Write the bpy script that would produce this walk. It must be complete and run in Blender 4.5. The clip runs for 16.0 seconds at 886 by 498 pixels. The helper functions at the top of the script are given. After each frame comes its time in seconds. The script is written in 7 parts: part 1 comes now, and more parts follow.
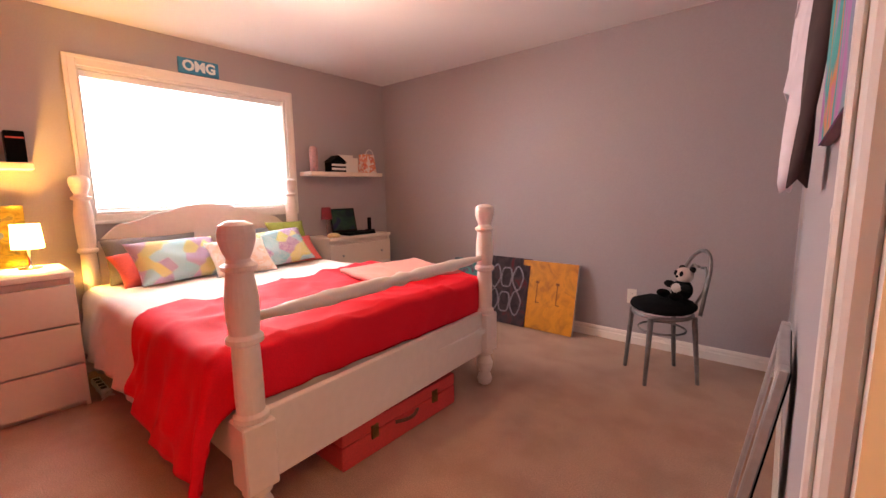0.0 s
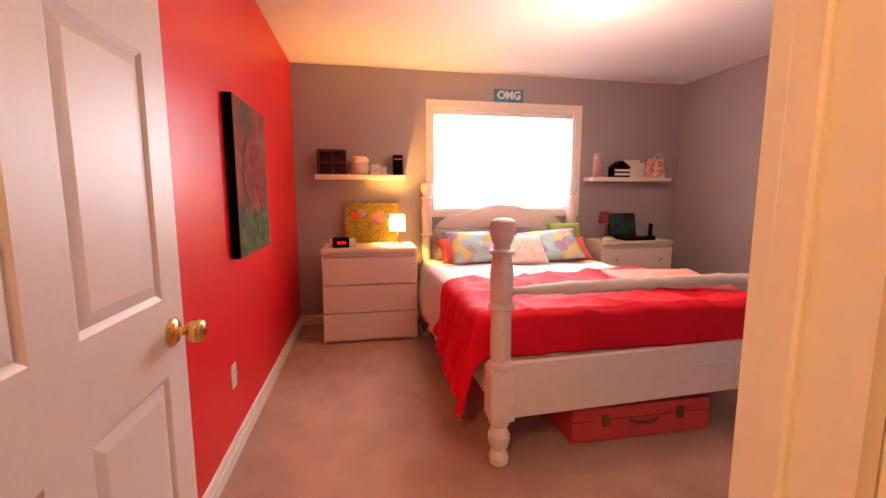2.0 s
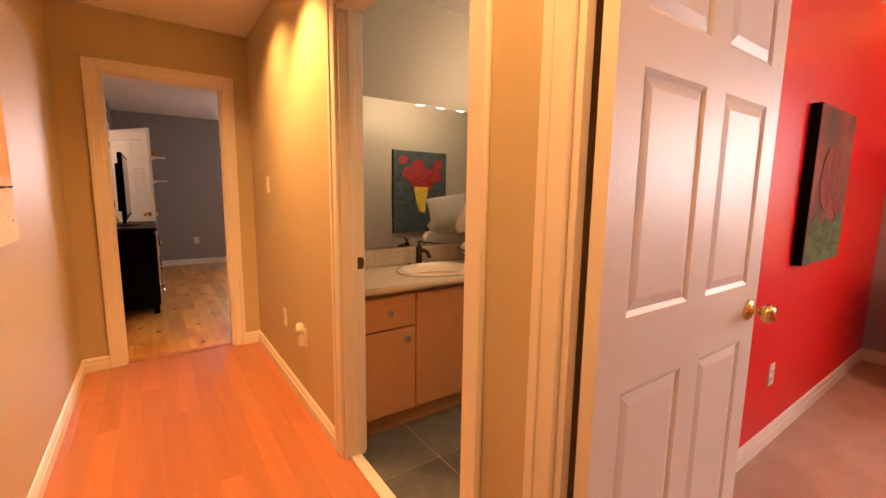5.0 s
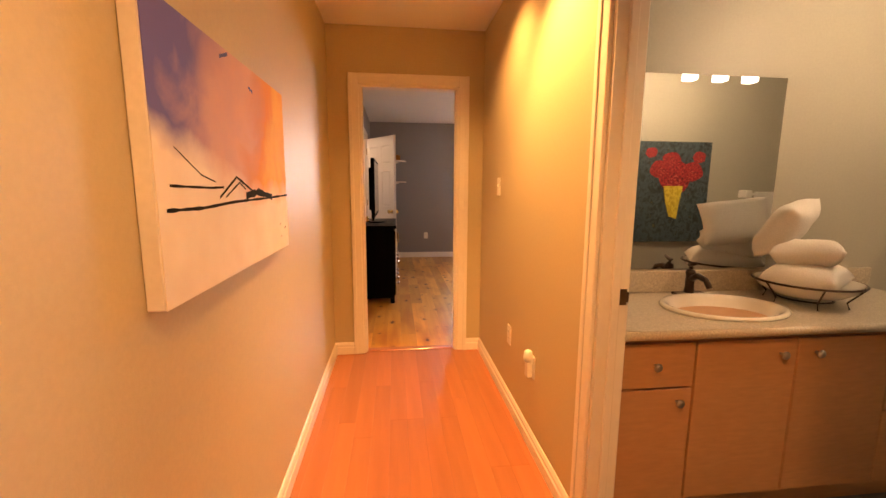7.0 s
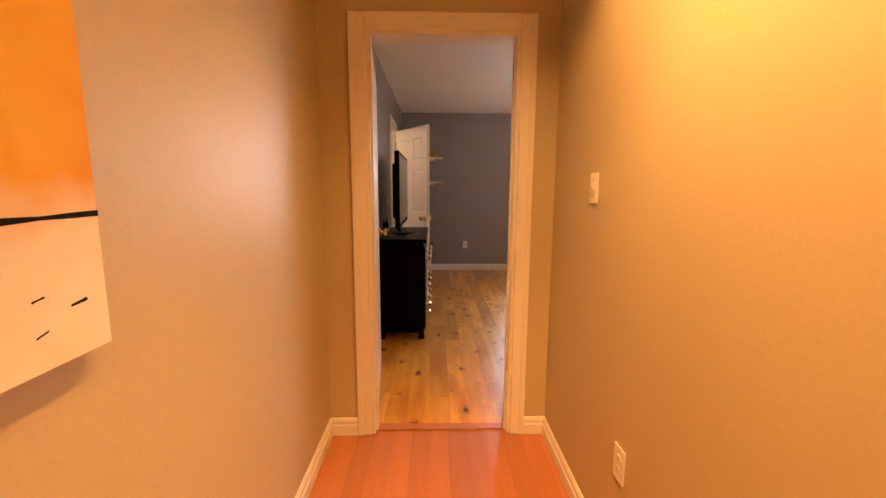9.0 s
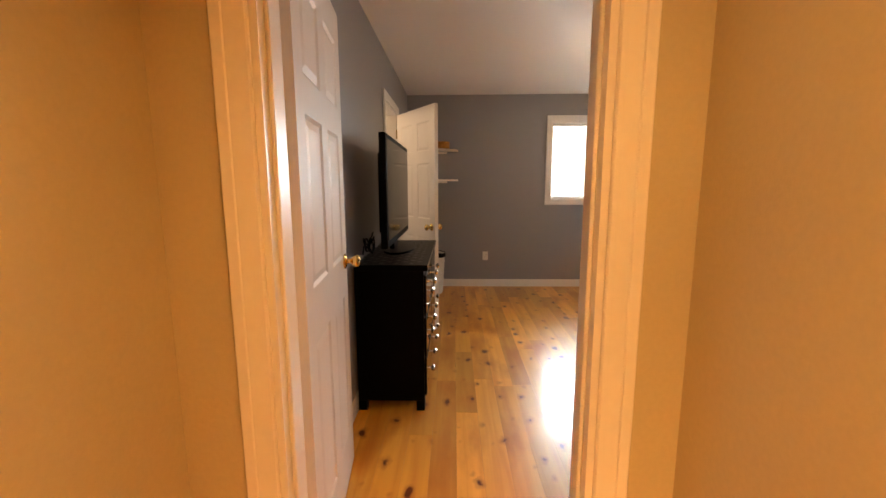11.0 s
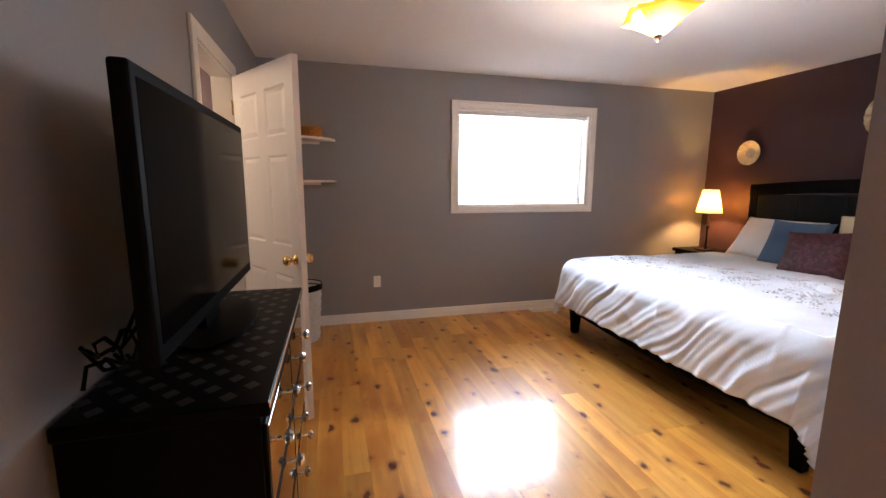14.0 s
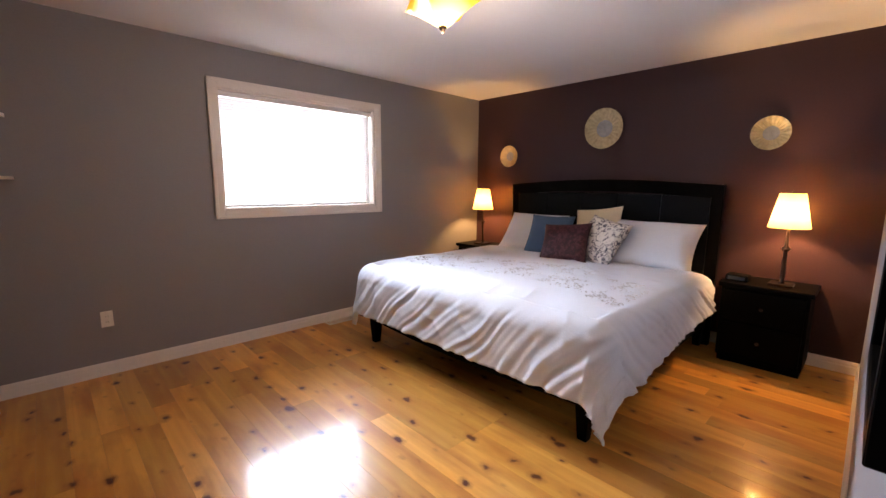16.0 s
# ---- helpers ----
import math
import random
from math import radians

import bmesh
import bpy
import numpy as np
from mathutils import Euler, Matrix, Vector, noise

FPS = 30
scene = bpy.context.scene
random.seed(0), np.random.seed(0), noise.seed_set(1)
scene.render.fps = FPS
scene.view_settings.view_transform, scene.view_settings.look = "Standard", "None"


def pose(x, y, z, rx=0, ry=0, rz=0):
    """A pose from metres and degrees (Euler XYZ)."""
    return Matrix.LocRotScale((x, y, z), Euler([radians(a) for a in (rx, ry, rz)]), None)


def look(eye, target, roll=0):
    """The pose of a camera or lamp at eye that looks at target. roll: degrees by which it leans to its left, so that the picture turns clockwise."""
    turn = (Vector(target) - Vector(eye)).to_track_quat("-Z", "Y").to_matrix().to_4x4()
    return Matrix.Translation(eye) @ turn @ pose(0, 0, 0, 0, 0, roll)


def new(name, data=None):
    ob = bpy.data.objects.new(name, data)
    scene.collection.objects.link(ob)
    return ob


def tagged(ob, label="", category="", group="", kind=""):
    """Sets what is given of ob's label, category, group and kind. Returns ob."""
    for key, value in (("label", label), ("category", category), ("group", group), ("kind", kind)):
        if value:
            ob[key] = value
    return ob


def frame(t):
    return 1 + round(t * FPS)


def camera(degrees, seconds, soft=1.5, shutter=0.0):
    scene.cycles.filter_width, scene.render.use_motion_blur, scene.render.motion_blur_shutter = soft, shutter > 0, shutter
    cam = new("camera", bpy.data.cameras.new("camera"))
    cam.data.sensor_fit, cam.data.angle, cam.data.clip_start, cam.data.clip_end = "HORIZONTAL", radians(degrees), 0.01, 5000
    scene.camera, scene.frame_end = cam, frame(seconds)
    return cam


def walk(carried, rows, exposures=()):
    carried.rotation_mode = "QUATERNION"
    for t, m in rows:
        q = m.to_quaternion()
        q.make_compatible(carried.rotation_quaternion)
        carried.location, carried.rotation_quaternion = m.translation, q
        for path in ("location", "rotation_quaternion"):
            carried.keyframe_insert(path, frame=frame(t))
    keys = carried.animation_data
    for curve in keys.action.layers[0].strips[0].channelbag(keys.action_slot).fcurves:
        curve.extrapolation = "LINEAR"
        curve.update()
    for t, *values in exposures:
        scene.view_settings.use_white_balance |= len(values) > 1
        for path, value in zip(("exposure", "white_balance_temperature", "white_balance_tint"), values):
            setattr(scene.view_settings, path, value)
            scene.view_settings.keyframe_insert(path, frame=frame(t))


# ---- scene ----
cam = camera(93.9, 16.0)
PATH = [
    (0, (-0.147, 3.642, 1.235), (-1.42, 5.16, 0.958), -0.9),
    (0.5, (-0.081, 3.618, 1.236), (-1.57, 4.927, 0.967), -0.8),
    (1, (0.003, 3.577, 1.223), (-1.683, 4.624, 0.976), -0.5),
    (1.5, (0.111, 3.619, 1.235), (-1.738, 4.34, 0.984), -0.4),
    (2, (0.221, 3.643, 1.243), (-1.73, 4.007, 0.993), 0.0),
    (2.5, (0.344, 3.656, 1.23), (-1.641, 3.653, 0.987), 0.1),
    (3, (0.455, 3.693, 1.23), (-1.496, 3.322, 0.993), 0.2),
    (3.5, (0.515, 3.739, 1.248), (-1.326, 2.995, 1.006), 0.1),
    (4, (0.577, 3.697, 1.206), (-1.101, 2.63, 0.997), 0.3),
    (4.5, (0.647, 3.701, 1.216), (-0.783, 2.32, 0.996), 1.1),
    (5, (0.685, 3.676, 1.281), (-0.453, 2.054, 1.01), 0.8),
    (7.5, (0.674, 2.954, 1.318), (0.545, 0.979, 1.026), 0.5),
    (8, (0.642, 2.663, 1.306), (0.558, 0.685, 1.019), 0.5),
    (8.5, (0.616, 2.362, 1.312), (0.549, 0.385, 1.021), 0.5),
    (9, (0.602, 2.077, 1.321), (0.558, 0.099, 1.026), 0.3),
    (11.5, (0.509, 0.601, 1.333), (0.585, -1.374, 1.03), -0.2),
    (12, (0.534, 0.33, 1.353), (0.627, -1.646, 1.056), -0.2),
    (12.5, (0.544, 0.085, 1.352), (0.621, -1.89, 1.05), 0.0),
    (13, (0.53, -0.134, 1.364), (0.45, -2.109, 1.055), 0.4),
    (13.5, (0.518, -0.308, 1.373), (0.239, -2.264, 1.063), 0.2),
    (14, (0.51, -0.452, 1.377), (-0.001, -2.36, 1.066), 0.3),
    (14.5, (0.47, -0.58, 1.381), (-0.276, -2.409, 1.065), 0.4),
    (15, (0.419, -0.68, 1.388), (-0.549, -2.401, 1.073), 0.4),
    (15.5, (0.372, -0.753, 1.379), (-0.804, -2.34, 1.066), 0.4),
    (16, (0.347, -0.819, 1.37), (-1.025, -2.242, 1.064), 0.4),
]
walk(cam, [(t, look(eye, target, roll)) for t, eye, target, roll in PATH],
     [(0, 0.05, 7200, 22), (1, 0.2, 7300, 26), (2.5, 0.07, 7500, 30), (4, 0.1, 7700, 30), (5, 0.25, 8200, 30), (8, 0.4, 8600, 25), (9, 0.24, 8600, 26), (11.5, 0.5, 7800, 11), (12.5, 0.56, 7150, 17), (14.5, 0.42, 6550, 16), (16, 0.14, 6800, 22)])

# ---- world, sun and lights ----
world = bpy.data.worlds.new("world")
scene.world = world
world.use_nodes = True
sky = world.node_tree.nodes.new("ShaderNodeTexSky")
sky.sky_type, sky.sun_disc = "NISHITA", False
sky.sun_elevation, sky.sun_rotation = radians(48), radians(72)
world.node_tree.links.new(sky.outputs[0], world.node_tree.nodes["Background"].inputs[0])
world.node_tree.nodes["Background"].inputs[1].default_value = 0.12


def lamp(name, kind, m, power, colour, size=0.1, size_y=None, blend=None, angle=None, spread=110):
    data = bpy.data.lights.new(name, kind)
    data.energy, data.color = power, colour
    if kind == "AREA":
        data.size = size
        if size_y:
            data.shape, data.size_y = "RECTANGLE", size_y
        data.spread = radians(spread)
    elif kind == "SUN":
        data.angle = radians(size)
    else:
        data.shadow_soft_size = size
    if kind == "SPOT":
        data.spot_size, data.spot_blend = radians(angle), blend
    ob = new(name, data)
    ob.matrix_world = m
    return ob


DAY = (0.86, 0.93, 1.0)
lamp("sun", "SUN", look((6, 2, 7), (0, 0, 0)), 2.0, (1.0, 0.95, 0.88), 0.5)
lamp("window_light_west", "AREA", look((-3.87, 5.03, 1.585), (0, 5.03, 0.3)), 40, DAY, 1.36, 0.88, spread=120)
lamp("window_light_south", "AREA", look((-1.355, -4.48, 1.605), (-1.355, 0, 0.5)), 37, (0.66, 0.83, 1.0), 1.19, 0.84, spread=88)
lamp("bedroom_bulb_pink", "POINT", pose(-2.13, 5.07, 2.08), 20, (1.0, 0.62, 0.36), 0.08)
lamp("bedroom_bulb_master", "POINT", pose(-1.25, -2.49, 2.12), 14, (1.0, 0.78, 0.55), 0.06)
lamp("dresser_lamp_bulb", "POINT", pose(-3.62, 3.93, 1.0), 72, (1.0, 0.54, 0.1), 0.03)
lamp("night_lamp_bulb_north", "POINT", pose(-3.6, -1.24, 1.18), 38, (1.0, 0.6, 0.22), 0.03)
lamp("night_lamp_bulb_south", "POINT", pose(-3.6, -4.2, 1.18), 36, (1.0, 0.55, 0.18), 0.03)
lamp("hall_spot_near", "SPOT", look((0.32, 1.55, 2.43), (0.0, 1.45, 0.6)), 140, (1.0, 0.55, 0.2), 0.04, blend=0.7, angle=95)
# two assumed downlights, added to brighten the hall's north jamb and south casing
lamp("hall_spot_far", "SPOT", look((0.5, 3.3, 2.43), (0.45, 3.1, 0)), 88, (1.0, 0.54, 0.2), 0.05, blend=0.6, angle=130)
lamp("hall_spot_south", "SPOT", look((0.3, 0.95, 2.43), (0.2, 0.85, 0)), 80, (1.0, 0.56, 0.2), 0.05, blend=0.9, angle=125)
lamp("bath_bulb", "POINT", pose(-1.5, 2.2, 2.2), 27, (1.0, 0.82, 0.55), 0.03)
lamp("ensuite_bulb", "POINT", pose(2.1, -3.1, 2.1), 20, (1.0, 0.78, 0.5), 0.1)

# ---- materials ----


def material(name, colour, rough=0.5, metal=0.0, vary=0.08, scale=30.0, bump=0.0, bump_scale=None, stretch=(1, 1, 1), coat=0.0, emit=None,
             second=None, second_scale=2.0, second_amount=0.5, spec=0.5, random=0.0, coords="Object"):
    mat = bpy.data.materials.new(name)
    mat.use_nodes = True
    nodes, links = mat.node_tree.nodes, mat.node_tree.links
    b = nodes["Principled BSDF"]
    b.inputs["Roughness"].default_value, b.inputs["Metallic"].default_value = rough, metal
    b.inputs["Specular IOR Level"].default_value = spec
    b.inputs["Coat Weight"].default_value = coat
    tc = nodes.new("ShaderNodeTexCoord")
    mp = nodes.new("ShaderNodeMapping")
    mp.inputs["Scale"].default_value = stretch
    links.new(tc.outputs[coords], mp.inputs[0])
    fine = nodes.new("ShaderNodeTexNoise")
    fine.inputs["Scale"].default_value, fine.inputs["Detail"].default_value = scale, 4
    links.new(mp.outputs[0], fine.inputs["Vector"])
    ramp = nodes.new("ShaderNodeValToRGB")
    c = Vector(colour)
    ramp.color_ramp.elements[0].color = (*[max(0, v * (1 - vary)) for v in c], 1)
    ramp.color_ramp.elements[1].color = (*[min(1, v * (1 + vary)) for v in c], 1)
    ramp.color_ramp.elements[0].position, ramp.color_ramp.elements[1].position = 0.3, 0.7
    links.new(fine.outputs[0], ramp.inputs[0])
    out = ramp.outputs[0]
    broad = nodes.new("ShaderNodeTexNoise")
    broad.inputs["Scale"].default_value, broad.inputs["Detail"].default_value = second_scale, 3
    links.new(mp.outputs[0], broad.inputs["Vector"])
    mix = nodes.new("ShaderNodeMix")
    mix.data_type = "RGBA"
    fac = nodes.new("ShaderNodeMapRange")
    fac.inputs["From Min"].default_value, fac.inputs["From Max"].default_value = 0.42, 0.65
    fac.inputs["To Max"].default_value = second_amount if second else 0.35
    links.new(broad.outputs[0], fac.inputs["Value"])
    links.new(fac.outputs[0], mix.inputs["Factor"])
    links.new(out, mix.inputs["A"])
    mix.inputs["B"].default_value = (*(second or [v * (1 - vary) for v in c]), 1)
    out = mix.outputs["Result"]
    if random:
        info = nodes.new("ShaderNodeObjectInfo")
        hsv = nodes.new("ShaderNodeHueSaturation")
        rng = nodes.new("ShaderNodeMapRange")
        rng.inputs["To Min"].default_value, rng.inputs["To Max"].default_value = 1 - random, 1 + random
        links.new(info.outputs["Random"], rng.inputs["Value"])
        links.new(rng.outputs[0], hsv.inputs["Value"])
        links.new(out, hsv.inputs["Color"])
        out = hsv.outputs[0]
    links.new(out, b.inputs["Base Color"])
    if bump:
        bn = nodes.new("ShaderNodeTexNoise")
        bn.inputs["Scale"].default_value, bn.inputs["Detail"].default_value = bump_scale or scale, 3
        links.new(mp.outputs[0], bn.inputs["Vector"])
        bp = nodes.new("ShaderNodeBump")
        bp.inputs["Strength"].default_value, bp.inputs["Distance"].default_value = bump, 0.004
        links.new(bn.outputs[0], bp.inputs["Height"])
        links.new(bp.outputs[0], b.inputs["Normal"])
    if emit:
        b.inputs["Emission Color"].default_value, b.inputs["Emission Strength"].default_value = (*emit[0], 1), emit[1]
    return mat


M_GREY_PINK = material("paint_grey_mauve", (0.39, 0.355, 0.37), 0.55, vary=0.03, scale=90, bump=0.12, bump_scale=220)
M_GREY = material("paint_grey", (0.27, 0.262, 0.272), 0.5, vary=0.03, scale=90, bump=0.12, bump_scale=220)
M_PLUM = material("paint_plum", (0.045, 0.021, 0.027), 0.5, vary=0.06, spec=0.3, scale=60, bump=0.12, bump_scale=220)
M_RED = material("paint_red", (0.8, 0.015, 0.022), 0.36, vary=0.04, scale=60, bump=0.12, bump_scale=220)
M_BEIGE = material("paint_beige", (0.54, 0.455, 0.3), 0.5, vary=0.03, scale=80, bump=0.1, bump_scale=220)
M_BATH = material("paint_grey_green", (0.42, 0.4, 0.34), 0.45, vary=0.03, scale=80, bump=0.1, bump_scale=220)
M_CEIL = material("ceiling_white", (0.8, 0.79, 0.78), 0.8, vary=0.03, scale=120, bump=0.25, bump_scale=150)
M_TRIM = material("trim_white", (0.8, 0.75, 0.69), 0.35, vary=0.02, scale=40)
M_DOOR = material("door_white", (0.76, 0.69, 0.64), 0.42, vary=0.03, scale=50, bump=0.06, bump_scale=90, stretch=(6, 6, 0.6))
M_CARPET = material("carpet_beige", (0.53, 0.36, 0.285), 0.95, vary=0.22, scale=180, bump=1.0, bump_scale=260, second=(0.4, 0.26, 0.2), second_scale=4.5,
                    second_amount=0.5, spec=0.1)
M_HALLWOOD = material("laminate_orange", (0.5, 0.185, 0.095), 0.3, vary=0.07, scale=5, stretch=(5, 0.35, 1), bump=0.04, bump_scale=14,
                      second=(0.42, 0.135, 0.06), second_scale=1.6, second_amount=0.6, random=0.12, coat=0.2)
M_TILE = material("slate_tile", (0.11, 0.12, 0.125), 0.4, vary=0.25, scale=9, bump=0.2, bump_scale=14, second=(0.23, 0.22, 0.2), second_scale=3, random=0.12)
M_GROUT = material("grout", (0.5, 0.47, 0.42), 0.9, vary=0.1, scale=80)
M_BRASS = material("polished_brass", (0.85, 0.58, 0.22), 0.18, 1.0, vary=0.06, scale=20)
M_CHROME = material("chrome", (0.8, 0.8, 0.82), 0.12, 1.0, vary=0.04, scale=20)
M_PLASTIC = material("switch_white_plastic", (0.8, 0.78, 0.72), 0.35, vary=0.02, scale=40)
M_DARKGAP = material("dark_gap", (0.02, 0.018, 0.016), 0.8, vary=0.1, scale=40)


def glow(name, colour, strength):
    mat = bpy.data.materials.new(name)
    mat.use_nodes = True
    n = mat.node_tree.nodes
    e = n.new("ShaderNodeEmission")
    e.inputs[0].default_value, e.inputs[1].default_value = (*colour, 1), strength
    mat.node_tree.links.new(e.outputs[0], n["Material Output"].inputs[0])
    return mat


def glass(name, colour=(1, 1, 1), rough=0.0):
    mat = bpy.data.materials.new(name)
    mat.use_nodes = True
    b = mat.node_tree.nodes["Principled BSDF"]
    b.inputs["Base Color"].default_value = (*colour, 1)
    b.inputs["Roughness"].default_value, b.inputs["Transmission Weight"].default_value, b.inputs["IOR"].default_value = rough, 1.0, 1.45
    return mat


M_SKYGLOW = glow("bright_daylight", (0.93, 0.97, 1.0), 14.0)
M_GLASS = glass("window_glass")

# ---- mesh helpers ----


def mesh_object(name, bm, mat, parent=None, label="", smooth=False):
    me = bpy.data.meshes.new(name)
    bm.normal_update()
    bm.to_mesh(me)
    bm.free()
    for m in mat if isinstance(mat, (list, tuple)) else (mat,):
        me.materials.append(m)
    if smooth:
        for p in me.polygons:
            p.use_smooth = True
    ob = new(name, me)
    if parent:
        ob.parent = parent
        ob.matrix_parent_inverse = parent.matrix_world.inverted()
    if label:
        ob["label"] = label
    return ob


def part(name, bm, mat, parent, label="", smooth=False):
    return mesh_object(name, bm, mat, parent, label, smooth)


def add_box(bm, x0, x1, y0, y1, z0, z1, bevel=0.0, seg=1, mi=0):
    r = bmesh.ops.create_cube(bm, size=1)
    vs = r["verts"]
    for v in vs:
        v.co = Vector(((x0 + x1) / 2 + v.co.x * (x1 - x0), (y0 + y1) / 2 + v.co.y * (y1 - y0), (z0 + z1) / 2 + v.co.z * (z1 - z0)))
    faces = {f for v in vs for f in v.link_faces}
    for f in faces:
        f.material_index = mi
    if bevel:
        es = list({e for v in vs for e in v.link_edges})
        bmesh.ops.bevel(bm, geom=es, offset=bevel, segments=seg, affect="EDGES", profile=0.6)
    return bm


def box(x0, x1, y0, y1, z0, z1, bevel=0.0, seg=1):
    return add_box(bmesh.new(), x0, x1, y0, y1, z0, z1, bevel, seg)


def boxes(*items):
    bm = bmesh.new()
    for it in items:
        add_box(bm, *it)
    return bm


def lathe(profile, seg=24, at=(0, 0, 0), bm=None, caps=True):
    """Turned shape round z from (radius, height) pairs."""
    bm = bm or bmesh.new()
    rings = []
    for r, z in profile:
        rings.append([bm.verts.new((at[0] + r * math.cos(2 * math.pi * i / seg), at[1] + r * math.sin(2 * math.pi * i / seg), at[2] + z)) for i in range(seg)])
    for a, b in zip(rings, rings[1:]):
        for i in range(seg):
            bm.faces.new((a[i], a[(i + 1) % seg], b[(i + 1) % seg], b[i]))
    if caps:
        bm.faces.new(list(reversed(rings[0])))
        bm.faces.new(rings[-1])
    return bm


def tube(points, r, seg=10, bm=None, closed=False):
    """Round bar along a line of points."""
    bm = bm or bmesh.new()
    pts = [Vector(p) for p in points]
    rings = []
    n = len(pts)
    for i, p in enumerate(pts):
        a, b = (pts[i - 1], pts[(i + 1) % n]) if closed else (pts[max(i - 1, 0)], pts[min(i + 1, n - 1)])
        d = (b - a).normalized()
        q = d.to_track_quat("Z", "Y")
        rr = r[i] if isinstance(r, (list, tuple)) else r
        rings.append([bm.verts.new(p + q @ Vector((rr * math.cos(2 * math.pi * k / seg), rr * math.sin(2 * math.pi * k / seg), 0))) for k in range(seg)])
    pairs = list(zip(rings, rings[1:])) + ([(rings[-1], rings[0])] if closed else [])
    for a, b in pairs:
        for k in range(seg):
            bm.faces.new((a[k], a[(k + 1) % seg], b[(k + 1) % seg], b[k]))
    if not closed:
        bm.faces.new(list(reversed(rings[0])))
        bm.faces.new(rings[-1])
    return bm


def prism(outline, axis, a, b, bm=None):
    """Outline of 2D points drawn out along an axis from a to b. Axis x: points are (y, z); y: (x, z); z: (x, y)."""
    bm = bm or bmesh.new()

    def at(p, d):
        return {"x": (d, p[0], p[1]), "y": (p[0], d, p[1]), "z": (p[0], p[1], d)}[axis]

    lo = [bm.verts.new(at(p, a)) for p in outline]
    hi = [bm.verts.new(at(p, b)) for p in outline]
    n = len(outline)
    bm.faces.new(lo)
    bm.faces.new(list(reversed(hi)))
    for i in range(n):
        bm.faces.new((lo[i], hi[i], hi[(i + 1) % n], lo[(i + 1) % n]))
    bmesh.ops.recalc_face_normals(bm, faces=bm.faces)
    return bm


def empty(name, x=0, y=0, z=0, rz=0):
    ob = new(name)
    ob.matrix_world = pose(x, y, z, 0, 0, rz)
    bpy.context.view_layer.update()
    return ob


def thing(name, label, category, x=0, y=0, z=0, rz=0, group=""):
    return tagged(empty(name, x, y, z, rz), label, category, group)


def local(parent, name, bm, mat, label="", smooth=False):
    """A part whose mesh is drawn in the parent's own space."""
    me_ob = mesh_object(name, bm, mat, None, label, smooth)
    me_ob.parent = parent
    return me_ob


def structure(name, bm, mat, label, category):
    return tagged(mesh_object(name, bm, mat), label, category, kind="structure")


# ---- large structure ----
H = 2.45
XW, YR, YN = -3.90, 3.00, 7.06          # pink bedroom
XP, YS, XE, YB = -3.85, -4.52, 1.10, -0.76  # master bedroom
HE = 1.155                               # hall east wall
T = 0.10                                 # hall west wall thickness
DOOR = 2.05
B1A, B1B = 3.14, 4.01                    # pink bedroom doorway along y
BA, BB = 1.90, 2.82                      # bathroom doorway along y
D2A, D2B = 0.19, 0.93                    # master doorway along x
BX, BY0, BY1 = -3.1, 1.35, 2.885         # bathroom

# floors
structure("floor_1", box(XW - 0.15, -T + 0.05, YR - 0.05, YN + 0.15, -0.1, 0.0), M_CARPET, "beige cut-pile carpet with worn traffic shading", "carpet")
structure("ceiling_1", box(XW - 0.2, -T, YR - 0.12, YN + 0.2, H, H + 0.1), M_CEIL, "white textured bedroom ceiling", "ceiling")
structure("ceiling_2", box(-T, HE + 0.12, -0.115, 6.2, H, H + 0.1), M_CEIL, "white hallway ceiling lit warm", "ceiling")
structure("ceiling_3", boxes((XP - 0.2, XE + 0.2, YS - 0.2, YB, H, H + 0.1), (-0.02, XE + 0.2, YB, -0.115, H, H + 0.1)), M_CEIL, "white textured bedroom ceiling", "ceiling")
structure("ceiling_4", box(BX - 0.1, -T, BY0 - 0.1, BY1, H, H + 0.1), M_CEIL, "white bathroom ceiling", "ceiling")

# pink bedroom: window in the west wall
W1Y0, W1Y1, W1Z0, W1Z1 = 4.31, 5.81, 1.11, 2.11
structure("wall_west", boxes((XW - 0.2, XW, YR - 0.115, W1Y0, 0, H), (XW - 0.2, XW, W1Y1, YN + 0.15, 0, H), (XW - 0.2, XW, W1Y0, W1Y1, 0, W1Z0),
                             (XW - 0.2, XW, W1Y0, W1Y1, W1Z1, H)), M_GREY_PINK, "grey-mauve painted bedroom wall", "wall")
structure("wall_north", box(XW - 0.2, 0.0, YN, YN + 0.15, 0, H), M_GREY_PINK, "grey-mauve painted bedroom wall", "wall")
structure("wall_red", box(XW, -T, YR - 0.03, YR, 0, H), M_RED, "bright red painted accent wall", "wall")
structure("wall_bath_north", box(BX - 0.1, -T, BY1, YR - 0.03, 0, H), M_BATH, "greenish grey painted bathroom wall", "wall")
# wall between pink bedroom and hall, bedroom face and hall face
structure("wall_east_bedroom", boxes((-T, -T + 0.03, B1B, YN, 0, H), (-T, -T + 0.03, YR, B1A, 0, H), (-T, -T + 0.03, B1A, B1B, DOOR, H)), M_GREY_PINK,
          "grey-mauve painted bedroom wall", "wall")
structure("wall_hall_west", boxes((-T + 0.03, 0, B1B, 6.2, 0, H), (-T + 0.03, 0, BB, B1A, 0, H), (-T + 0.03, 0, 0.0, BA, 0, H), (-T + 0.03, 0, B1A, B1B, DOOR, H),
                                  (-T + 0.03, 0, BA, BB, DOOR, H)), M_BEIGE, "warm beige painted hallway wall", "wall")
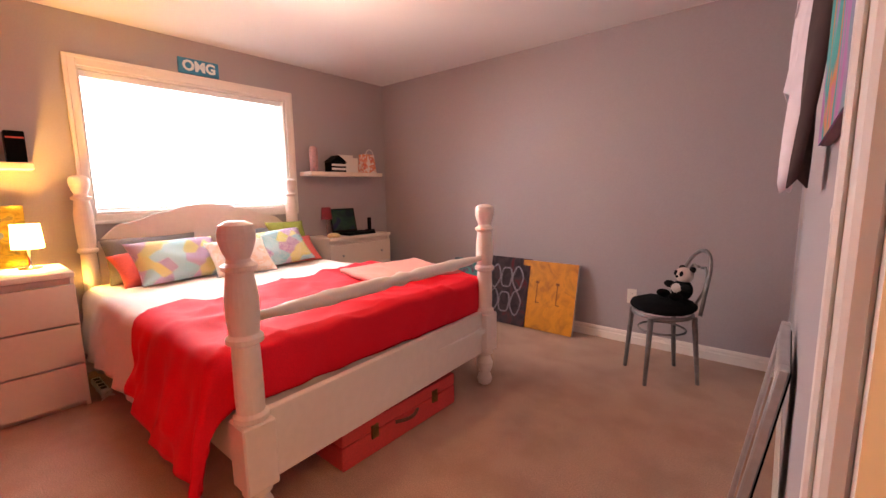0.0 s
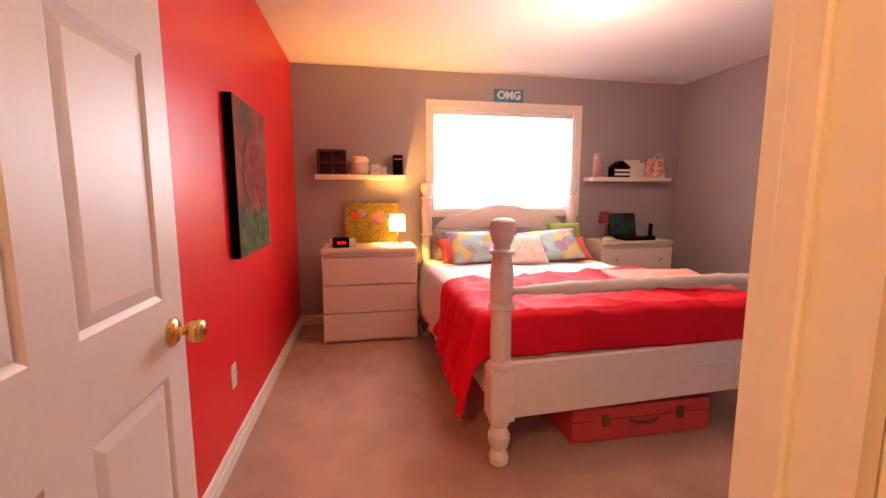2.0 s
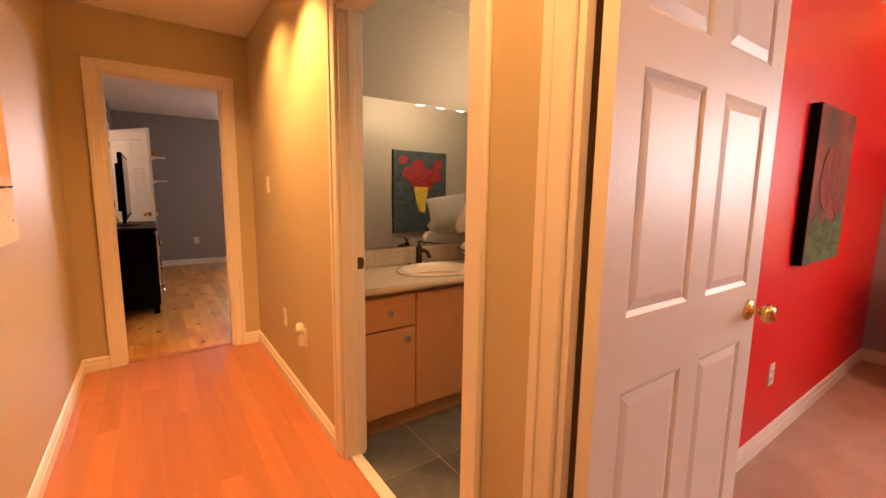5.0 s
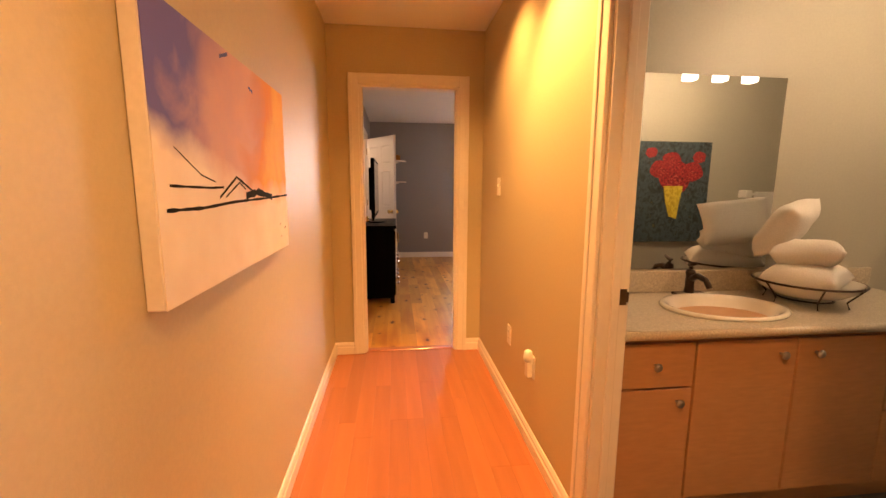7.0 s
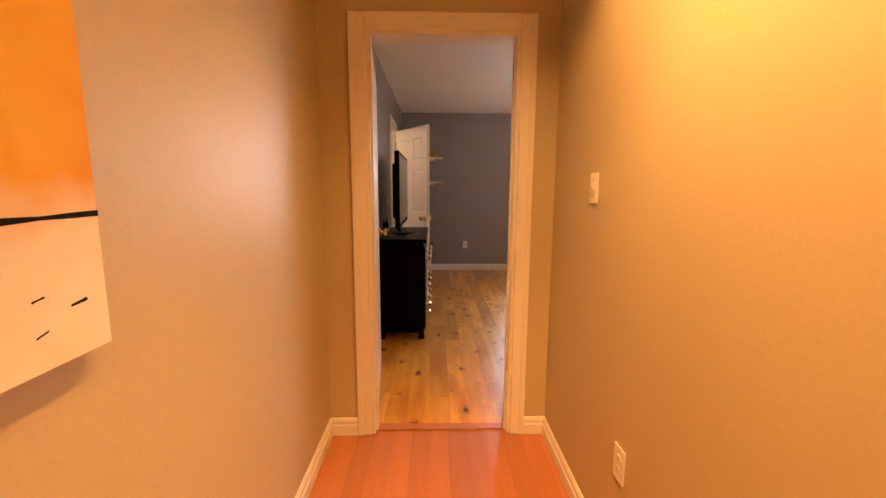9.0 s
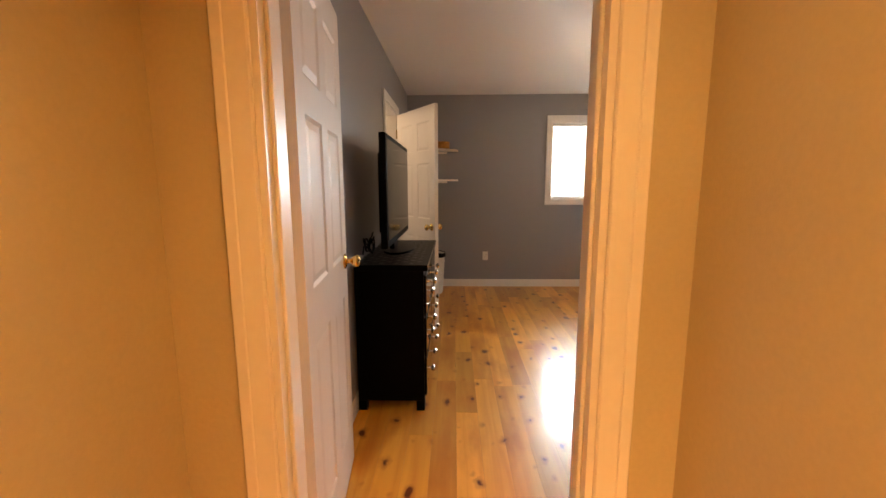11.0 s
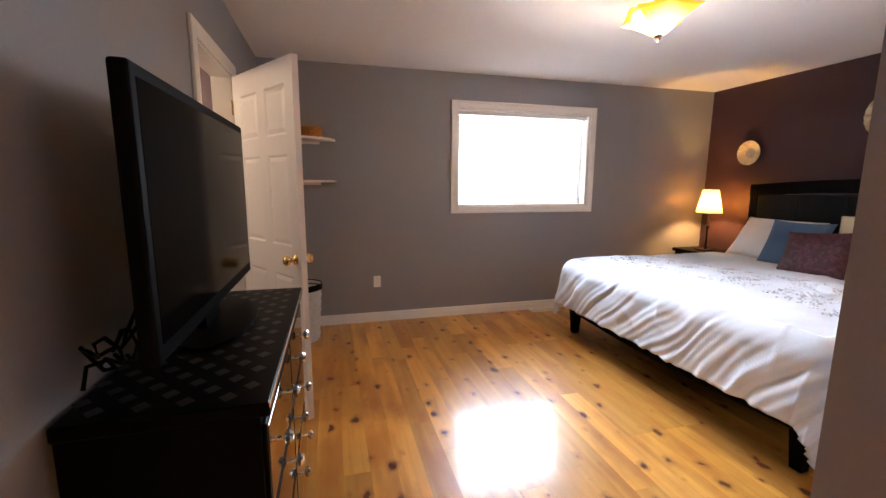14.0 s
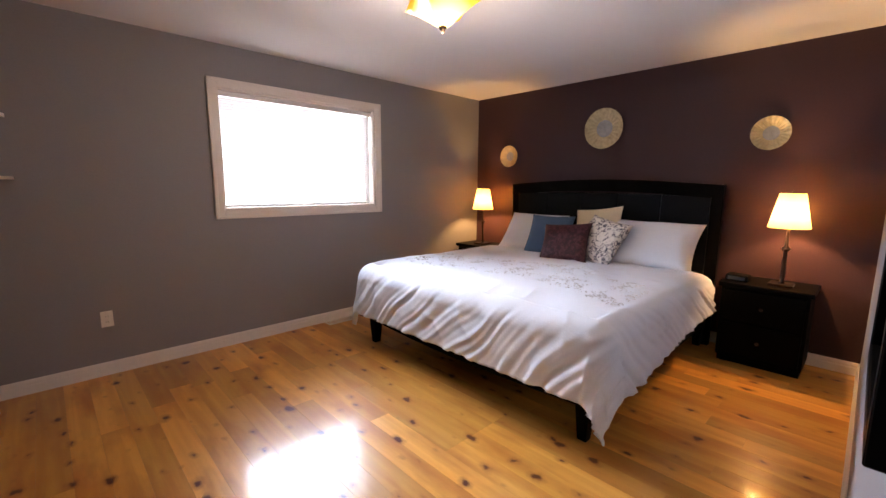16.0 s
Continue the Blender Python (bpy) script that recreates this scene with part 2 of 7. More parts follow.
structure("wall_bath_east", boxes((-T, -T + 0.03, BY0 - 0.1, BA, 0, H), (-T, -T + 0.03, BB, YR - 0.03, 0, H), (-T, -T + 0.03, BA, BB, DOOR, H)), M_BATH,
          "greenish grey painted bathroom wall", "wall")
structure("wall_hall_east", box(HE, HE + 0.12, -0.115, 6.2, 0, H), M_BEIGE, "warm beige painted hallway wall", "wall")
structure("wall_hall_north", box(-T, HE + 0.12, 6.2, 6.3, 0, H), M_BEIGE, "warm beige painted hallway wall", "wall")
structure("wall_hall_south", boxes((0, D2A, -0.085, 0, 0, H), (D2B, HE, -0.085, 0, 0, H), (D2A, D2B, -0.085, 0, DOOR, H)), M_BEIGE, "warm beige painted hallway wall", "wall")
structure("wall_master_entry_north", boxes((-0.02, D2A, -0.115, -0.085, 0, H), (D2B, XE, -0.115, -0.085, 0, H), (D2A, D2B, -0.115, -0.085, DOOR, H)), M_GREY,
          "grey painted bedroom wall", "wall")
# bathroom
structure("wall_bath_south", box(BX - 0.1, -T, BY0 - 0.1, BY0, 0, H), M_BATH, "greenish grey painted bathroom wall", "wall")
structure("wall_bath_west", box(BX - 0.1, BX, BY0, BY1, 0, H), M_BATH, "greenish grey painted bathroom wall", "wall")
# master bedroom
W2X0, W2X1, W2Z0, W2Z1 = -2.215, -0.725, 1.15, 2.12
structure("wall_south", boxes((XP - 0.2, W2X0, YS - 0.2, YS, 0, H), (W2X1, XE + 0.2, YS - 0.2, YS, 0, H), (W2X0, W2X1, YS - 0.2, YS, 0, W2Z0),
                              (W2X0, W2X1, YS - 0.2, YS, W2Z1, H)), M_GREY, "grey painted bedroom wall", "wall")
structure("wall_plum", box(XP - 0.2, XP, YS, YB + 0.1, 0, H), M_PLUM, "dark plum painted accent wall", "wall")
structure("wall_master_north", boxes((XP, -0.02, YB, YB + 0.1, 0, H), (-0.12, -0.02, YB + 0.1, -0.085, 0, H)), M_GREY, "grey painted bedroom wall", "wall")
E0, E1 = -3.47, -2.71                     # ensuite doorway along y
structure("wall_east", boxes((XE, XE + 0.115, E1, -0.085, 0, H), (XE, XE + 0.115, YS, E0, 0, H), (XE, XE + 0.115, E0, E1, DOOR, H)), M_GREY, "grey painted bedroom wall", "wall")
M_ENS = material("paint_mauve", (0.2, 0.13, 0.15), 0.5, vary=0.04, scale=60)
structure("wall_ensuite", boxes((XE + 0.115, 3.0, -4.3, -4.2, 0, H), (XE + 0.115, 3.0, -2.2, -2.1, 0, H), (2.9, 3.0, -4.2, -2.2, 0, H)), M_ENS, "mauve painted ensuite wall", "wall")
structure("ceiling_5", box(XE + 0.115, 3.0, -4.3, -2.1, H, H + 0.1), M_CEIL, "white ensuite ceiling", "ceiling")
structure("floor_5", box(XE + 0.02, 3.0, -4.3, -2.1, -0.1, -0.004), M_TILE, "grey tiled ensuite floor", "floor")

# ---- trim: casings, jambs, baseboards ----


def casing_y(name, a, b, x, side, jx0, jx1, label, both=True, stop=None, hinge_depth=None):
    """Casing and jamb of a doorway in a wall along y. x: hall face; jx0, jx1: jamb depth."""
    w, h = 0.075, DOOR
    bm = bmesh.new()
    for face, s in ((x, 1), (jx0, -1)) if both else ((x, 1),):
        f0, f1 = (face, face + 0.016 * s) if s > 0 else (face - 0.016, face)
        g0, g1 = (face + 0.016, face + 0.022) if s > 0 else (face - 0.022, face - 0.016)
        for y0, y1 in ((a - w, a), (b, b + w)):
            add_box(bm, f0, f1, y0, y1, 0, h + w, 0.004)
            yo = (y0, y0 + 0.028) if y0 < a else (y1 - 0.028, y1)
            add_box(bm, g0, g1, yo[0], yo[1], 0, h + w, 0.003)
        add_box(bm, f0, f1, a, b, h, h + w, 0.004)
        add_box(bm, g0, g1, a, b, h + w - 0.028, h + w, 0.003)
    add_box(bm, hinge_depth or jx0 - 0.001, jx1 + 0.001, a - 0.002, a + 0.016, 0, h)
    add_box(bm, jx0 - 0.001, jx1 + 0.001, b - 0.016, b + 0.002, 0, h)
    add_box(bm, jx0 - 0.001, jx1 + 0.001, a + 0.016, b - 0.016, h - 0.016, h + 0.002)
    s0, s1 = stop or ((jx0 + jx1) / 2 - 0.018, (jx0 + jx1) / 2 + 0.012)
    if not hinge_depth:
        add_box(bm, s0, s1, a + 0.016, a + 0.027, 0, h - 0.016, 0.003)
    add_box(bm, s0, s1, b - 0.027, b - 0.016, 0, h - 0.016, 0.003)
    return structure(name, bm, M_TRIM, label, "door frame")


def casing_x(name, a, b, y, jy0, jy1, label):
    w, h = 0.075, DOOR
    bm = bmesh.new()
    for face, s in ((y, 1), (jy0, -1)):
        f0, f1 = (face, face + 0.016) if s > 0 else (face - 0.016, face)
        g0, g1 = (face + 0.016, face + 0.022) if s > 0 else (face - 0.022, face - 0.016)
        for x0, x1 in ((a - w, a), (b, b + w)):
            add_box(bm, x0, x1, f0, f1, 0, h + w, 0.004)
            xo = (x0, x0 + 0.028) if x0 < a else (x1 - 0.028, x1)
            add_box(bm, xo[0], xo[1], g0, g1, 0, h + w, 0.003)
        add_box(bm, a, b, f0, f1, h, h + w, 0.004)
        add_box(bm, a, b, g0, g1, h + w - 0.028, h + w, 0.003)
    add_box(bm, a - 0.002, a + 0.016, jy0 - 0.001, jy1 + 0.001, 0, h)
    add_box(bm, b - 0.016, b + 0.002, jy0 - 0.001, jy1 + 0.001, 0, h)
    add_box(bm, a + 0.016, b - 0.016, jy0 - 0.001, jy1 + 0.001, h - 0.016, h + 0.002)
    m = (jy0 + jy1) / 2
    add_box(bm, a + 0.016, a + 0.027, m, m + 0.03, 0, h - 0.016, 0.003)
    add_box(bm, b - 0.027, b - 0.016, m, m + 0.03, 0, h - 0.016, 0.003)
    return structure(name, bm, M_TRIM, label, "door frame")


casing_y("trim_bedroom_door", B1A, B1B, 0.0, 1, -T, 0.0, "white moulded door casing and jamb", stop=(-0.075, -0.045), hinge_depth=-0.024)
casing_y("trim_bath_door", BA, BB, 0.0, 1, -T, 0.0, "white moulded door casing and jamb")
casing_x("trim_master_door", D2A, D2B, 0.0, -0.115, 0.0, "white moulded door casing and jamb")


def ensuite_casing():
    w, h = 0.07, DOOR
    bm = bmesh.new()
    for y0, y1 in ((E0 - w, E0), (E1, E1 + w)):
        add_box(bm, XE - 0.018, XE, y0, y1, 0, h + w, 0.004)
    add_box(bm, XE - 0.018, XE, E0, E1, h, h + w, 0.004)
    add_box(bm, XE, XE + 0.116, E0, E0 + 0.016, 0, h)
    add_box(bm, XE, XE + 0.116, E1 - 0.016, E1, 0, h)
    add_box(bm, XE, XE + 0.116, E0 + 0.016, E1 - 0.016, h - 0.016, h)
    structure("trim_ensuite_door", bm, M_TRIM, "white moulded door casing and jamb", "door frame")


ensuite_casing()


def baseboard(name, x0, y0, x1, y1, nx, ny, mat=None):
    """Board along the foot of a wall; (nx, ny) points into the room."""
    bm = bmesh.new()
    prof = [(0.0, 0.0), (0.016, 0.0), (0.016, 0.055), (0.011, 0.062), (0.011, 0.078), (0.005, 0.092), (0.0, 0.095)]
    rows = []
    for ax, ay in ((x0, y0), (x1, y1)):
        rows.append([bm.verts.new((ax + nx * d, ay + ny * d, z)) for d, z in prof])
    n = len(prof)
    for i in range(n):
        bm.faces.new((rows[0][i], rows[1][i], rows[1][(i + 1) % n], rows[0][(i + 1) % n]))
    bm.faces.new(rows[0])
    bm.faces.new(list(reversed(rows[1])))
    bmesh.ops.recalc_face_normals(bm, faces=bm.faces)
    structure(name, bm, mat or M_TRIM, "white moulded baseboard along the wall", "baseboard")


for nm, *g in (("baseboard_1", XW, YR, XW, YN, 1, 0), ("baseboard_2", XW, YR, -T, YR, 0, 1), ("baseboard_3", XW, YN, -T, YN, 0, -1), ("baseboard_4", -T, B1B + 0.075, -T, YN, -1, 0),
               ("baseboard_5", 0, 0, 0, BA - 0.075, 1, 0), ("baseboard_6", 0, BB + 0.075, 0, B1A - 0.075, 1, 0), ("baseboard_7", 0, B1B + 0.075, 0, 6.2, 1, 0),
               ("baseboard_8", HE, 0, HE, 6.2, -1, 0), ("baseboard_9", 0, 0, D2A - 0.075, 0, 0, 1), ("baseboard_10", D2B + 0.075, 0, HE, 0, 0, 1),
               ("baseboard_11", XP, YS, XE, YS, 0, 1), ("baseboard_12", XP, YS, XP, YB, 1, 0), ("baseboard_13", XP, YB, -0.02, YB, 0, -1),
               ("baseboard_14", XE, E1 + 0.07, XE, -0.115, -1, 0), ("baseboard_15", XE, YS, XE, E0 - 0.07, -1, 0), ("baseboard_16", -0.02, YB, -0.02, -0.115, 1, 0)):
    baseboard(nm, *g)
structure("trim_threshold_bath", box(-0.075, -0.02, BA + 0.017, BB - 0.017, 0.0, 0.012, 0.004), M_TRIM, "pale threshold strip in the doorway", "threshold")
structure("trim_threshold_master", box(D2A + 0.017, D2B - 0.017, -0.085, -0.03, 0.0, 0.009, 0.003), M_HALLWOOD, "wooden threshold strip in the doorway", "threshold")

# ---- doors ----


def knob_set(door, x, z, y0, y1):
    """Round brass knobs with roses on both faces."""
    for s, y in ((1, y1), (-1, y0)):
        bm = lathe([(0.033, 0), (0.033, 0.004), (0.026, 0.009), (0.011, 0.011), (0.011, 0.03), (0.02, 0.036), (0.028, 0.048), (0.028, 0.058), (0.02, 0.067), (0.004, 0.07)], 20)
        ob = local(door, "door_knob", bm, M_BRASS, "polished brass round door knob", smooth=True)
        ob.matrix_local = pose(x, y, z, -90 * s, 0, 0)


def panel_door(name, width, label, hinge, angle, swing=1, knob_z=0.955, hinge_x=-0.004):
    """Six-panel door, its hinge edge on the local z axis, leaf along +x, 35 mm thick about y=0."""
    d = thing(name, label, "door", *hinge, rz=angle)
    d["kind"] = "structure"
    h, t = 2.03, 0.035
    ins = 0.007
    stile, mid = 0.093, 0.098
    cols = [(stile, (width - mid) / 2), ((width + mid) / 2, width - stile)]
    rows = [(0.22, 0.85), (1.022, 1.532), (1.638, 1.9)]
    bm = bmesh.new()
    add_box(bm, 0, width, -t / 2 + ins, t / 2 - ins, 0.012, h)
    for s in (-1, 1):
        ya, yb = (t / 2 - ins, t / 2) if s > 0 else (-t / 2, -t / 2 + ins)
        add_box(bm, 0, stile, ya, yb, 0.012, h)
        add_box(bm, width - stile, width, ya, yb, 0.012, h)
        add_box(bm, cols[0][1], cols[1][0], ya, yb, 0.012, h)
        zs = [0.012, rows[0][0], rows[0][1], rows[1][0], rows[1][1], rows[2][0], rows[2][1], h]
        for k in range(0, 8, 2):
            for c in cols:
                add_box(bm, c[0], c[1], ya, yb, zs[k], zs[k + 1])
    local(d, "door_leaf", bm, M_DOOR)
    for s in (-1, 1):
        for c in cols:
            for r in rows:
                q = bmesh.new()
                y_in, y_out = s * (t / 2 - ins + 0.0005), s * (t / 2 - 0.001)
                o = [(c[0], r[0]), (c[1], r[0]), (c[1], r[1]), (c[0], r[1])]
                k1 = [(c[0] + 0.012, r[0] + 0.012), (c[1] - 0.012, r[0] + 0.012), (c[1] - 0.012, r[1] - 0.012), (c[0] + 0.012, r[1] - 0.012)]
                k2 = [(c[0] + 0.036, r[0] + 0.036), (c[1] - 0.036, r[0] + 0.036), (c[1] - 0.036, r[1] - 0.036), (c[0] + 0.036, r[1] - 0.036)]
                rings = [[q.verts.new((px, yy, pz)) for px, pz in ring] for ring, yy in ((o, s * (t / 2)), (k1, y_in), (k2, y_out))]
                for a, b in zip(rings, rings[1:]):
                    for i in range(4):
                        q.faces.new((a[i], a[(i + 1) % 4], b[(i + 1) % 4], b[i]))
                q.faces.new(rings[2])
                bmesh.ops.recalc_face_normals(q, faces=q.faces)
                local(d, "panel", q, M_DOOR)
    knob_set(d, width - 0.06, knob_z, -t / 2, t / 2)
    for z in (0.25, 1.02, 1.8):
        hb = lathe([(0.007, 0), (0.007, 0.09)], 10, at=(hinge_x, swing * (t / 2 + 0.004), z))
        local(d, "hinge", hb, M_BRASS, "brass butt hinge")
    return d


panel_door("door_1", 0.812, "white six-panel door standing open against the red wall", (-0.03, 3.1855, 0), 180 - 0.3, 1, 0.94, 0.016)
panel_door("door_2", 0.74, "white six-panel door standing open into the bedroom", (0.945, -0.22, 0), -84.0, 1, 1.0)
panel_door("door_3", 0.745, "white six-panel ensuite door standing half open", (1.075, -3.44, 0), 123.0, -1)

# ---- windows ----
M_BLIND = bpy.data.materials.new("blind_vinyl")
M_BLIND.use_nodes = True
_n, _l = M_BLIND.node_tree.nodes, M_BLIND.node_tree.links
_tr = _n.new("ShaderNodeBsdfTranslucent")
_tr.inputs[0].default_value = (0.85, 0.87, 0.9, 1)
_mx = _n.new("ShaderNodeMixShader")
_mx.inputs[0].default_value = 0.45
_n["Principled BSDF"].inputs["Base Color"].default_value = (0.82, 0.82, 0.82, 1)
_l.new(_n["Principled BSDF"].outputs[0], _mx.inputs[1])
_l.new(_tr.outputs[0], _mx.inputs[2])
_l.new(_mx.outputs[0], _n["Material Output"].inputs[0])
M_VINYL = material("window_vinyl", (0.82, 0.82, 0.82), 0.35, vary=0.02, scale=40)


def window(name, width, height, m, label):
    """Window in local space: x across, z up from the opening's foot, +y into the room, y=0 the wall face."""
    w = thing(name, label, "window")
    w["kind"] = "structure"
    c = 0.07
    bm = bmesh.new()
    for b in ((-c, 0, 0, 0.018, -c, height + c), (width, width + c, 0, 0.018, -c, height + c), (0, width, 0, 0.018, height, height + c), (0, width, 0, 0.018, -c, 0)):
        add_box(bm, *b, 0.004)
    for b in ((-c, -c + 0.025, 0.018, 0.025, -c, height + c), (width + c - 0.025, width + c, 0.018, 0.025, -c, height + c),
              (-c + 0.025, width + c - 0.025, 0.018, 0.025, height + c - 0.025, height + c), (-c + 0.025, width + c - 0.025, 0.018, 0.025, -c, -c + 0.025)):
        add_box(bm, *b, 0.003)
    local(w, "window_casing", bm, M_TRIM)
    bm = boxes((0, 0.014, -0.15, 0, 0, height), (width - 0.014, width, -0.15, 0, 0, height), (0.014, width - 0.014, -0.15, 0, height - 0.014, height))
    local(w, "window_reveal", bm, M_TRIM)
    local(w, "window_sill", box(0, width, -0.15, 0.0, -0.002, 0.016, 0.003), M_TRIM)
    bm = boxes((0.014, 0.036, -0.15, -0.12, 0.016, height - 0.014), (width - 0.036, width - 0.014, -0.15, -0.12, 0.016, height - 0.014),
               (0.036, width - 0.036, -0.15, -0.12, 0.016, 0.036), (0.036, width - 0.036, -0.15, -0.12, height - 0.036, height - 0.014))
    local(w, "window_frame", bm, M_VINYL)
    g = local(w, "pane", box(0.036, width - 0.036, -0.136, -0.132, 0.036, height - 0.036), M_GLASS)
    g.visible_shadow = False
    w.matrix_world = m
    return w


def blind(name, width, height, m, tilt, label, slat_mat):
    t = thing(name, label, "window blind")
    local(t, "headrail", box(0.018, width - 0.018, -0.075, -0.035, height - 0.056, height - 0.016, 0.004), M_VINYL)
    local(t, "bottom_rail", box(0.03, width - 0.03, -0.068, -0.042, 0.03, 0.045, 0.004), M_VINYL)
    base = None
    n = int((height - 0.11) / 0.0215)
    bm = bmesh.new()
    vs = []
    for y, z in ((-0.0125, 0), (-0.004, 0.002), (0.004, 0.002), (0.0125, 0)):
        vs.append((bm.verts.new((0.03, y, z)), bm.verts.new((width - 0.03, y, z))))
    for a, b in zip(vs, vs[1:]):
        bm.faces.new((a[0], a[1], b[1], b[0]))
    for i in range(n):
        mm = pose(0, -0.055, 0.06 + i * 0.0215, tilt, 0, 0)
        if base is None:
            base = local(t, "slat", bm, slat_mat)
            base.matrix_local = mm
        else:
            o = base.copy()
            scene.collection.objects.link(o)
            o.matrix_local = mm
    for x in (0.12, width * 0.37, width * 0.63, width - 0.12):
        local(t, "ladder_cord", boxes((x - 0.0015, x + 0.0015, -0.071, -0.068, 0.04, height - 0.05), (x - 0.0015, x + 0.0015, -0.042, -0.039, 0.04, height - 0.05)), M_VINYL)
    local(t, "tilt_wand", tube([(0.07, -0.03, height - 0.05), (0.072, -0.028, height * 0.45)], 0.004, 8), M_VINYL)
    t.matrix_world = m
    return t


# local +y points into the room: pink bedroom's window faces +x, the master's faces +y
m1 = pose(XW, W1Y1, W1Z0, 0, 0, -90)
window("window_1", W1Y1 - W1Y0, W1Z1 - W1Z0, m1, "white cased bedroom window glowing with daylight")
blind("window_blind", W1Y1 - W1Y0, W1Z1 - W1Z0, m1, 62, "closed white horizontal blind in the window", M_BLIND)
m2 = pose(W2X0, YS, W2Z0, 0, 0, 0)
window("window_2", W2X1 - W2X0, W2Z1 - W2Z0, m2, "white cased bedroom window glowing with daylight")
blind("window_blind", W2X1 - W2X0, W2Z1 - W2Z0, m2, 47, "lowered white horizontal blind with tilted slats", M_VINYL)
structure("backdrop_1", box(XW - 3.0, XW - 2.95, 1.0, 9.0, 1.0, 5.5), M_SKYGLOW, "overexposed bright daylight outside the window", "backdrop")
structure("backdrop_2", box(-6.5, 3.5, YS - 3.0, YS - 2.95, 1.0, 5.5), M_SKYGLOW, "overexposed bright daylight outside the window", "backdrop")

# ---- wall plates ----


def plate(name, label, category, m, kind):
    t = thing(name, label, category)
    w, h = (0.07, 0.115) if kind != "dimmer" else (0.075, 0.125)
    local(t, "cover_plate", box(-w / 2, w / 2, 0, 0.006, -h / 2, h / 2, 0.003, 2), M_PLASTIC)
    if kind == "outlet":
        for z in (-0.02, 0.02):
            local(t, "socket", prism([(0.016 * math.cos(a), z + 0.0145 * math.sin(a)) for a in [2 * math.pi * i / 16 for i in range(16)]], "y", 0.006, 0.008), M_PLASTIC)
            local(t, "slot", boxes((-0.007, -0.005, 0.0079, 0.0085, z - 0.004, z + 0.005), (0.005, 0.007, 0.0079, 0.0085, z - 0.004, z + 0.005)), M_DARKGAP)
    elif kind == "switch":
        local(t, "toggle", box(-0.005, 0.005, 0.006, 0.016, -0.004, 0.014, 0.002), M_PLASTIC)
        for z in (-0.03, 0.03):
            local(t, "screw", lathe([(0.003, 0), (0.003, 0.001)], 8), M_CHROME).matrix_local = pose(0, 0.006, z, -90, 0, 0)
    else:
        k = local(t, "dimmer_knob", lathe([(0.016, 0), (0.015, 0.012), (0.012, 0.014)], 18), M_PLASTIC)
        k.matrix_local = pose(0, 0.006, 0, -90, 0, 0)
        for z in (-0.035, 0.035):
            local(t, "screw", lathe([(0.0035, 0), (0.0035, 0.001)], 8), M_CHROME).matrix_local = pose(0, 0.006, z, -90, 0, 0)
    t.matrix_world = m
    return t


plate("outlet", "white duplex wall outlet on the grey wall", "outlet", pose(-1.06, YN, 0.385, 0, 0, 180), "outlet")
plate("outlet", "white duplex wall outlet on the red wall", "outlet", pose(-1.83, YR, 0.39, 0, 0, 0), "outlet")
plate("outlet", "white duplex wall outlet under the window", "outlet", pose(0.10, YS, 0.41, 0, 0, 0), "outlet")
plate("light_switch", "white toggle light switch on the hallway wall", "switch", pose(0, 0.525, 1.32, 0, 0, -90), "switch")
plate("outlet", "white duplex outlet low on the hallway wall", "outlet", pose(0, 0.87, 0.44, 0, 0, -90), "outlet")
plate("outlet", "white duplex outlet behind the night light", "outlet", pose(0, 1.3, 0.43, 0, 0, -90), "outlet")
plate("dimmer_switch", "white rotary dimmer switch on the grey wall", "switch", pose(-0.02, -0.585, 1.342, 0, 0, -90), "dimmer")
plate("light_switch", "white toggle light switch beside the door casing", "switch", pose(-T, 4.17, 1.2, 0, 0, 90), "switch")


M_STRIKE = material("dark_bronze", (0.16, 0.1, 0.06), 0.35, 0.9, vary=0.15, scale=20)
t = thing("strike_plate", "dark bronze strike plate on the bathroom jamb", "strike plate", -0.08, BA + 0.016, 0.95)
part("plate", boxes((-0.096, -0.068, BA + 0.0162, BA + 0.0185, 0.925, 0.98), (-0.101, -0.094, BA + 0.016, BA + 0.021, 0.935, 0.97)), M_STRIKE, t, "dark bronze plate")


def night_light():
    t = thing("night_light", "white plug-in night light in the hallway outlet", "night light", 0.008, 1.3, 0.43, -90)
    local(t, "body", box(-0.022, 0.022, 0.0, 0.03, -0.05, 0.03, 0.008, 2), M_PLASTIC)
    local(t, "lamp_shade", lathe([(0.02, 0.0), (0.024, 0.02), (0.02, 0.05), (0.008, 0.058)], 16, at=(0, 0.02, 0.03)), M_PLASTIC, smooth=True)
    local(t, "sensor", lathe([(0.008, 0), (0.008, 0.006)], 12, at=(0, 0.02, 0.0)), M_DARKGAP)


night_light()


def vent():
    t = thing("floor_vent", "white metal floor register near the wall", "vent", -1.72, YS + 0.075, 0.003)
    local(t, "frame", boxes((-0.16, 0.16, -0.06, -0.045, 0, 0.006), (-0.16, 0.16, 0.045, 0.06, 0, 0.006), (-0.16, -0.145, -0.045, 0.045, 0, 0.006), (0.145, 0.16, -0.045, 0.045, 0, 0.006)), M_PLASTIC)
    for i in range(12):
        x = -0.138 + i * 0.025
        local(t, "slat", box(x, x + 0.012, -0.045, 0.045, 0.0, 0.004), M_PLASTIC)


vent()

